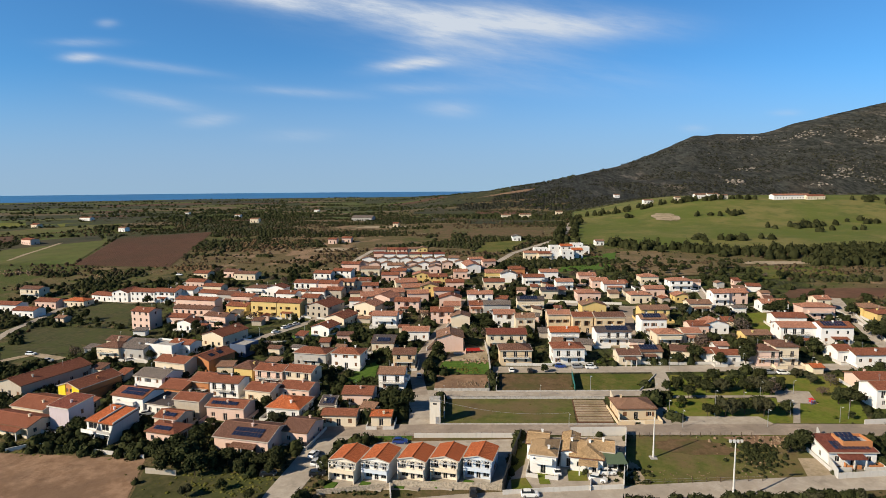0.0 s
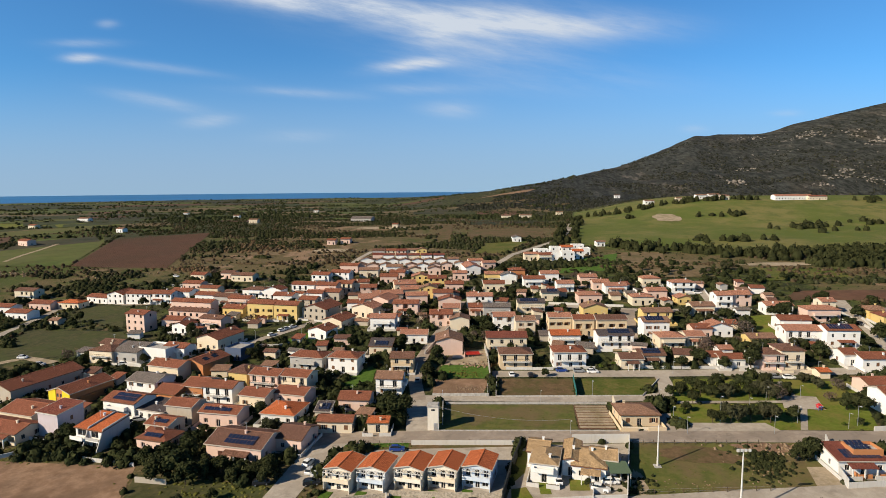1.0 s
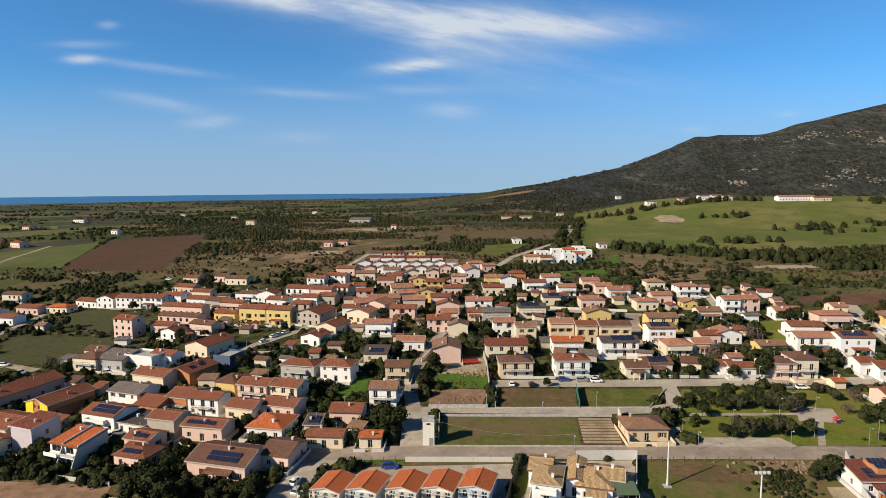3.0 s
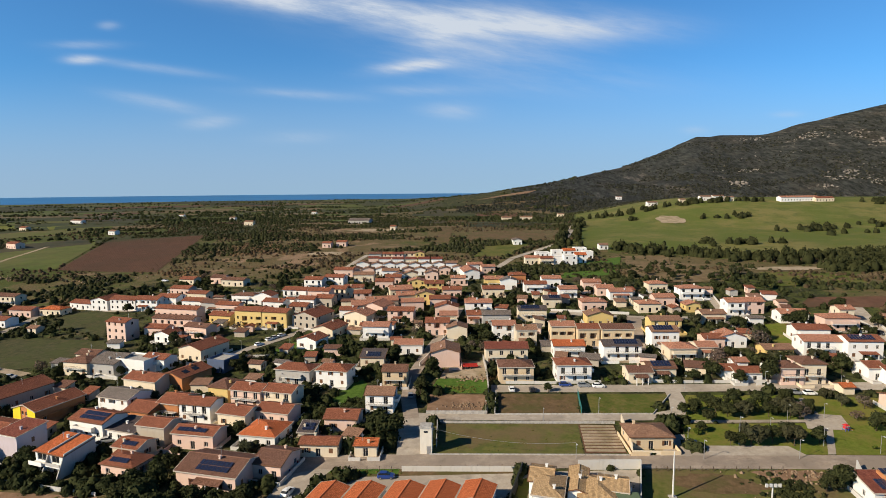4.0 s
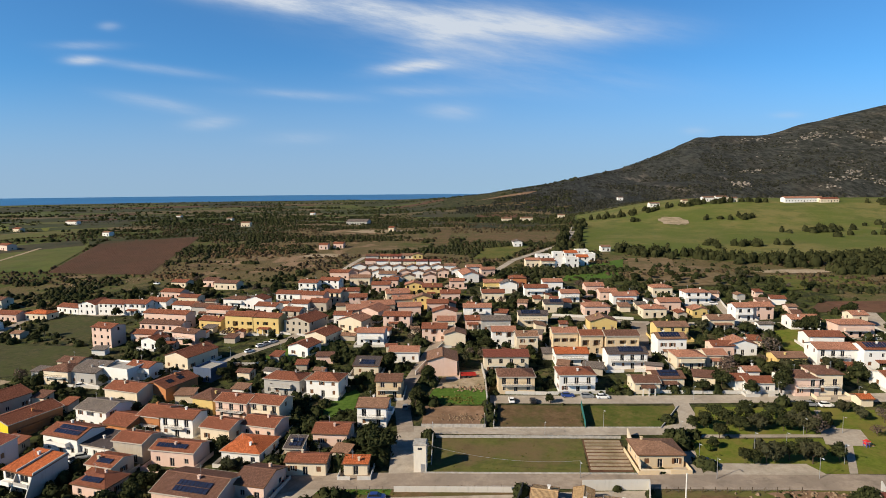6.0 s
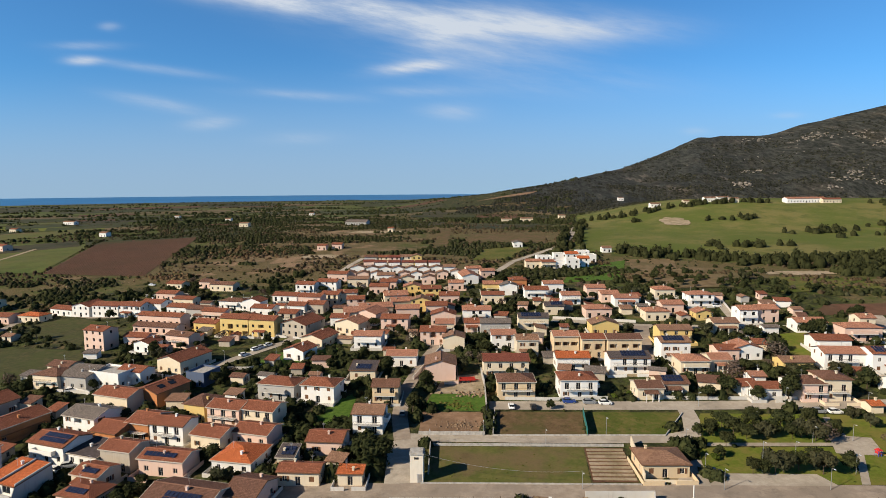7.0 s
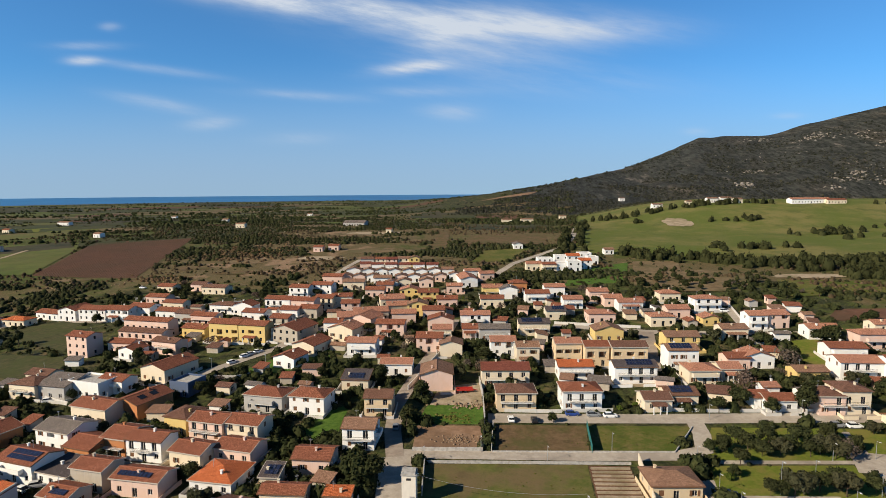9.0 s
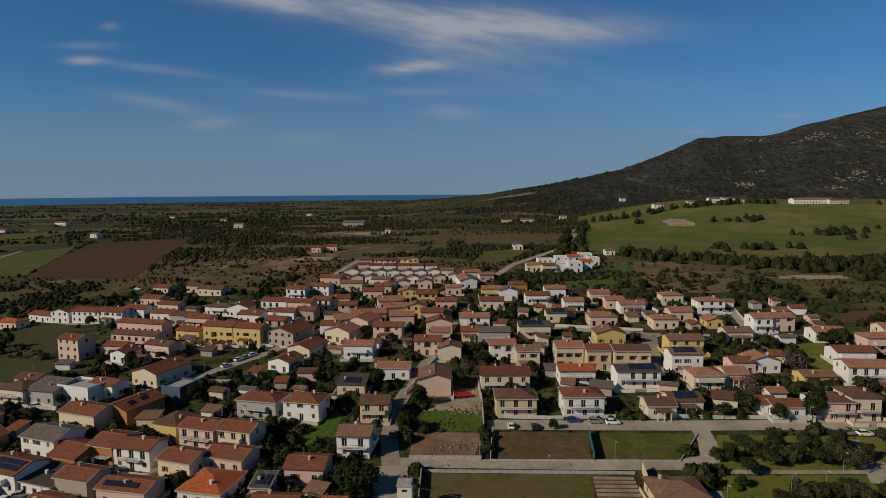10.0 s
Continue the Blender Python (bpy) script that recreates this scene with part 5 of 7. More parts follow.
house(-81.7, 317.4, 8.6, 7.6, 5.6, 10, "g", "P", "r")
house(-94.1, 367.7, 12.1, 7.6, 4.7, 5, "g", "C", "t")
house(-97.7, 328.0, 9.5, 7.6, 5.6, -4, "g", "C", "r")
house(-77.5, 350.6, 10.2, 7.6, 4.2, 5, "g", "P", "r")
house(-74.6, 361.8, 9.2, 7.6, 4.2, 5, "g", "P", "r")
house(-57.4, 343.2, 9.9, 8.4, 5.6, 8, "f", "Y", "p")
house(-46.6, 337.5, 10.3, 7.6, 5.6, 8, "g", "Y", "r")
house(-48.0, 314.1, 9.6, 7.6, 5.6, 8, "f", "Y", "t")
house(-64.5, 331.5, 12.0, 10.1, 4.2, 18, "g", "C", "p")
house(-58.8, 318.3, 10.4, 8.4, 4.2, 18, "g", "T", "p")
house(-68.9, 305.9, 15.6, 9.2, 4.7, 20, "g", "T", "p")
house(-52.1, 300.2, 10.8, 7.6, 5.2, 12, "g", "P", "p")
house(-39.5, 307.5, 9.9, 7.6, 4.7, 8, "g", "P", "r")
house(-31.6, 278.2, 7.5, 7.6, 4.7, 6, "g", "C", "p")
house(-80.4, 380.0, 10.3, 7.6, 4.2, 8, "g", "W", "t")
house(-100.0, 312.1, 9.1, 7.6, 4.7, -4, "g", "T", "r")
house(6.7, 139.4, 6.1, 9.2, 4.7, -8, "h", "W", "a", "balc")
house(5.4, 145.0, 4.9, 7.6, 4.1, -8, "g", "W", "a")
house(13.1, 143.7, 3.8, 10.9, 3.9, -8, "f", "W", "a")
house(17.0, 141.4, 7.5, 10.1, 3.6, -8, "h", "W", "a")
house(20.4, 142.8, 5.9, 6.7, 3.8, -8, "g", "W", "a")
house(32.8, 169.7, 10.6, 8.4, 3.4, 7, "h", "N", "t")
house(78.0, 147.5, 11.2, 6.7, 3.4, 6, "m", "W", "d", "solar,porch")
house(80.1, 148.3, 6.9, 4.6, 4.5, 6, "x", "O", "g", "solar,nowin")
house(-104.9, 438.6, 8.7, 6.7, 5.2, 8, "g", "G", "b")
house(-94.5, 435.1, 7.1, 6.7, 5.6, 8, "g", "C", "r")
house(-86.7, 434.5, 7.1, 6.7, 5.6, 8, "g", "P", "d")
house(-78.9, 436.7, 7.9, 6.7, 5.6, 8, "g", "C", "t")
house(-71.5, 435.9, 7.0, 6.7, 6.1, 8, "f", "Y", "t")
house(-101.4, 420.3, 6.9, 5.9, 5.2, 8, "g", "P", "d", "balc")
house(-92.4, 417.3, 7.6, 5.9, 5.2, 8, "g", "W", "d", "balc")
house(-83.2, 416.7, 7.5, 5.9, 5.2, 8, "g", "W", "d", "balc")
house(-74.0, 416.1, 7.5, 5.9, 5.2, 8, "g", "C", "d", "balc")
house(-65.0, 415.5, 7.5, 5.9, 5.2, 8, "g", "W", "d", "balc")
house(-56.0, 414.9, 7.4, 5.9, 5.2, 8, "g", "W", "d", "balc")
house(-105.2, 405.5, 8.9, 6.7, 4.2, 8, "f", "W", "t")
house(-95.1, 403.9, 7.3, 6.7, 4.0, 8, "f", "W", "t")
house(-86.5, 403.4, 7.3, 6.7, 4.0, 8, "f", "W", "t")
house(-78.1, 402.9, 7.3, 6.7, 4.0, 8, "f", "W", "t")
house(-69.2, 402.4, 7.2, 6.7, 4.0, 8, "f", "W", "t")
house(-60.9, 401.9, 7.2, 6.7, 4.0, 8, "f", "W", "t")
house(-52.9, 403.6, 7.2, 6.7, 4.0, 8, "f", "W", "t")
house(-44.4, 401.3, 7.2, 6.7, 4.7, 8, "g", "W", "t")
house(-105.4, 388.1, 7.8, 6.7, 4.0, 8, "f", "P", "t")
house(-96.7, 387.5, 7.0, 6.7, 4.0, 8, "f", "P", "t")
house(-88.1, 387.0, 7.0, 6.7, 4.0, 8, "f", "W", "t")
house(-70.6, 385.9, 7.0, 6.7, 4.0, 8, "f", "P", "t")
house(-62.6, 385.4, 6.9, 6.7, 4.0, 8, "f", "W", "t")
house(-54.6, 384.9, 6.9, 6.7, 4.0, 8, "f", "P", "t")
house(-46.9, 386.4, 6.9, 6.7, 4.0, 8, "f", "P", "t")
house(-38.5, 388.7, 6.9, 6.7, 4.2, 8, "f", "W", "t")
house(-53.2, 372.2, 8.0, 6.7, 4.2, 8, "f", "P", "t")
house(-65.8, 371.2, 8.0, 6.7, 4.2, 8, "f", "C", "t")
house(-72.5, 368.1, 7.3, 6.7, 4.2, 8, "f", "W", "t")
house(-35.4, 357.1, 8.3, 6.7, 4.2, 8, "g", "P", "p")
house(-29.2, 398.4, 9.4, 6.7, 4.2, 16, "g", "W", "p")
house(-20.1, 390.6, 8.5, 6.7, 4.0, 16, "g", "P", "p")
house(15.5, 430.5, 9.8, 7.6, 5.6, 8, "x", "W", "g")
house(8.2, 418.8, 9.6, 6.7, 4.7, 8, "g", "C", "p")
house(17.8, 415.7, 8.8, 6.7, 4.7, 8, "g", "C", "r", "balc")
house(26.9, 440.4, 9.2, 7.6, 5.6, 8, "x", "W", "g")
house(34.1, 439.5, 8.4, 7.6, 6.1, 8, "g", "W", "o")
house(42.8, 450.5, 8.6, 7.6, 5.6, 8, "x", "W", "g")
house(33.1, 416.5, 8.7, 7.6, 5.6, 8, "x", "W", "g")
house(40.3, 423.5, 7.4, 7.6, 5.6, 8, "g", "W", "o")
house(47.0, 439.7, 6.9, 7.6, 4.7, 8, "x", "W", "g")
house(25.6, 418.0, 8.0, 7.6, 4.7, 8, "x", "W", "g")
house(63.4, 481.7, 6.7, 6.7, 3.5, 8, "g", "W", "t")
house(-2.4, 512.6, 7.2, 11.8, 4.0, 8, "f", "W", "g")
house(-16.4, 754.4, 12.0, 6.7, 4.7, 8, "g", "C", "t")
house(7.8, 772.7, 14.9, 6.7, 4.7, 8, "g", "C", "t")
house(-151.5, 509.7, 8.6, 6.7, 4.0, 0, "g", "P", "r")
house(-162.4, 503.5, 7.6, 6.7, 4.0, 0, "g", "P", "r")
house(-174.4, 360.7, 15.1, 7.6, 4.0, -6, "g", "C", "b")
house(-188.1, 368.0, 9.3, 7.6, 4.0, -6, "g", "P", "b")
house(-207.8, 366.4, 10.3, 7.6, 3.5, -6, "g", "C", "r")
house(-197.1, 340.8, 12.5, 7.6, 4.0, -6, "g", "P", "r")
house(-319.6, 687.4, 10.8, 6.7, 4.7, 0, "g", "C", "t")
house(315.0, 742.9, 43.2, 10.1, 4.7, 8, "g", "W", "p")
house(340.7, 740.2, 20.8, 8.4, 4.2, 8, "g", "C", "r")
house(217.6, 756.8, 12.8, 7.6, 4.7, 8, "g", "W", "t")
house(232.1, 757.2, 12.8, 7.6, 4.7, 8, "g", "W", "t")
house(241.4, 745.8, 8.8, 7.6, 4.7, 8, "g", "C", "t")
house(160.4, 772.8, 11.9, 7.6, 4.0, 8, "g", "W", "t")
house(184.1, 1165.2, 10.0, 6.7, 4.7, 8, "g", "W", "t")
house(191.4, 755.7, 6.4, 6.7, 4.0, 8, "g", "C", "t")
house(57.6, 875.4, 9.2, 6.7, 4.0, 8, "g", "C", "t")
house(-191.9, 717.1, 25.2, 18.5, 4.0, 0, "g", "G", "g")
house(-397.3, 800.0, 7.9, 6.7, 4.0, 0, "g", "W", "t")
house(-350.9, 1000.1, 7.6, 6.7, 4.0, 0, "g", "W", "t")
house(-453.3, 497.1, 15.0, 8.0, 5.0, -20, "g", "P", "r")
house(-566.8, 715.4, 17.9, 6.7, 4.0, -10, "g", "W", "t")
house(-553.0, 617.1, 9.7, 6.7, 4.0, -10, "g", "C", "r")
house(-423.8, 589.1, 8.6, 6.7, 4.0, -10, "g", "W", "t")
house(-528.6, 891.3, 7.2, 6.7, 4.0, 0, "g", "W", "t")
house(-130.9, 623.1, 5.7, 6.7, 4.0, 0, "g", "C", "r")

# ---- row of town houses and other buildings of their own ----
def lilac_house():
    """A narrow three-storey block: blank front, windows on the side, one slope of tiles behind a parapet edge."""
    home = house(-128.4, 150.6, 7.6, 8.0, 6.9, -12, "m", "L", "d", "nowin", rise=0.9)
    tagged(home, "tall narrow pale lilac house with a blank front wall", "house", "village houses")
    part("gutter", *box(-4.2, 4.2, -4.5, -4.41, 6.75, 6.9), WHITE_TRIM, home)


def slanted_house():
    """A grey-white house whose side walls lean out towards the garden, with a terrace between them."""
    home = house(-112.4, 146.2, 9.6, 8.2, 5.0, -13, "m", "W", "o", rise=1.3, front=[(2.3, 2.9, 3.2, 1.9), (6.9, 2.9, 2.6, 1.9), (2.4, 0.1, 2.4, 2.1), (7.2, 0.1, 3.0, 2.3)])
    tagged(home, "grey-white modern house with leaning side walls and orange roof", "house", "village houses")
    for u in (-0.3, 4.9):
        a, b = u, u + 0.28
        v = [(q, y, z) for q in (a, b) for y, z in ((-7.2, -1.5), (4.3, -1.5), (4.3, 6.9), (-4.0, 5.6))]
        part("side_wall", v, [(3, 2, 1, 0), (4, 5, 6, 7), (0, 1, 5, 4), (1, 2, 6, 5), (2, 3, 7, 6), (3, 0, 4, 7)], WALL["G"][1], home, "leaning grey rendered side wall")
    slab = part("balcony", *boxes((-4.8, -0.303, -6.0, -4.103, 2.35, 2.6)), WALL["W"][1], home)
    part("parapet", *boxes((-4.8, -0.303, -6.0, -5.86, 2.603, 3.35)), WALL["W"][1], slab)
    deck = part("terrace", *boxes((-0.017, 4.897, -5.4, -4.103, 2.35, 2.6)), WALL["W"][1], home)
    part("parapet", *boxes((-0.017, 4.897, -5.4, -5.26, 2.603, 3.35)), WALL["G"][1], deck)


def striped_house():
    """A long orange house whose gable front is bright yellow round an orange middle strip."""
    home = house(-141.6, 175.2, 9.6, 15.5, 4.4, -14, "f", "O", "r", "", rise=1.5, front=[(4.0, 2.7, 0.9, 1.2), (5.6, 2.7, 0.9, 1.2)])
    tagged(home, "orange house with a bright yellow gable front and tiled roof", "house", "village houses")
    for a, b, x0, x1 in ((-4.8, -1.5, 4.4, 5.4), (1.5, 4.8, 5.4, 4.4)):
        v = [(a, y, -1.5) for y in (-7.9, -7.76)] + [(b, y, -1.5) for y in (-7.9, -7.76)] + [(b, y, x1) for y in (-7.9, -7.76)] + [(a, y, x0) for y in (-7.9, -7.76)]
        part("front_panel", v, [(0, 2, 4, 6), (7, 5, 3, 1), (0, 1, 3, 2), (2, 3, 5, 4), (4, 5, 7, 6), (6, 7, 1, 0)], WALL["K"][1], home, "bright yellow rendered panel")
    part("balcony", *boxes((4.803, 5.7, -6.5, 6.0, 2.3, 2.5)), WALL["O"][1], home)


lilac_house()
slanted_house()
striped_house()


def town_house(x, y, wall, band):
    """Two floors under a low orange gable: a balcony and a white pergola across the front."""
    half = 3.2
    openings = [(1.1, 2.75, 1.1, 1.6), (3.2, 2.75, 1.1, 1.6), (5.3, 2.75, 1.1, 1.6), (1.4, 0.6, 1.7, 1.4), (3.3, 0.1, 1.0, 2.0), (5.1, 0.6, 1.4, 1.4)]
    home = house(x, y, 2 * half, 7.6, 4.8, -9, "f", wall, "o", "", "town_house", 0.8, group="row of town houses", front=openings)
    slab = part("balcony", *boxes((-half, half, -5.2, -3.803, 2.3, 2.5)), WALL[band][1], home)
    part("parapet", *boxes((-half, half, -5.2, -5.06, 2.5, 3.2), (-half, -half + 0.14, -5.06, -3.803, 2.5, 3.2), (half - 0.14, half, -5.06, -3.803, 2.5, 3.2)), WALL[band][1], slab)
    for u in (-half, half - 0.14):
        part("side_wall", *box(u, u + 0.14, -5.06, -3.803, -1.5, 2.3), WALL[wall][1], home)
    beam = part("pergola", *boxes((-half, half, -5.15, -5.0, 4.35, 4.5)), WHITE_TRIM, home, "white timber pergola")
    for k in range(9):
        u = -half + 0.05 + k * 0.775
        part("rafter", *box(u, u + 0.1, -5.3, -3.803, 4.503, 4.62), WHITE_TRIM, beam)
    for u in (-half + 0.05, -1.1, 1.0, half - 0.18):
        part("post", *box(u, u + 0.13, -5.14, -5.01, 3.2, 4.35), WHITE_TRIM, beam)
    part("lawn", *boxes((-half + 0.3, -0.6, -8.2, -5.3, -1.0, 0.16)), LUSH, home, "small green front lawn")
    part("path", *boxes((-0.4, half - 0.3, -8.2, -5.3, -1.0, 0.14)), PALE_ROAD, home, "pale paved front terrace")
    return home


for spot, wall, band in (((-40.5, 127.4), "I", "C"), ((-32.8, 128.1), "W", "E"), ((-24.4, 129.1), "I", "I"), ((-16.8, 130.0), "I", "C"), ((-9.1, 130.9), "E", "E")):
    town_house(spot[0] + 0.7, spot[1] + 4.4, wall, band)


def substation_tower(x, y):
    """A slim rendered tower with a stepped cap, a door and insulators."""
    ob = new("substation_tower")
    ob.matrix_world = pose(x, y, float(ground(x, y)), 0, 0, 4)
    tagged(ob, "slim cream rendered electricity tower with a flat cap", "tower")
    part("wall", *boxes((-1.5, 1.5, -1.5, 1.5, -1, 6.7)), WALL["I"][1], ob)
    part("cap", *boxes((-1.68, 1.68, -1.68, 1.68, 6.7, 6.9), (-1.4, 1.4, -1.4, 1.4, 6.903, 7.15)), CONCRETE, ob)
    part("door", *boxes((0.2, 1.2, -1.55, -1.504, 0, 2.1)), GALV, ob)
    part("vent", *boxes((-0.5, 0.5, -1.53, -1.504, 5.6, 6.1)), DARK_METAL, ob)
    for k in range(3):
        part("insulator", *boxes((1.503, 1.7, -0.88 + 0.8 * k, -0.72 + 0.8 * k, 6.0, 6.2), (1.703, 2.0, -0.84 + 0.8 * k, -0.76 + 0.8 * k, 6.05, 6.15)), WHITE_TRIM, ob)


substation_tower(-23.1, 160.1)


VINE = surface("bare_vines", (0.10, 0.055, 0.034), (0.145, 0.08, 0.05), 1.5)


# ---- boundary walls ----
def boundary_wall(points, height, mat, label, thick=0.25, name="wall"):
    """A free-standing wall along a bent line, following the ground."""
    verts, faces = [], []
    line = []
    for p, q in zip(points[:-1], points[1:]):
        p, q = np.array(p, float), np.array(q, float)
        k = max(1, int(np.hypot(*(q - p)) / 4))
        line += [p + (q - p) * i / k for i in range(k)]
    line.append(np.array(points[-1], float))
    for i, p in enumerate(line):
        t = line[min(i + 1, len(line) - 1)] - line[max(i - 1, 0)]
        t = t / np.hypot(*t)
        nrm = np.array((-t[1], t[0])) * thick / 2
        z = float(ground(*p))
        for s, zz in ((-1, -0.5), (1, -0.5), (1, height), (-1, height)):
            q = p + nrm * s
            verts.append((q[0], q[1], z + zz))
    for i in range(len(line) - 1):
        a, b = i * 4, i * 4 + 4
        faces += [(a + k, a + (k + 1) % 4, b + (k + 1) % 4, b + k) for k in range(4)]
    faces += [(3, 2, 1, 0), tuple(len(verts) - 4 + k for k in range(4))]
    ob = mesh_object(name, verts, faces, mat)
    return tagged(ob, label, "wall", kind="structure")


WALL_WHITE = "white rendered garden boundary wall"
WALL_GREY = "low grey concrete boundary wall"
boundary_wall([(-27.5, 150.1), (-0.1, 152.2)], 1.3, WHITE_WALL, "white rendered yard wall behind the row houses")
boundary_wall([(-28.2, 126.3), (-3.4, 127.1)], 1.6, STONE_WALL, "rough stone retaining wall below the row houses")
boundary_wall([(-44.7, 121.6), (-28.8, 125.8)], 1.2, STONE_WALL, "rough stone garden wall beside the street")
boundary_wall([(-3.1, 126.2), (-1.4, 139.1), (1.1, 152.0)], 2.6, plain("dark_screen", (0.02, 0.022, 0.02), 0.8), "tall dark screened fence beside the villa")
boundary_wall([(14.1, 154.2), (28.7, 155.7)], 2.4, WHITE_WALL, WALL_WHITE)
boundary_wall([(28.7, 155.7), (23.8, 130.0)], 2.2, WHITE_WALL, WALL_WHITE)
boundary_wall([(-3.1, 125.3), (5.7, 127.0), (16.4, 128.9), (23.8, 130.0)], 1.1, WHITE_WALL, WALL_WHITE)
boundary_wall([(-6.8, 184.6), (-7.1, 200.5)], 1.3, CONCRETE, WALL_GREY)
boundary_wall([(-26.9, 183.8), (-9.0, 185.0)], 1.1, CONCRETE, WALL_GREY)
boundary_wall([(-9.0, 185.0), (-9.5, 202.0)], 1.6, DARK_METAL, "dark sheet fence beside a lot")
boundary_wall([(-6.8, 184.6), (38.4, 187.9), (46.4, 202.5)], 0.5, CONCRETE, WALL_GREY)
boundary_wall([(-23.2, 177.7), (26.6, 181.0)], 0.7, CONCRETE, WALL_GREY)
boundary_wall([(-20.9, 162.6), (-22.6, 177.0)], 1.6, CONCRETE, WALL_GREY)
boundary_wall([(-22.0, 158.4), (27.3, 162.0)], 0.4, CONCRETE, WALL_GREY)
boundary_wall([(28.5, 182.1), (28.1, 162.8)], 2.4, WALL["C"][1], "cream rendered side wall of a house")
boundary_wall([(28.1, 162.8), (38.4, 163.2)], 1.0, WALL["C"][1], "cream rendered front garden wall")
boundary_wall([(-9.5, 202.0), (-11.2, 219.4), (-13.1, 231.0)], 2.2, CONCRETE, WALL_GREY)
boundary_wall([(-7.4, 209.3), (8.8, 209.4), (26.9, 211.3)], 1.0, WHITE_WALL, WALL_WHITE)
boundary_wall([(35.0, 212.8), (52.4, 212.4), (85.2, 214.3)], 1.0, WHITE_WALL, WALL_WHITE)
boundary_wall([(-134.3, 133.7), (-129.4, 137.5), (-116.7, 136.3), (-94.7, 133.7)], 1.0, WHITE_WALL, "low white wall beside the bare field")
boundary_wall([(-89.8, 127.0), (-81.6, 126.6)], 1.4, WALL["T"][1], "straw-coloured reed fence beside the field")
boundary_wall([(77.7, 159.6), (73.1, 143.6), (72.3, 138.2)], 2.2, WHITE_WALL, WALL_WHITE)
boundary_wall([(72.3, 138.2), (90.5, 141.6)], 1.4, WHITE_WALL, WALL_WHITE)
boundary_wall([(93.1, 166.9), (107.1, 169.4)], 1.4, WHITE_WALL, WALL_WHITE)
boundary_wall([(14.8, 296.6), (49.6, 290.0)], 1.2, WHITE_WALL, WALL_WHITE)
boundary_wall([(95.4, 324.6), (91.3, 288.6)], 1.2, WHITE_WALL, WALL_WHITE)
boundary_wall([(145.6, 279.7), (138.2, 238.2)], 1.2, WHITE_WALL, WALL_WHITE)
boundary_wall([(139.3, 276.5), (139.6, 255.2)], 1.2, WHITE_WALL, WALL_WHITE)
boundary_wall([(-35.6, 223.7), (-29.5, 259.2)], 1.6, WHITE_WALL, WALL_WHITE)
boundary_wall([(-190.1, 323.7), (-123.9, 348.1)], 1.0, CONCRETE, WALL_GREY)
boundary_wall([(-215.9, 345.4), (-188.2, 346.9)], 1.5, CONCRETE, WALL_GREY)
boundary_wall([(-152.9, 209.4), (-141.3, 205.3)], 1.4, WHITE_WALL, WALL_WHITE)
boundary_wall([(-111.5, 228.5), (-96.8, 228.9), (-93.1, 231.9)], 2.0, CONCRETE, WALL_GREY)
boundary_wall([(57.9, 236.0), (69.7, 236.2)], 1.4, WHITE_WALL, WALL_WHITE)
boundary_wall([(116.6, 246.8), (113.1, 226.4)], 1.6, WHITE_WALL, WALL_WHITE)


def free_of_houses(x, y, gap):
    for hx, hy, w, d, c, s in FOOTPRINTS:
        dx, dy = x - hx, y - hy
        if abs(c * dx + s * dy) < w / 2 + gap and abs(-s * dx + c * dy) < d / 2 + gap:
            return False
    return True


def line_gap(x, y, pts):
    best = 1e9
    for (ax, ay), (bx, by) in zip(pts[:-1], pts[1:]):
        t = max(0, min(1, ((x - ax) * (bx - ax) + (y - ay) * (by - ay)) / ((bx - ax) ** 2 + (by - ay) ** 2)))
        best = min(best, math.hypot(x - ax - t * (bx - ax), y - ay - t * (by - ay)))
    return best


def in_quad(x, y, q):
    return all((b[0] - a[0]) * (y - a[1]) - (b[1] - a[1]) * (x - a[0]) > 0 for a, b in zip(q, q[1:] + q[:1]))


def open_spot(x, y, gap):
    return (free_of_houses(x, y, gap) and all(line_gap(x, y, l) > wd / 2 + gap for l, wd in STREETS) and not any(in_quad(x, y, q) for q in OPEN))


def outbuildings():
    """Sheds and garages in the gardens."""
    rng = random.Random(21)
    made = 0
    for _ in range(6000):
        if made >= 75:
            break
        x, y = rng.uniform(-190, 120), rng.uniform(150, 330)
        if abs(x) > y * 0.82 or not all(open_spot(x + a, y + b, 1.2) for a, b in ((0, 0), (3.4, 0), (-3.4, 0), (0, 2.6), (0, -2.6))):
            continue
        house(x, y, rng.uniform(3, 6.5), rng.uniform(3, 4.5), rng.uniform(2.2, 2.9), rng.choice((7, -5, 7, -10, 97)), rng.choice("mgm"), rng.choice("WCTGP"), rng.choice("rrbtg"), "nowin", "shed", group="garden sheds")
        made += 1


# furrows of the dug plot
for k in range(9):
    s = (k + 0.5) / 9
    a, b, c, d = (17.0, 162.7), (26.7, 163.4), (25.9, 179.6), (16.9, 179.0)
    boundary_wall([(a[0] + (d[0] - a[0]) * s, a[1] + (d[1] - a[1]) * s), (b[0] + (c[0] - b[0]) * s, b[1] + (c[1] - b[1]) * s)], 0.34, GRAVEL, "low pale furrow in a dug plot", 0.75, "furrow")


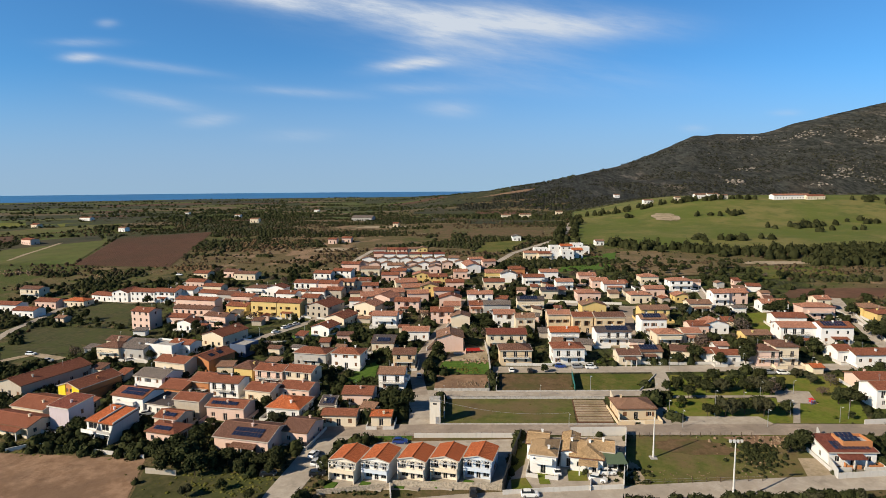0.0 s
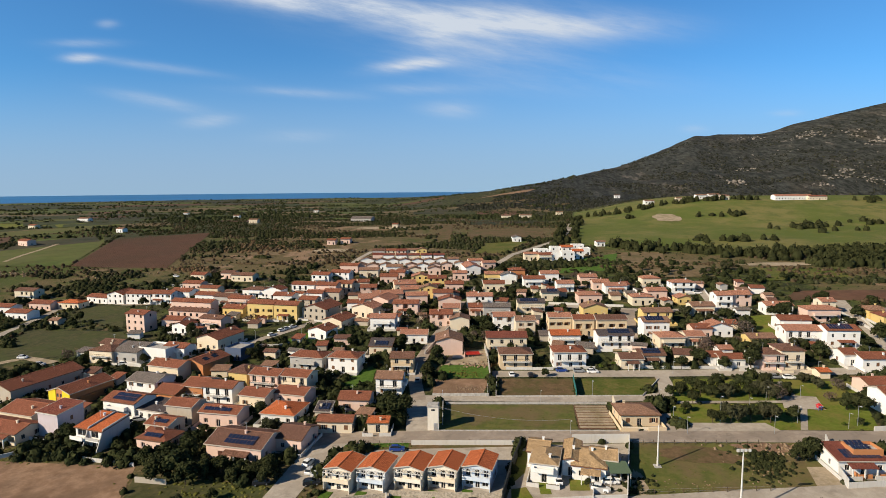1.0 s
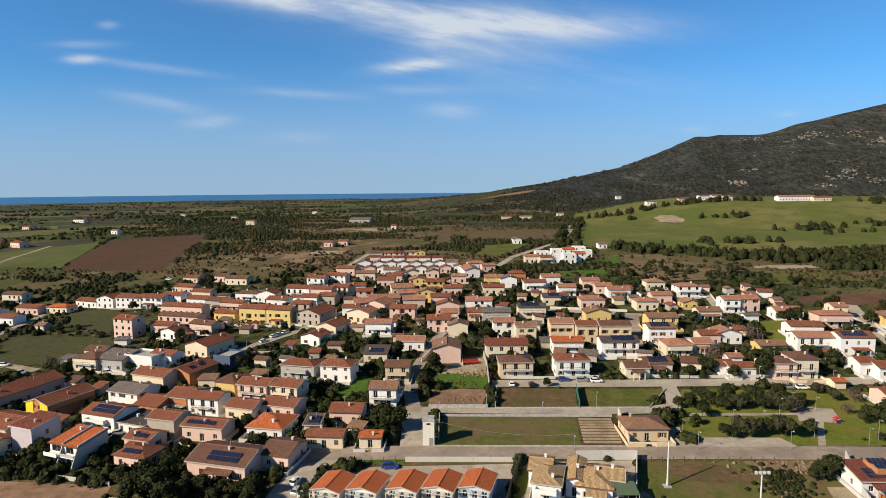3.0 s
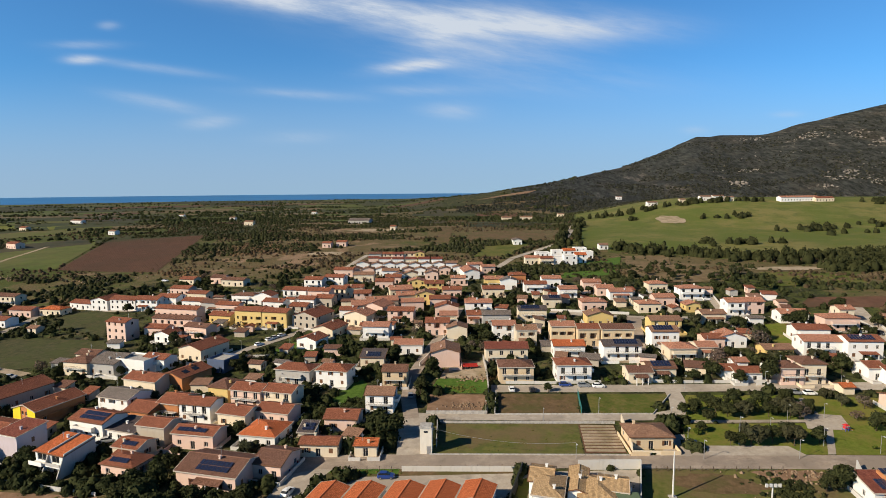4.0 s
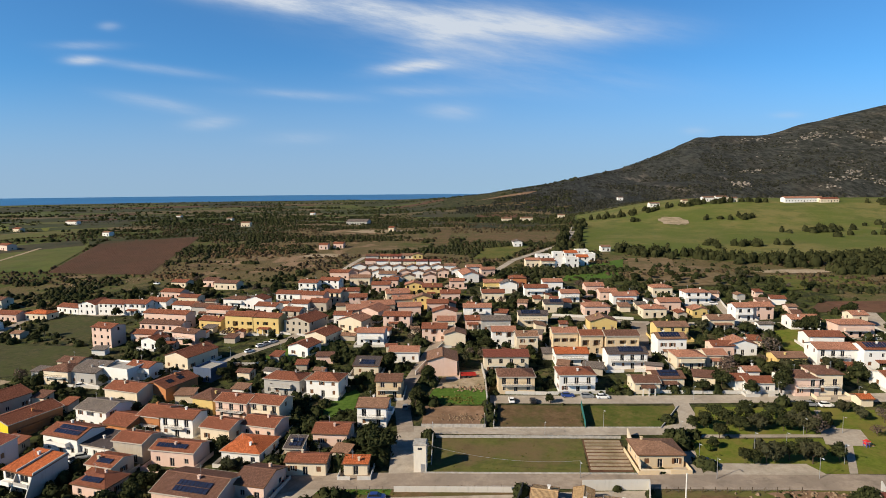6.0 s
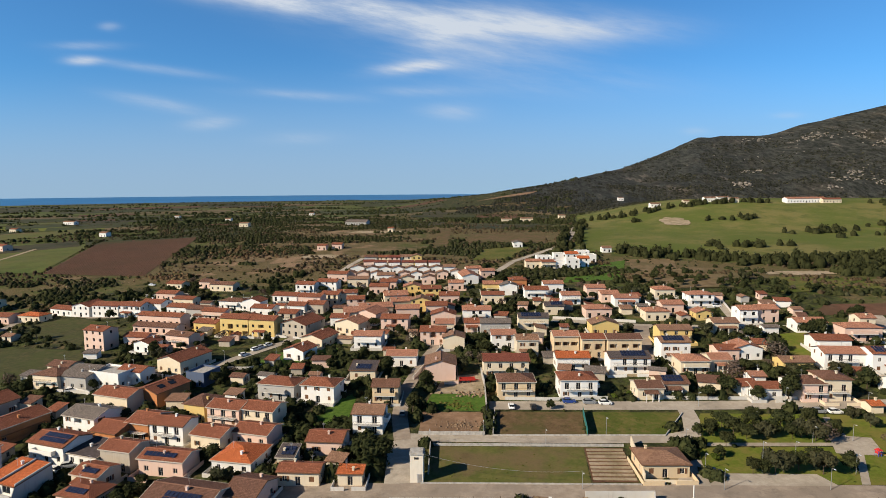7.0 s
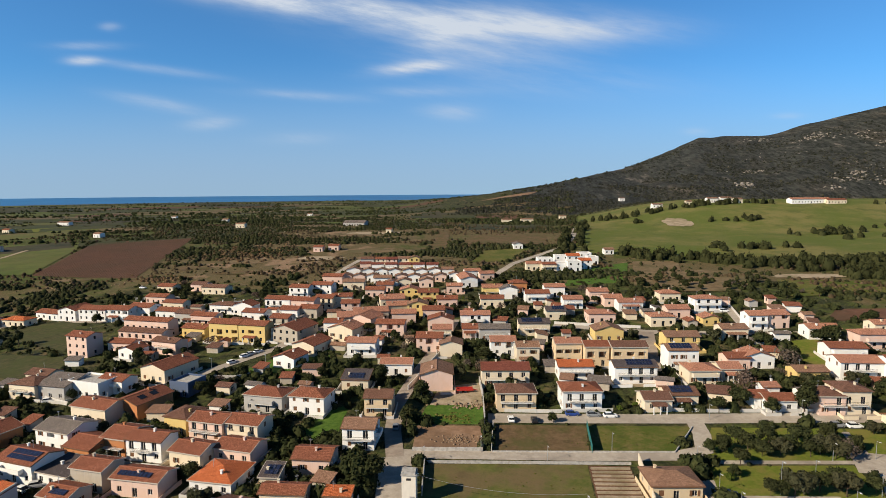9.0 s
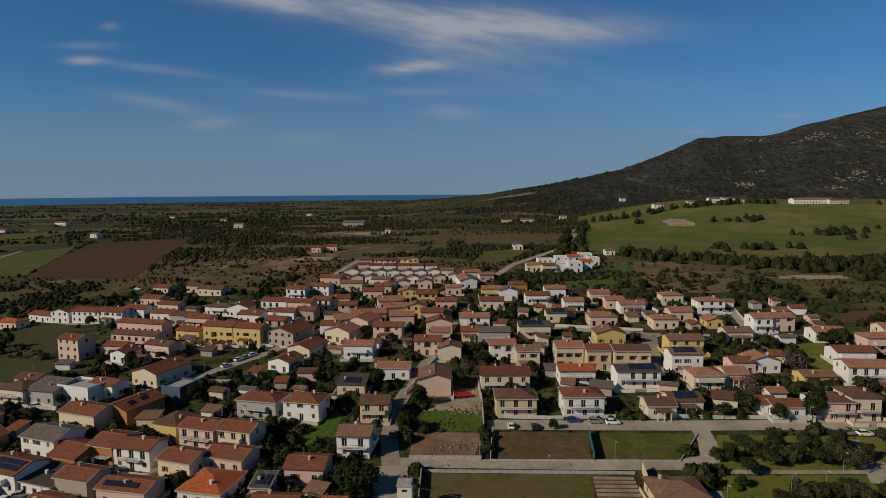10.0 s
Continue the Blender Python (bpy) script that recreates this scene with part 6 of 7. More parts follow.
for k, (cx, cy, rx, ry) in enumerate(((-205, 455, 22, 9), (-178, 520, 26, 12), (-150, 470, 20, 8), (-120, 500, 24, 9), (-232, 432, 16, 8), (-165, 560, 40, 10), (-105, 560, 22, 12), (-190, 415, 18, 6),
                                      (-140, 620, 40, 12), (-60, 470, 14, 10), (115, 385, 16, 8), (160, 392, 22, 7), (190, 365, 20, 6), (85, 420, 10, 10), (-270, 640, 40, 12), (-300, 395, 16, 5))):
    round_patch("clearing", cx, cy, rx, ry, (FAR_TAN, BROWN_WEEDS, GRAVEL)[k % 3 if k % 5 else 0], 0.2 + 0.01 * k, "tan dry clearing in the scrub", "clearing")


# vine rows across the ploughed field
for k in range(40):
    s = (k + 0.5) / 40
    a, b, c, d = (-335.5, 408.1), (-255.0, 402.1), (-319.0, 582.7), (-395.6, 546.9)
    boundary_wall([(a[0] + (b[0] - a[0]) * s, a[1] + (b[1] - a[1]) * s), (d[0] + (c[0] - d[0]) * s, d[1] + (c[1] - d[1]) * s)], 0.46, VINE, "row of bare brown vines", 0.5, "vine_row")


YARD = surface("worn_yard_concrete", (0.17, 0.15, 0.125), (0.25, 0.22, 0.185), 0.8, 0.95, (0.12, 0.105, 0.08))


def yards():
    """Paved aprons and low walls round the nearer houses."""
    for i, (a, b, c, d, r, wall_mat) in enumerate(YARDS):
        if r < 0.42:
            patch("yard", [a, b, c, d], YARD if r < 0.28 else GRAVEL, 0.045 + (i % 7) * 0.006, "pale paved yard round a house", "yard")
            OPEN.pop()
        if r < 0.5:
            boundary_wall([d, a, (a[0] * 0.62 + b[0] * 0.38, a[1] * 0.62 + b[1] * 0.38)], 1.0, WHITE_WALL if r < 0.3 else wall_mat, "low rendered front garden wall", 0.2)
            boundary_wall([(a[0] * 0.4 + b[0] * 0.6, a[1] * 0.4 + b[1] * 0.6), b, c], 1.0, WHITE_WALL if r < 0.3 else wall_mat, "low rendered front garden wall", 0.2)


yards()
outbuildings()

# ---- trees and scrub ----
def foliage(name, dark, pale):
    def build(n, p):
        at = where(n)
        island = n.add("ShaderNodeNewGeometry").outputs["Random Per Island"]
        tone = n.add("ShaderNodeObjectInfo").outputs["Random"]
        c = n.mix(island, dark, pale)
        c = n.mix(n.math("MULTIPLY", n.step(n.noise(at, 0.25, 4), 0.4, 0.65), 0.5), c, [v * 0.55 for v in dark])
        c = n.mix(n.math("MULTIPLY", tone, 0.35), c, [dark[0] * 1.5, dark[1], dark[2]])
        n.link(c, p.inputs["Base Color"])
    return material(name, build, 0.9, 0, 0.05)


OAK = foliage("evergreen_leaves", (0.0187, 0.0255, 0.0102), (0.0527, 0.0578, 0.0221))
OLIVE = foliage("olive_leaves", (0.0289, 0.034, 0.017), (0.0723, 0.0723, 0.0382))
BRUSH = foliage("brown_brush", (0.0467, 0.0382, 0.0213), (0.111, 0.085, 0.051))
HEATH = foliage("mountain_heath", (0.014, 0.017, 0.012), (0.045, 0.046, 0.036))
BRIGHT = foliage("bright_leaves", (0.0425, 0.0723, 0.0102), (0.102, 0.128, 0.0255))
BARE_TWIGS = foliage("bare_twigs", (0.075, 0.058, 0.045), (0.15, 0.12, 0.095))
WEED_LEAF = foliage("weed_leaves", (0.07, 0.085, 0.017), (0.15, 0.145, 0.045))
BARK = plain("bark", (0.09, 0.065, 0.045), 0.95, 0, 0.1, 0.4, 4)


def leaf_cloud(rng, blobs, count, size):
    """Leaf sprays over lumpy bodies, with dark cores."""
    verts, faces = [], []
    weights = [b[3] * b[4] for b in blobs]
    for _ in range(count):
        cx, cy, cz, rx, rz = rng.choices(blobs, weights)[0]
        d = Vector((rng.gauss(0, 1), rng.gauss(0, 1), rng.gauss(0.25, 1))).normalized()
        r = rng.uniform(0.72, 1.08)
        p = Vector((cx + d.x * rx * r, cy + d.y * rx * r, cz + d.z * rz * r))
        nrm = (d + Vector((rng.uniform(-0.8, 0.8), rng.uniform(-0.8, 0.8), rng.uniform(-0.3, 0.9)))).normalized()
        t = nrm.orthogonal().normalized()
        t = Matrix.Rotation(rng.uniform(0, 6.3), 3, nrm) @ t
        b = nrm.cross(t)
        s = size * rng.uniform(0.6, 1.4)
        k = len(verts)
        verts += [tuple(p - t * s), tuple(p - b * s * 0.6 + nrm * s * 0.2), tuple(p + t * s), tuple(p + b * s * 0.6 - nrm * s * 0.2)]
        faces += [(k, k + 1, k + 2), (k, k + 2, k + 3)]
    for cx, cy, cz, rx, rz in blobs:
        k = len(verts)
        for i in range(4):
            for j in range(8):
                th, ph = math.pi * (i + 0.5) / 4, j * math.pi / 4 + i
                q = rng.uniform(0.62, 0.86)
                verts.append((cx + rx * q * math.sin(th) * math.cos(ph), cy + rx * q * math.sin(th) * math.sin(ph), cz + rz * q * math.cos(th)))
        for i in range(3):
            for j in range(8):
                faces.append((k + i * 8 + j, k + i * 8 + (j + 1) % 8, k + i * 8 + 8 + (j + 1) % 8, k + i * 8 + 8 + j))
        faces.append(tuple(k + 7 - j for j in range(8)))
        faces.append(tuple(k + 24 + j for j in range(8)))
    return verts, faces


def limb(p, q, r0, r1, n=6):
    p, q = Vector(p), Vector(q)
    a = (q - p).orthogonal().normalized()
    b = (q - p).normalized().cross(a)
    verts = [tuple(c + (a * math.cos(k * 6.2832 / n) + b * math.sin(k * 6.2832 / n)) * r) for c, r in ((p, r0), (q, r1)) for k in range(n)]
    return verts, [(k, (k + 1) % n, n + (k + 1) % n, n + k) for k in range(n)]


def tree(name, label, seed, height, spread, leaves, count, size, bare=False):
    """A tapered trunk with limbs, and a lumpy crown of leaf sprays."""
    rng = random.Random(seed)
    ob = new(name)
    tagged(ob, label, "tree", "village trees")
    verts, faces = limb((0, 0, -0.3), (rng.uniform(-0.2, 0.2), 0, height * 0.4), 0.05 * height * 0.5, 0.035 * height * 0.5)
    blobs = []
    for i in range(7):
        a = i * 0.9 + rng.uniform(-0.4, 0.4)
        r = spread * rng.uniform(0.25, 0.62) if i else 0.0
        z = height * rng.uniform(0.45, 0.78) if i else height * 0.72
        b = (r * math.cos(a), r * math.sin(a), z, spread * rng.uniform(0.36, 0.55), height * rng.uniform(0.17, 0.27))
        blobs.append(b)
        v, f = limb((0, 0, height * 0.3), b[:3], 0.06, 0.02, 5)
        k = len(verts)
        verts += v
        faces += [tuple(i + k for i in q) for q in f]
    part("trunk", verts, faces, BARK, ob)
    v, f = leaf_cloud(rng, blobs, count, size)
    if bare:
        v, f = v[:count * 4], f[:count * 2]
    part("crown", v, f, leaves, ob)
    return ob


KINDS = []
for i, (lab, hh, sp, lv) in enumerate((("dark evergreen oak with a dense rounded crown", 5.0, 2.7, OAK), ("dark evergreen tree with a broad uneven crown", 4.2, 2.9, OAK),
                                       ("grey-green olive tree with a loose crown", 4.0, 2.5, OLIVE), ("dark garden tree with a tall crown", 6.0, 2.3, OAK),
                                       ("bright green citrus tree in a garden", 3.4, 1.8, BRIGHT))):
    KINDS.append(tree("tree", lab, 40 + i, hh, sp, lv, 900, 0.26))
KINDS.append(tree("tree", "leafless grey-brown fig tree with fine twigs", 50, 4.4, 2.4, BARE_TWIGS, 420, 0.22, True))
USED = set()


def plant(kind, x, y, size=1.0, turn=0.0):
    m = pose(x, y, float(ground(x, y)), 0, 0, turn) @ Matrix.Diagonal((size, size, size, 1))
    if kind in USED:
        return copy_thing(KINDS[kind], m)
    USED.add(kind)
    KINDS[kind].matrix_world = m
    return KINDS[kind]


# park
for k, s, p in ((0, 1.0, (49.7, 189.0)), (1, 1.1, (54.4, 194.0)), (0, 1.1, (56.2, 190.4)), (1, 1.0, (58.5, 187.7)), (0, 1.2, (62.3, 193.5)), (0, 1.0, (65.9, 190.9)),
                (1, 1.2, (69.6, 194.9)), (1, 1.0, (69.8, 188.4)), (2, 1.3, (72.5, 189.5)), (0, 1.2, (77.0, 196.2)), (2, 1.2, (75.2, 187.8)), (5, 1.2, (77.2, 187.0)),
                (4, 0.6, (46.9, 175.3)), (0, 0.7, (48.3, 177.1)), (1, 0.9, (53.3, 169.2)), (0, 0.8, (55.8, 169.4)), (2, 1.2, (58.3, 169.6)), (2, 1.1, (60.4, 170.5)), (1, 1.1, (64.1, 171.6)),
                (0, 1.1, (68.2, 173.5)), (2, 1.2, (68.8, 170.3)), (1, 0.9, (75.6, 172.4)), (2, 0.8, (93.0, 197.0)), (5, 0.9, (98.3, 195.5)), (0, 1.2, (93.6, 181.1)),
                (1, 1.3, (95.9, 179.5)), (0, 1.0, (103.0, 188.6)), (4, 0.6, (87.3, 170.1)), (0, 0.5, (91.8, 170.5)), (2, 0.7, (90.9, 201.7)), (5, 0.7, (92.0, 187.0)), (0, 0.8, (46.9, 188.9)), (2, 0.9, (63.2, 188.9))):
    plant(k, p[0], p[1], s * 0.95, p[0] * 40)
# by the junction, in yards, by the road
for k, s, p in ((0, 1.6, (-36.1, 166.7)), (1, 1.5, (-33.2, 166.1)), (0, 1.2, (-39.3, 169.1)), (0, 1.45, (-84.9, 127.5)), (1, 1.6, (-81.3, 129.3)), (0, 1.25, (-77.0, 127.0)), (3, 1.1, (-89.7, 131.9)),
                (1, 1.35, (-86.6, 134.4)), (0, 1.05, (-74.4, 129.4)), (1, 1.0, (-71.1, 132.3)), (0, 0.9, (-66.0, 128.0)), (3, 0.9, (-58.6, 132.5)), (0, 1.0, (-58.3, 129.0)), (1, 1.0, (-61.0, 131.0)), (0, 1.2, (-82.6, 138.2)),
                (0, 1.0, (68.4, 150.0)), (1, 1.2, (70.6, 150.8)), (0, 0.9, (66.4, 149.3)), (3, 0.35, (15.7, 134.0)), (4, 0.8, (33.7, 215.0)), (4, 1.1, (35.7, 217.4)), (4, 0.9, (28.9, 212.0)),
                (0, 0.6, (-67.5, 121.4)), (1, 0.55, (-58.8, 118.1)), (2, 0.6, (-73.9, 118.0)), (2, 0.7, (61.9, 126.2)), (1, 0.7, (65.1, 126.5)), (0, 0.75, (68.8, 127.4)), (2, 0.7, (71.4, 128.2)),
                (0, 0.65, (9.5, 202.9)), (3, 1.2, (82.4, 216.9)), (0, 1.4, (87.9, 223.9)), (3, 1.3, (78.9, 212.4)), (1, 1.3, (63.0, 216.2)), (5, 1.3, (68.0, 226.8)), (0, 1.0, (70.4, 212.0)), (1, 1.0, (56.3, 212.5)),
                (5, 1.5, (88.4, 246.5)), (0, 1.6, (113.4, 270.4)), (1, 1.5, (110.0, 268.8)), (1, 1.4, (87.4, 265.8)), (0, 1.4, (106.0, 223.3)), (0, 1.4, (137.0, 244.4)), (1, 1.3, (137.3, 239.4)), (0, 1.2, (142.5, 269.9))):
    plant(k, p[0], p[1], s, p[0] * 40)


def garden_trees():
    rng = random.Random(11)
    made = 0
    for _ in range(6000):
        if made >= 290:
            break
        x, y = rng.uniform(-220, 165), rng.uniform(140, 380)
        if abs(x) > y * 0.86 or not open_spot(x, y, 1.3):
            continue
        if noise.noise(Vector((x * 0.03, y * 0.03, 2))) < -0.15:
            continue
        plant(rng.choices(range(6), (5, 5, 3, 3, 1, 2))[0], x, y, rng.uniform(0.55, 1.1), rng.uniform(0, 360))
        made += 1


garden_trees()


def scrub_lump(rng, leaves):
    """Points and triangles of one bush about a metre across."""
    verts, faces = [], []
    n = 7
    for ring, (rr, zz) in enumerate(((0.9, 0.0), (1.0, 0.45), (0.6, 0.85))):
        for k in range(n):
            a = k * 6.2832 / n + ring * 0.4
            q = rr * rng.uniform(0.7, 1.2)
            verts.append((q * math.cos(a), q * math.sin(a), zz * rng.uniform(0.8, 1.25)))
    verts.append((0, 0, 1.05))
    for ring in (0, 1):
        for k in range(n):
            a, b = ring * n + k, ring * n + (k + 1) % n
            faces += [(a, b, b + n), (a, b + n, a + n)]
    faces += [(2 * n + k, 2 * n + (k + 1) % n, 3 * n) for k in range(n)]
    for _ in range(leaves):
        d = Vector((rng.gauss(0, 1), rng.gauss(0, 1), abs(rng.gauss(0.3, 0.8)))).normalized()
        p = Vector((d.x * 1.05, d.y * 1.05, 0.1 + d.z * 1.0)) * rng.uniform(0.9, 1.12)
        t = d.orthogonal().normalized() * 0.24
        b = d.cross(t)
        j = Vector((rng.uniform(-0.2, 0.2), rng.uniform(-0.2, 0.2), rng.uniform(-0.2, 0.2)))
        k = len(verts)
        verts += [tuple(p - t + j), tuple(p + t), tuple(p + b * 1.2 - j)]
        faces.append((k, k + 1, k + 2))
    return np.array(verts), np.array(faces)


def thicket(name, label, mat, spots, seed, leaves=14, extra=None):
    """Many bushes in one body. spots: x, y, width, height."""
    rng = random.Random(seed)
    kinds = [scrub_lump(rng, leaves) for _ in range(8)]
    vs, fs, k = [], [], 0
    spots = np.array(spots)
    zs = ground(spots[:, 0], spots[:, 1])
    if extra:
        zs = zs + np.array([extra(x, y) for x, y in spots[:, :2]]) - 0.6
    for (x, y, w, h), z in zip(spots, zs):
        v, f = kinds[rng.randrange(8)]
        a = rng.uniform(0, 6.3)
        c, s = math.cos(a), math.sin(a)
        p = np.stack([(v[:, 0] * c - v[:, 1] * s) * w / 2 + x, (v[:, 0] * s + v[:, 1] * c) * w / 2 + y, v[:, 2] * h + z - 0.15], 1)
        vs.append(p)
        fs.append(f + k)
        k += len(v)
    vs, fs = np.concatenate(vs), np.concatenate(fs)
    me = bpy.data.meshes.new(name)
    me.vertices.add(len(vs))
    me.vertices.foreach_set("co", vs.astype(np.float32).ravel())
    me.loops.add(len(fs) * 3)
    me.loops.foreach_set("vertex_index", fs.astype(np.int32).ravel())
    me.polygons.add(len(fs))
    me.polygons.foreach_set("loop_start", np.arange(0, len(fs) * 3, 3, dtype=np.int32))
    me.update(calc_edges=True)
    me.materials.append(mat)
    return tagged(new(name, me), label, "scrub", kind="stuff")


def scatter(seed, count, r0, r1, a0, a1, keep, size):
    rng = random.Random(seed)
    spots = []
    tries = 0
    while len(spots) < count and tries < count * 12:
        tries += 1
        r = r0 * (r1 / r0) ** rng.random()
        a = radians(rng.uniform(a0, a1))
        x, y = r * math.sin(a), r * math.cos(a)
        if keep(x, y, rng):
            w = rng.uniform(*size)
            spots.append((x, y, w, w * rng.uniform(0.45, 0.8)))
    return spots


def clumpy(x, y, scale, level):
    return noise.fractal(Vector((x * scale, y * scale, 7.7)), 0.8, 2.0, 4) > level


def meadow(x, y):
    return bool(in_meadow(x, y))


thicket("garden_shrubs", "dark low garden shrubs and hedges between houses", OAK,
        scatter(3, 2600, 115, 480, -46, 40, lambda x, y, g: open_spot(x, y, 0.4) and clumpy(x, y, 0.04, -0.1), (0.8, 2.6)), 1, 26)
thicket("garden_thicket", "dark dense garden trees and tall hedges between houses", OAK,
        scatter(31, 1900, 125, 430, -46, 40, lambda x, y, g: open_spot(x, y, 1.4) and clumpy(x, y, 0.03, -0.06) and (x < 140), (2.0, 4.2)), 31, 60)
thicket("weeds", "tufts of dry weeds and low bushes", OLIVE,
        scatter(4, 1800, 110, 480, -46, 42, lambda x, y, g: open_spot(x, y, 0.3) and clumpy(x, y, 0.05, 0.0), (0.5, 1.3)), 2, 20)


def wild(x, y, g):
    if meadow(x, y) or not clumpy(x * 0.6, y * 1.5, 0.016, 0.3 if x > 60 and y < 560 else 0.06):
        return False
    if y < 380 + 0.25 * abs(x) and -230 < x < 145:
        return False
    if x < -200 and y < 470 and not (x < -255 and 338 < y < 380) and g.random() < 0.75:
        return False
    return not any(in_quad(x, y, q) for q in OPEN) and all(line_gap(x, y, l) > 5 for l, wd in STREETS)


def brushy(x, y, g):
    if meadow(x, y) or (y < 360 + 0.25 * abs(x) and -230 < x < 145) or not clumpy(x * 0.5 + 40, y * 1.4, 0.02, 0.0):
        return False
    return not any(in_quad(x, y, q) for q in OPEN) and all(line_gap(x, y, l) > 5 for l, wd in STREETS)


thicket("scrub", "dense dark evergreen scrub on the hillside", OAK, scatter(5, 7500, 270, 950, -47, 44, wild, (1.2, 3.8)), 3, 12)
thicket("scrub", "grey-green bushes scattered over rough land", OLIVE, scatter(6, 5000, 260, 1000, -47, 44, wild, (1.0, 3.0)), 4, 10)
thicket("scrub", "brown dry brush over rough land", BRUSH, scatter(8, 6500, 260, 900, -47, 44, brushy, (0.7, 3.0)), 14, 8)
thicket("hedgerows", "dark hedgerows between the fields of the plain", OAK, HEDGES, 5, 6)
thicket("scrub", "far dark tree belts across the plain", OAK,
        scatter(7, 2600, 700, 2200, -47, 5, lambda x, y, g: clumpy(x, y * 2.5, 0.006, 0.25), (3.0, 6.0)), 15, 4)


def slope(x, y, g):
    ahead = -x * math.sin(TURN) + y * math.cos(TURN)
    side = (x * math.cos(TURN) + y * math.sin(TURN)) / ahead
    return ahead > 960 and side > 0.02 and clumpy(x, y, 0.008, -0.12 if side > 0.16 else 0.02)


thicket("mountain_scrub", "dark evergreen scrub covering the mountain slope", HEATH, scatter(51, 9000, 980, 2000, -6, 48, slope, (2.6, 5.6)), 51, 0, relief)
thicket("mountain_scrub", "brown heath and bushes on the mountain slope", OLIVE, scatter(52, 1500, 980, 2000, 3, 48, slope, (2.0, 4.5)), 52, 0, relief)


ROCK = plain("granite_outcrop", (0.25, 0.22, 0.19), 0.95, 0, 0.1, 0.55, 0.15)


def crag(seed, x, y, n, rx, ry, size):
    """Boulders and slabs strewn round a point of the mountain."""
    rng = random.Random(seed)
    return [(x + rng.gauss(0, 0.5) * rx, y + rng.gauss(0, 0.5) * ry, w, w * rng.uniform(0.3, 0.6)) for w in (rng.uniform(*size) for _ in range(n))]


CRAGS = [(456, 1325, 34, 22, 26, (3, 8)), (775, 1754, 55, 50, 50, (3, 8)), (602, 1278, 18, 22, 18, (2, 6)), (652, 1330, 32, 34, 26, (2, 7)), (694, 1370, 26, 34, 26, (2, 7)), (705, 1306, 26, 34, 24, (2, 6)),
         (525, 1508, 26, 40, 36, (3, 7)), (849, 1675, 30, 36, 40, (3, 8)), (866, 1581, 28, 34, 40, (3, 8)), (700, 1930, 30, 50, 36, (3, 8)), (760, 1400, 26, 90, 80, (2, 5)), (640, 1640, 20, 120, 90, (2, 5))]
thicket("rock_outcrops", "pale granite boulders and slabs on the mountain", ROCK, [q for k, c in enumerate(CRAGS) for q in crag(70 + k, *c)], 61, 0, relief)


def dotted():
    """Lone trees on the pasture and the belt of trees at its foot."""
    rng = random.Random(9)
    out = []
    for cx, cy, n, rx, ry in ((193.7, 655.9, 3, 12, 8), (225.1, 656.4, 7, 22, 10), (119.6, 672.2, 3, 6, 4), (157.2, 504.3, 7, 30, 12), (179.8, 502.7, 8, 26, 12),
                              (259.7, 591.5, 16, 24, 12), (281.1, 597.4, 9, 24, 12), (293.1, 563.0, 5, 28, 14), (336.0, 612.7, 8, 18, 14), (398.1, 728.9, 24, 20, 24)):
        for _ in range(n):
            out.append((cx + rng.gauss(0, 0.5) * rx, cy + rng.gauss(0, 0.5) * ry, rng.uniform(4, 7), rng.uniform(3, 5)))
    for (x0, y0), (x1, y1), n, jit in (((75.0, 471.0), (161.6, 425.0), 75, 7), ((161.6, 425.0), (247.2, 432.1), 110, 9), ((183.6, 390.7), (227.3, 396.8), 110, 7), ((42.0, 488.4), (66.9, 708.9), 30, 4),
                                       ((68.9, 729.9), (279.9, 744.7), 50, 7), ((29.2, 465.0), (44.6, 622.8), 30, 4)):
        for _ in range(n):
            t = rng.random()
            out.append((x0 + (x1 - x0) * t + rng.gauss(0, jit * 0.6), y0 + (y1 - y0) * t + rng.gauss(0, jit), rng.uniform(4, 7), rng.uniform(3.5, 6.5)))
    return out


thicket("pasture_trees", "dark round evergreen trees dotting the pasture", OAK, dotted(), 6, 30)


# ---- cars, lamps, fences and small things ----
PAINT = {k: plain(k + "_car_paint", v, 0.3, 0.0, 0.5, 0.05) for k, v in
         {"white": (0.75, 0.75, 0.74), "black": (0.015, 0.015, 0.017), "blue": (0.02, 0.05, 0.22), "grey": (0.22, 0.23, 0.24), "red": (0.35, 0.02, 0.015), "silver": (0.45, 0.46, 0.47)}.items()}
TYRE = plain("tyre_rubber", (0.02, 0.02, 0.02), 0.8)
LAMP_GLASS = plain("lamp_glass", (0.6, 0.6, 0.58), 0.2)
CARS = {}


def loft(sections):
    """Skin through rings of points."""
    m = len(sections[0])
    verts = [p for s in sections for p in s]
    faces = []
    for i in range(len(sections) - 1):
        for k in range(m):
            faces.append((i * m + k, i * m + (k + 1) % m, (i + 1) * m + (k + 1) % m, (i + 1) * m + k))
    faces += [tuple(range(m - 1, -1, -1)), tuple((len(sections) - 1) * m + k for k in range(m))]
    return verts, faces


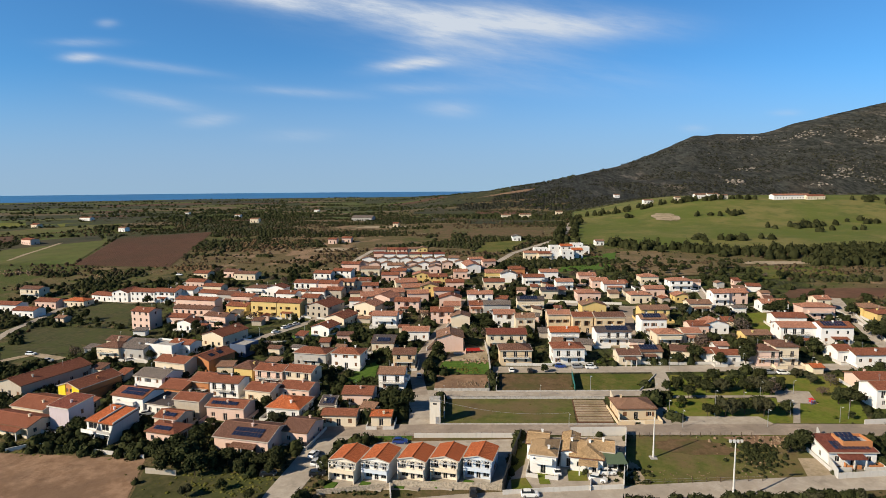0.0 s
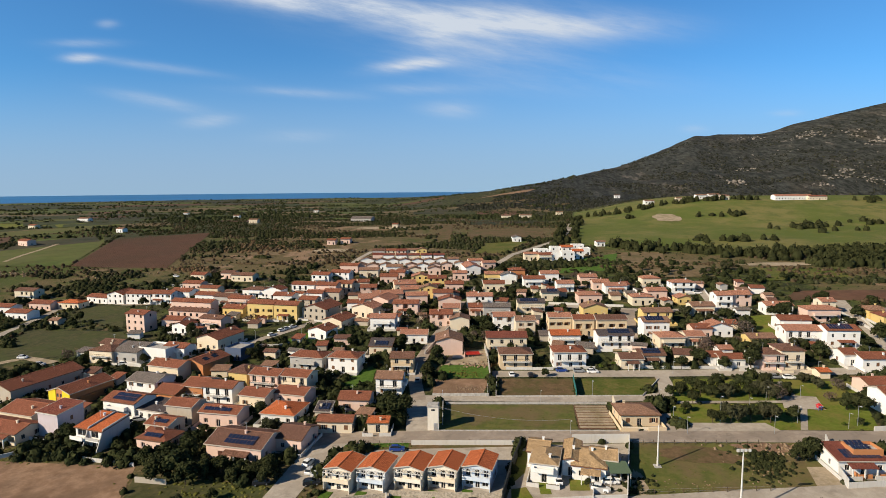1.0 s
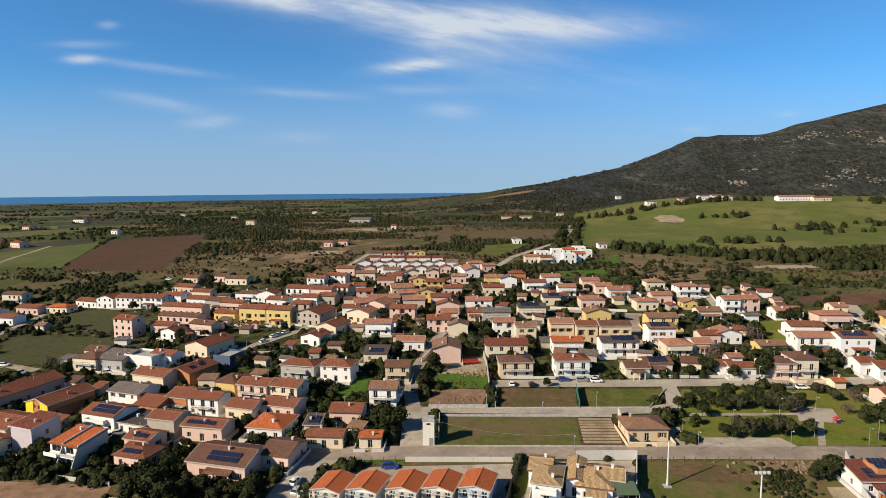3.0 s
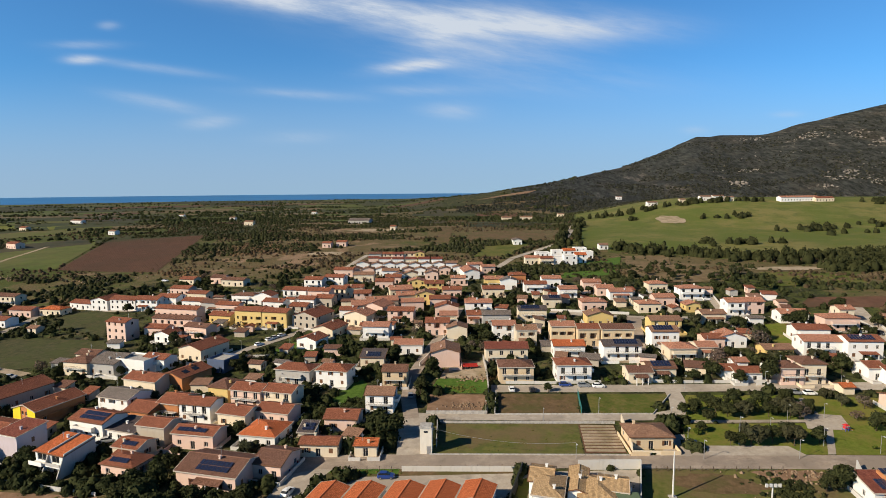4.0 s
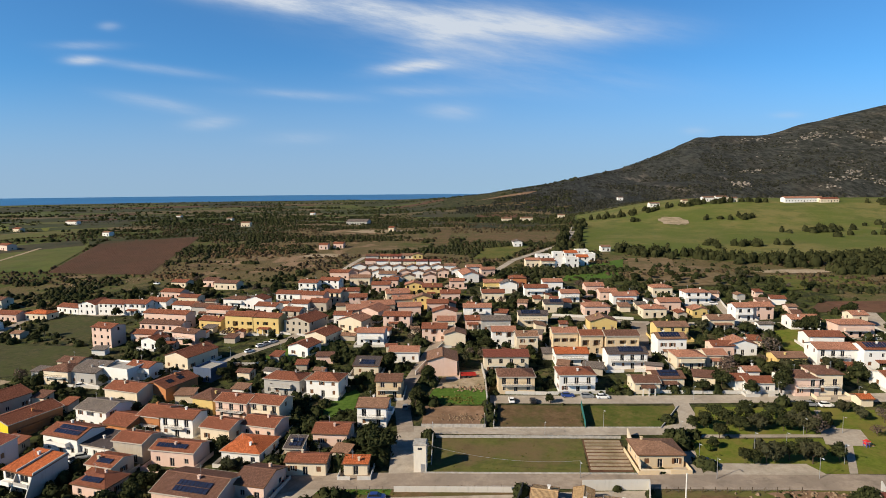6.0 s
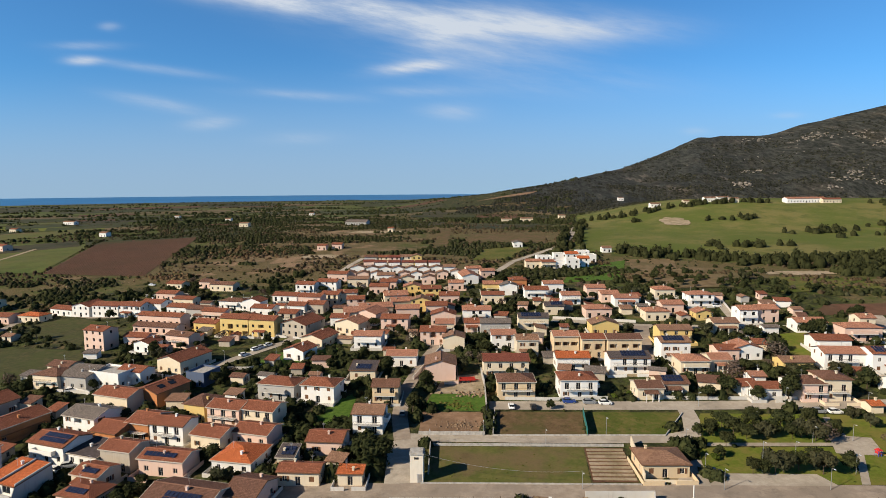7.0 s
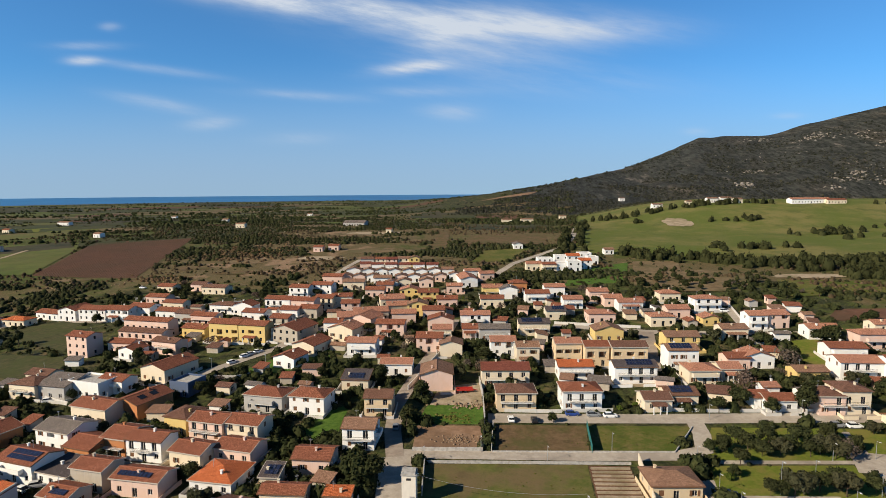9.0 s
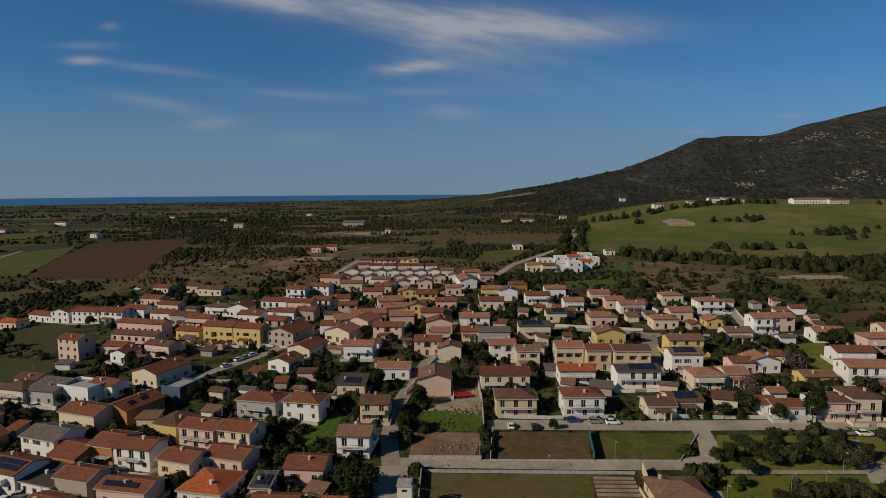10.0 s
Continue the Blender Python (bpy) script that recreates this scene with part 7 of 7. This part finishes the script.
def car(colour, x, y, turn):
    """A small hatchback: body, glass cabin, roof, four wheels with rims, lights."""
    m = pose(x, y, float(ground(x, y)) + 0.12, 0, 0, turn)
    if colour in CARS:
        return copy_thing(CARS[colour], m)
    ob = new("car")
    tagged(ob, f"{colour} parked hatchback car", "car", "parked cars")

    def ring(x0, w, z0, z1):
        return [(x0, -w, z0), (x0, w, z0), (x0, w * 1.02, (z0 + z1) / 2), (x0, w * 0.93, z1), (x0, -w * 0.93, z1), (x0, -w * 1.02, (z0 + z1) / 2)]
    part("body", *loft([ring(-2.0, 0.72, 0.35, 0.75), ring(-1.85, 0.84, 0.24, 0.95), ring(-0.6, 0.86, 0.2, 0.97), ring(0.9, 0.86, 0.2, 0.95), ring(1.75, 0.82, 0.24, 0.82), ring(2.0, 0.68, 0.35, 0.66)]), PAINT[colour], ob)
    part("cabin", *loft([ring(-1.8, 0.70, 0.93, 0.96), ring(-1.45, 0.70, 0.93, 1.38), ring(0.2, 0.70, 0.93, 1.42), ring(1.05, 0.70, 0.90, 0.94)]), GLASS, ob, "dark glass cabin")
    part("roof", *loft([ring(-1.42, 0.62, 1.38, 1.43), ring(-0.6, 0.64, 1.41, 1.47), ring(0.18, 0.6, 1.40, 1.45)]), PAINT[colour], ob)
    for wx in (-1.25, 1.25):
        for wy in (-0.78, 0.78):
            rim = [[(wx + math.cos(k * 0.5236) * r, wy + q, 0.3 + math.sin(k * 0.5236) * r) for k in range(12)] for q, r in ((-0.1, 0.26), (-0.08, 0.3), (0.08, 0.3), (0.1, 0.26))]
            wheel = part("wheel", *loft(rim), TYRE, ob)
            part("rim", *loft([[(wx + math.cos(k * 0.5236) * 0.18, wy + q, 0.3 + math.sin(k * 0.5236) * 0.18) for k in range(12)] for q in (-0.112, 0.112)]), GALV, wheel)
    for wy in (-0.55, 0.55):
        part("headlight", *box(1.86, 1.97, wy - 0.15, wy + 0.15, 0.58, 0.7), LAMP_GLASS, ob)
    ob.matrix_world = m
    CARS[colour] = ob
    return ob


for colour, turn, p in (("white", 97, (-2.2, 203.4)), ("black", 97, (4.3, 203.2)), ("blue", 7, (15.1, 208.0)), ("grey", 7, (21.0, 207.7)), ("white", 7, (25.6, 207.4)), ("black", 5, (44.6, 168.2)),
                        ("grey", 7, (84.0, 205.3)), ("white", 7, (88.1, 205.0)), ("silver", 30, (-110.1, 158.4)), ("white", -10, (-111.5, 155.9)), ("blue", 97, (-56.8, 149.6)), ("red", 60, (-55.4, 150.3)),
                        ("blue", 30, (-56.3, 147.0)), ("white", 80, (-51.2, 138.4)), ("silver", 80, (-49.2, 134.7)), ("black", 20, (-47.3, 129.6)), ("white", 20, (-46.7, 133.3)), ("white", 97, (9.3, 135.4)),
                        ("white", 7, (21.1, 135.9)), ("white", -20, (18.5, 132.8)), ("white", 7, (2.9, 125.2)), ("black", 95, (-9.6, 124.8)), ("white", 60, (-105.4, 253.0)), ("silver", 60, (-104.1, 255.7)),
                        ("white", 60, (-102.4, 258.5)), ("white", 60, (-107.0, 246.0)), ("white", 10, (-198.4, 213.2)), ("silver", 20, (-183.9, 205.4)), ("white", 7, (103.0, 281.7)), ("black", -80, (139.1, 261.6)),
                        ("silver", -15, (-161.9, 164.9)), ("black", 20, (-59.1, 128.6)), ("blue", 7, (-30.6, 146.8)), ("white", 7, (90.0, 313.5)), ("white", 30, (-149.9, 207.5)), ("white", 5, (-228.9, 372.1)), ("grey", 100, (-33.9, 196.4))):
    car(colour, p[0], p[1], turn)


def street_lamp(x, y, h, turn=0):
    ob = new("street_lamp")
    ob.matrix_world = pose(x, y, float(ground(x, y)), 0, 0, turn)
    tagged(ob, "slender grey steel street lamp", "lamp", "street lamps")
    part("pole", *limb((0, 0, -0.3), (0, 0, h), 0.085, 0.05, 8), GALV, ob)
    part("arm", *limb((0, 0, h - 0.05), (0, -0.9, h + 0.1), 0.04, 0.03, 6), GALV, ob)
    part("lamp_head", *loft([[(-0.14, -0.7, h + 0.06), (0.14, -0.7, h + 0.06), (0.1, -0.7, h + 0.16), (-0.1, -0.7, h + 0.16)], [(-0.16, -1.25, h + 0.1), (0.16, -1.25, h + 0.1), (0.1, -1.25, h + 0.2), (-0.1, -1.25, h + 0.2)]]), LAMP_GLASS, ob)
    return ob


for h, p in ((7.5, (55.6, 170.1)), (4.5, (63.2, 195.5)), (4.5, (42.2, 183.0)), (4, (7.0, 181.1)), (5, (23.1, 187.4)), (4, (14.1, 159.3)), (4.5, (-9.4, 184.5)), (4.5, (-22.8, 177.7)), (4.5, (52.2, 207.5)),
             (5.5, (76.9, 209.6)), (4.5, (65.9, 177.5)), (4.5, (74.0, 186.8)), (4.5, (43.0, 169.6)), (4.5, (84.2, 188.3)), (5, (75.9, 170.8)), (4.5, (99.0, 209.5)), (5.5, (90.9, 170.4)), (4.5, (87.4, 167.9)),
             (5, (67.1, 163.5)), (5, (44.6, 161.5)), (6, (42.4, 246.1)), (6, (92.3, 315.9)), (5, (-110.7, 237.7)), (5, (-92.0, 242.0)), (5, (-48.6, 132.6)), (5, (-4.6, 314.8))):
    street_lamp(p[0], p[1], h, 7)


def floodlight_mast(x, y, h, lamps):
    """A tall steel mast on a concrete foot with a crossbar of floodlights."""
    ob = new("floodlight_mast")
    ob.matrix_world = pose(x, y, float(ground(x, y)), 0, 0, 7)
    tagged(ob, "tall white steel floodlight mast beside a field", "mast", "floodlight masts")
    part("foot", *boxes((-0.8, 0.8, -0.8, 0.8, -0.4, 0.25)), CONCRETE, ob)
    part("pole", *limb((0, 0, 0.25), (0, 0, h), 0.22, 0.12, 10), WHITE_TRIM, ob)
    if lamps:
        bar = part("crossbar", *boxes((-1.3, 1.3, -0.06, 0.06, h - 0.25, h - 0.1)), GALV, ob)
        for k in range(4):
            u = -1.2 + 0.8 * k
            part("floodlight", *boxes((u - 0.24, u + 0.24, -0.3, -0.063, h - 0.45, h + 0.15)), WHITE_TRIM, bar)


floodlight_mast(33.2, 144.3, 10.4, False)
floodlight_mast(45.6, 126.0, 14.3, True)


def post_fence(points, gap, label):
    """Wooden posts with two wires."""
    ob = new("fence")
    a, b = Vector((*points[0], 0)), Vector((*points[1], 0))
    ob.matrix_world = Matrix.Translation((a.x, a.y, float(ground(a.x, a.y))))
    tagged(ob, label, "fence")
    n = int((b - a).length / gap)
    tops = []
    me = None
    for i in range(n + 1):
        p = a.lerp(b, i / n)
        q = (p.x - a.x, p.y - a.y, float(ground(p.x, p.y)) - float(ground(a.x, a.y)))
        if me is None:
            post = part("post", *box(-0.06, 0.06, -0.06, 0.06, -0.3, 1.3), BARK, ob)
            me = post.data
        else:
            post = new("post", me)
            post.parent = ob
        post.matrix_basis = Matrix.Translation(q)
        tops.append(Vector(q))
    for z in (0.6, 1.15):
        verts, faces = [], []
        for p, q in zip(tops[:-1], tops[1:]):
            v, f = limb(p + Vector((0, -0.07, z)), q + Vector((0, -0.07, z)), 0.012, 0.012, 4)
            faces += [tuple(k + len(verts) for k in s) for s in f]
            verts += v
        part("wire", verts, faces, GALV, ob)


post_fence(((29.4, 154.7), (60.7, 157.1)), 2.6, "wooden post and wire fence along the road")
post_fence(((26.8, 132.1), (55.4, 135.9)), 3.0, "wooden post and wire fence along the field")
post_fence(((-41.6, 148.7), (-0.8, 153.1)), 2.8, "wooden post fence above the row houses")
boundary_wall([(18.4, 201.2), (18.2, 186.2)], 2.2, plain("teal_netting", (0.03, 0.16, 0.15), 0.8, 0, 0.2, 0.5, 3), "torn teal netting fence", 0.06, "netting")
boundary_wall([(-28.8, 125.8), (-27.6, 121.3)], 1.4, WHITE_WALL, WALL_WHITE)
boundary_wall([(16.3, 128.4), (16.8, 131.7), (20.5, 132.0)], 1.3, WHITE_WALL, WALL_WHITE)


def climbing_frame(x, y):
    ob = new("playground_slide")
    ob.matrix_world = pose(x, y, float(ground(x, y)), 0, 0, 20) @ Matrix.Diagonal((0.7, 0.7, 0.7, 1))
    tagged(ob, "red playground tower with a yellow slide on grass", "slide")
    red = plain("red_plastic", (0.5, 0.03, 0.03), 0.4)
    blue = plain("blue_plastic", (0.06, 0.09, 0.4), 0.4)
    yellow = plain("yellow_plastic", (0.7, 0.4, 0.06), 0.4)
    for a in (-0.7, 0.6):
        for b in (-0.7, 0.6):
            part("post", *box(a, a + 0.12, b, b + 0.12, -0.2, 2.2), blue, ob)
    part("platform", *boxes((-0.75, 0.75, -0.75, 0.75, 1.1, 1.2)), red, ob)
    part("roof", [(-1, -1, 2.2), (1, -1, 2.2), (1, 1, 2.2), (-1, 1, 2.2), (0, 0, 3.0)], [(0, 1, 4), (1, 2, 4), (2, 3, 4), (3, 0, 4), (3, 2, 1, 0)], red, ob)
    part("chute", [(0.76, -0.4, 1.2), (0.76, 0.4, 1.2), (3.4, 0.4, 0.2), (3.4, -0.4, 0.2), (0.76, -0.4, 1.0), (0.76, 0.4, 1.0), (3.4, 0.4, 0.05), (3.4, -0.4, 0.05)],
         [(0, 3, 2, 1), (4, 5, 6, 7), (0, 4, 7, 3), (1, 2, 6, 5), (0, 1, 5, 4), (3, 7, 6, 2)], yellow, ob)
    part("panel", *boxes((-0.75, -0.7, -0.58, 0.6, 1.2, 1.9)), red, ob)


climbing_frame(85.9, 180.6)


def awning(x, y):
    ob = new("carport")
    ob.matrix_world = pose(x, y, float(ground(x, y)), 0, 0, 7)
    tagged(ob, "carport with a dull green sheet roof", "carport")
    part("roof", [(-2.4, -2.2, 3.0), (2.4, -2.2, 3.0), (2.4, 2.4, 3.7), (-2.4, 2.4, 3.7), (-2.4, -2.2, 3.1), (2.4, -2.2, 3.1), (2.4, 2.4, 3.8), (-2.4, 2.4, 3.8)], box(0, 1, 0, 1, 0, 1)[1], plain("green_sheet", (0.10, 0.14, 0.08), 0.6), ob)
    for a in (-2.3, 2.2):
        for b in (-2.1, 2.1):
            part("post", *box(a, a + 0.12, b, b + 0.12, -0.3, 3.02), WHITE_TRIM, ob)


awning(22.9, 137.0)


def trailer(x, y):
    ob = new("farm_trailer")
    ob.matrix_world = pose(x, y, float(ground(x, y)), 0, 0, 12)
    tagged(ob, "red farm trailer parked on a building site", "trailer")
    red = plain("red_paint", (0.42, 0.03, 0.02), 0.5)
    part("bed", *boxes((-2.6, 2.6, -1, 1, 0.8, 0.95), (-2.6, 2.6, -1, -0.95, 0.953, 1.5), (-2.6, 2.6, 0.95, 1, 0.953, 1.5), (-2.6, -2.55, -0.947, 0.947, 0.953, 1.5)), red, ob)
    part("drawbar", *limb((2.6, 0, 0.85), (4.2, 0, 0.6), 0.08, 0.08), red, ob)
    for a in (-1.4, 0.2):
        for b in (-0.9, 0.9):
            part("wheel", *loft([[(a + math.cos(k * 0.5236) * 0.42, b + q, 0.42 + math.sin(k * 0.5236) * 0.42) for k in range(12)] for q in (-0.12, 0.12)]), TYRE, ob)


trailer(-17.1, 223.0)

REEDS = foliage("dry_reeds", (0.11, 0.07, 0.038), (0.20, 0.135, 0.075))
STONES = plain("rubble_stone", (0.27, 0.19, 0.125), 0.95, 0, 0.1, 0.5, 3)


def heap(seed, centre, n, rx, ry, size):
    rng = random.Random(seed)
    lot = [(centre[0] + rng.gauss(0, 0.5) * rx, centre[1] + rng.gauss(0, 0.5) * ry, rng.uniform(*size), rng.uniform(*size) * 0.6) for _ in range(n)]
    return [q for q in lot if all(line_gap(q[0], q[1], l) > wd / 2 + 0.5 for l, wd in STREETS)]


thicket("rubble", "heaps of rubble and earth on rough ground", STONES,
        heap(1, (65.4, 155.0), 200, 13, 4, (0.3, 1.1)) + heap(2, (-14.8, 213.1), 60, 7, 3, (0.4, 1.4)) + heap(3, (-15.2, 191.1), 140, 7, 3, (0.2, 0.9)) + heap(4, (55.3, 142.4), 60, 6, 8, (0.2, 0.7)) + heap(5, (38.4, 136.8), 50, 12, 1.5, (0.2, 0.6)), 8, 0)
thicket("weeds", "low weeds over the empty lots and verges", WEED_LEAF, [(x, y, w, h * 0.5) for x, y, w, h in
        heap(11, (-2.5, 166.3), 160, 26, 8, (0.3, 0.9)) + heap(12, (43.2, 140.2), 500, 30, 13, (0.3, 0.8)) + heap(13, (30.2, 193.7), 140, 16, 6, (0.3, 1.0)) + heap(14, (4.4, 192.3), 100, 16, 6, (0.3, 0.8))
        + heap(15, (-38.7, 149.6), 120, 10, 2, (0.4, 1.2)) + heap(16, (-19.3, 204.3), 120, 10, 3, (0.5, 1.5)) + heap(17, (-64.5, 123.6), 300, 18, 8, (0.4, 1.4)) + heap(18, (-119.9, 138.3), 250, 26, 5, (0.4, 1.4))], 9, 22)
thicket("reeds", "tall tan dry reeds in rough land", REEDS,
        heap(41, (-215.6, 490.4), 170, 34, 34, (1.5, 3.4)) + heap(42, (-233.3, 395.3), 90, 26, 12, (1.2, 2.8)) + heap(43, (-247.5, 504.8), 50, 16, 16, (1.5, 3.0)), 41, 30)
thicket("rubble", "pale stones and rubble beside a farm", STONES, heap(44, (-356.0, 378.7), 110, 26, 8, (0.5, 1.8)) + heap(45, (-275.8, 377.5), 90, 22, 8, (0.5, 2.0)), 42, 0)
thicket("hedge", "dark clipped garden hedges", OAK,
        heap(22, (-38.6, 123.1), 50, 12, 1.0, (0.5, 1.0)) + heap(23, (62.9, 134.0), 60, 6, 4, (0.6, 1.3)) + heap(26, (58.0, 146.0), 120, 6, 9, (0.5, 1.5)) + heap(24, (27.7, 134.0), 60, 4, 6, (0.6, 1.4)) + heap(25, (59.2, 149.3), 90, 5, 6, (0.6, 1.6)), 10, 26)


def cable(p, q, sag):
    """An overhead wire hanging between two points."""
    rings = []
    for i in range(17):
        c = Vector(p).lerp(Vector(q), i / 16) - Vector((0, 0, sag * 4 * (i / 16) * (1 - i / 16)))
        rings.append([tuple(c + Vector((0, math.cos(k * 1.2566) * 0.03, math.sin(k * 1.2566) * 0.03))) for k in range(5)])
    verts, faces = loft(rings)
    tagged(mesh_object("overhead_cable", verts, faces, GALV), "thin grey overhead cable above a lot", "cable")


TOWER, POLE = (-21.2, 160.1), (14.1, 159.3)
cable((*TOWER, float(ground(*TOWER)) + 6.15), (*POLE, float(ground(*POLE)) + 4.2), 1.6)
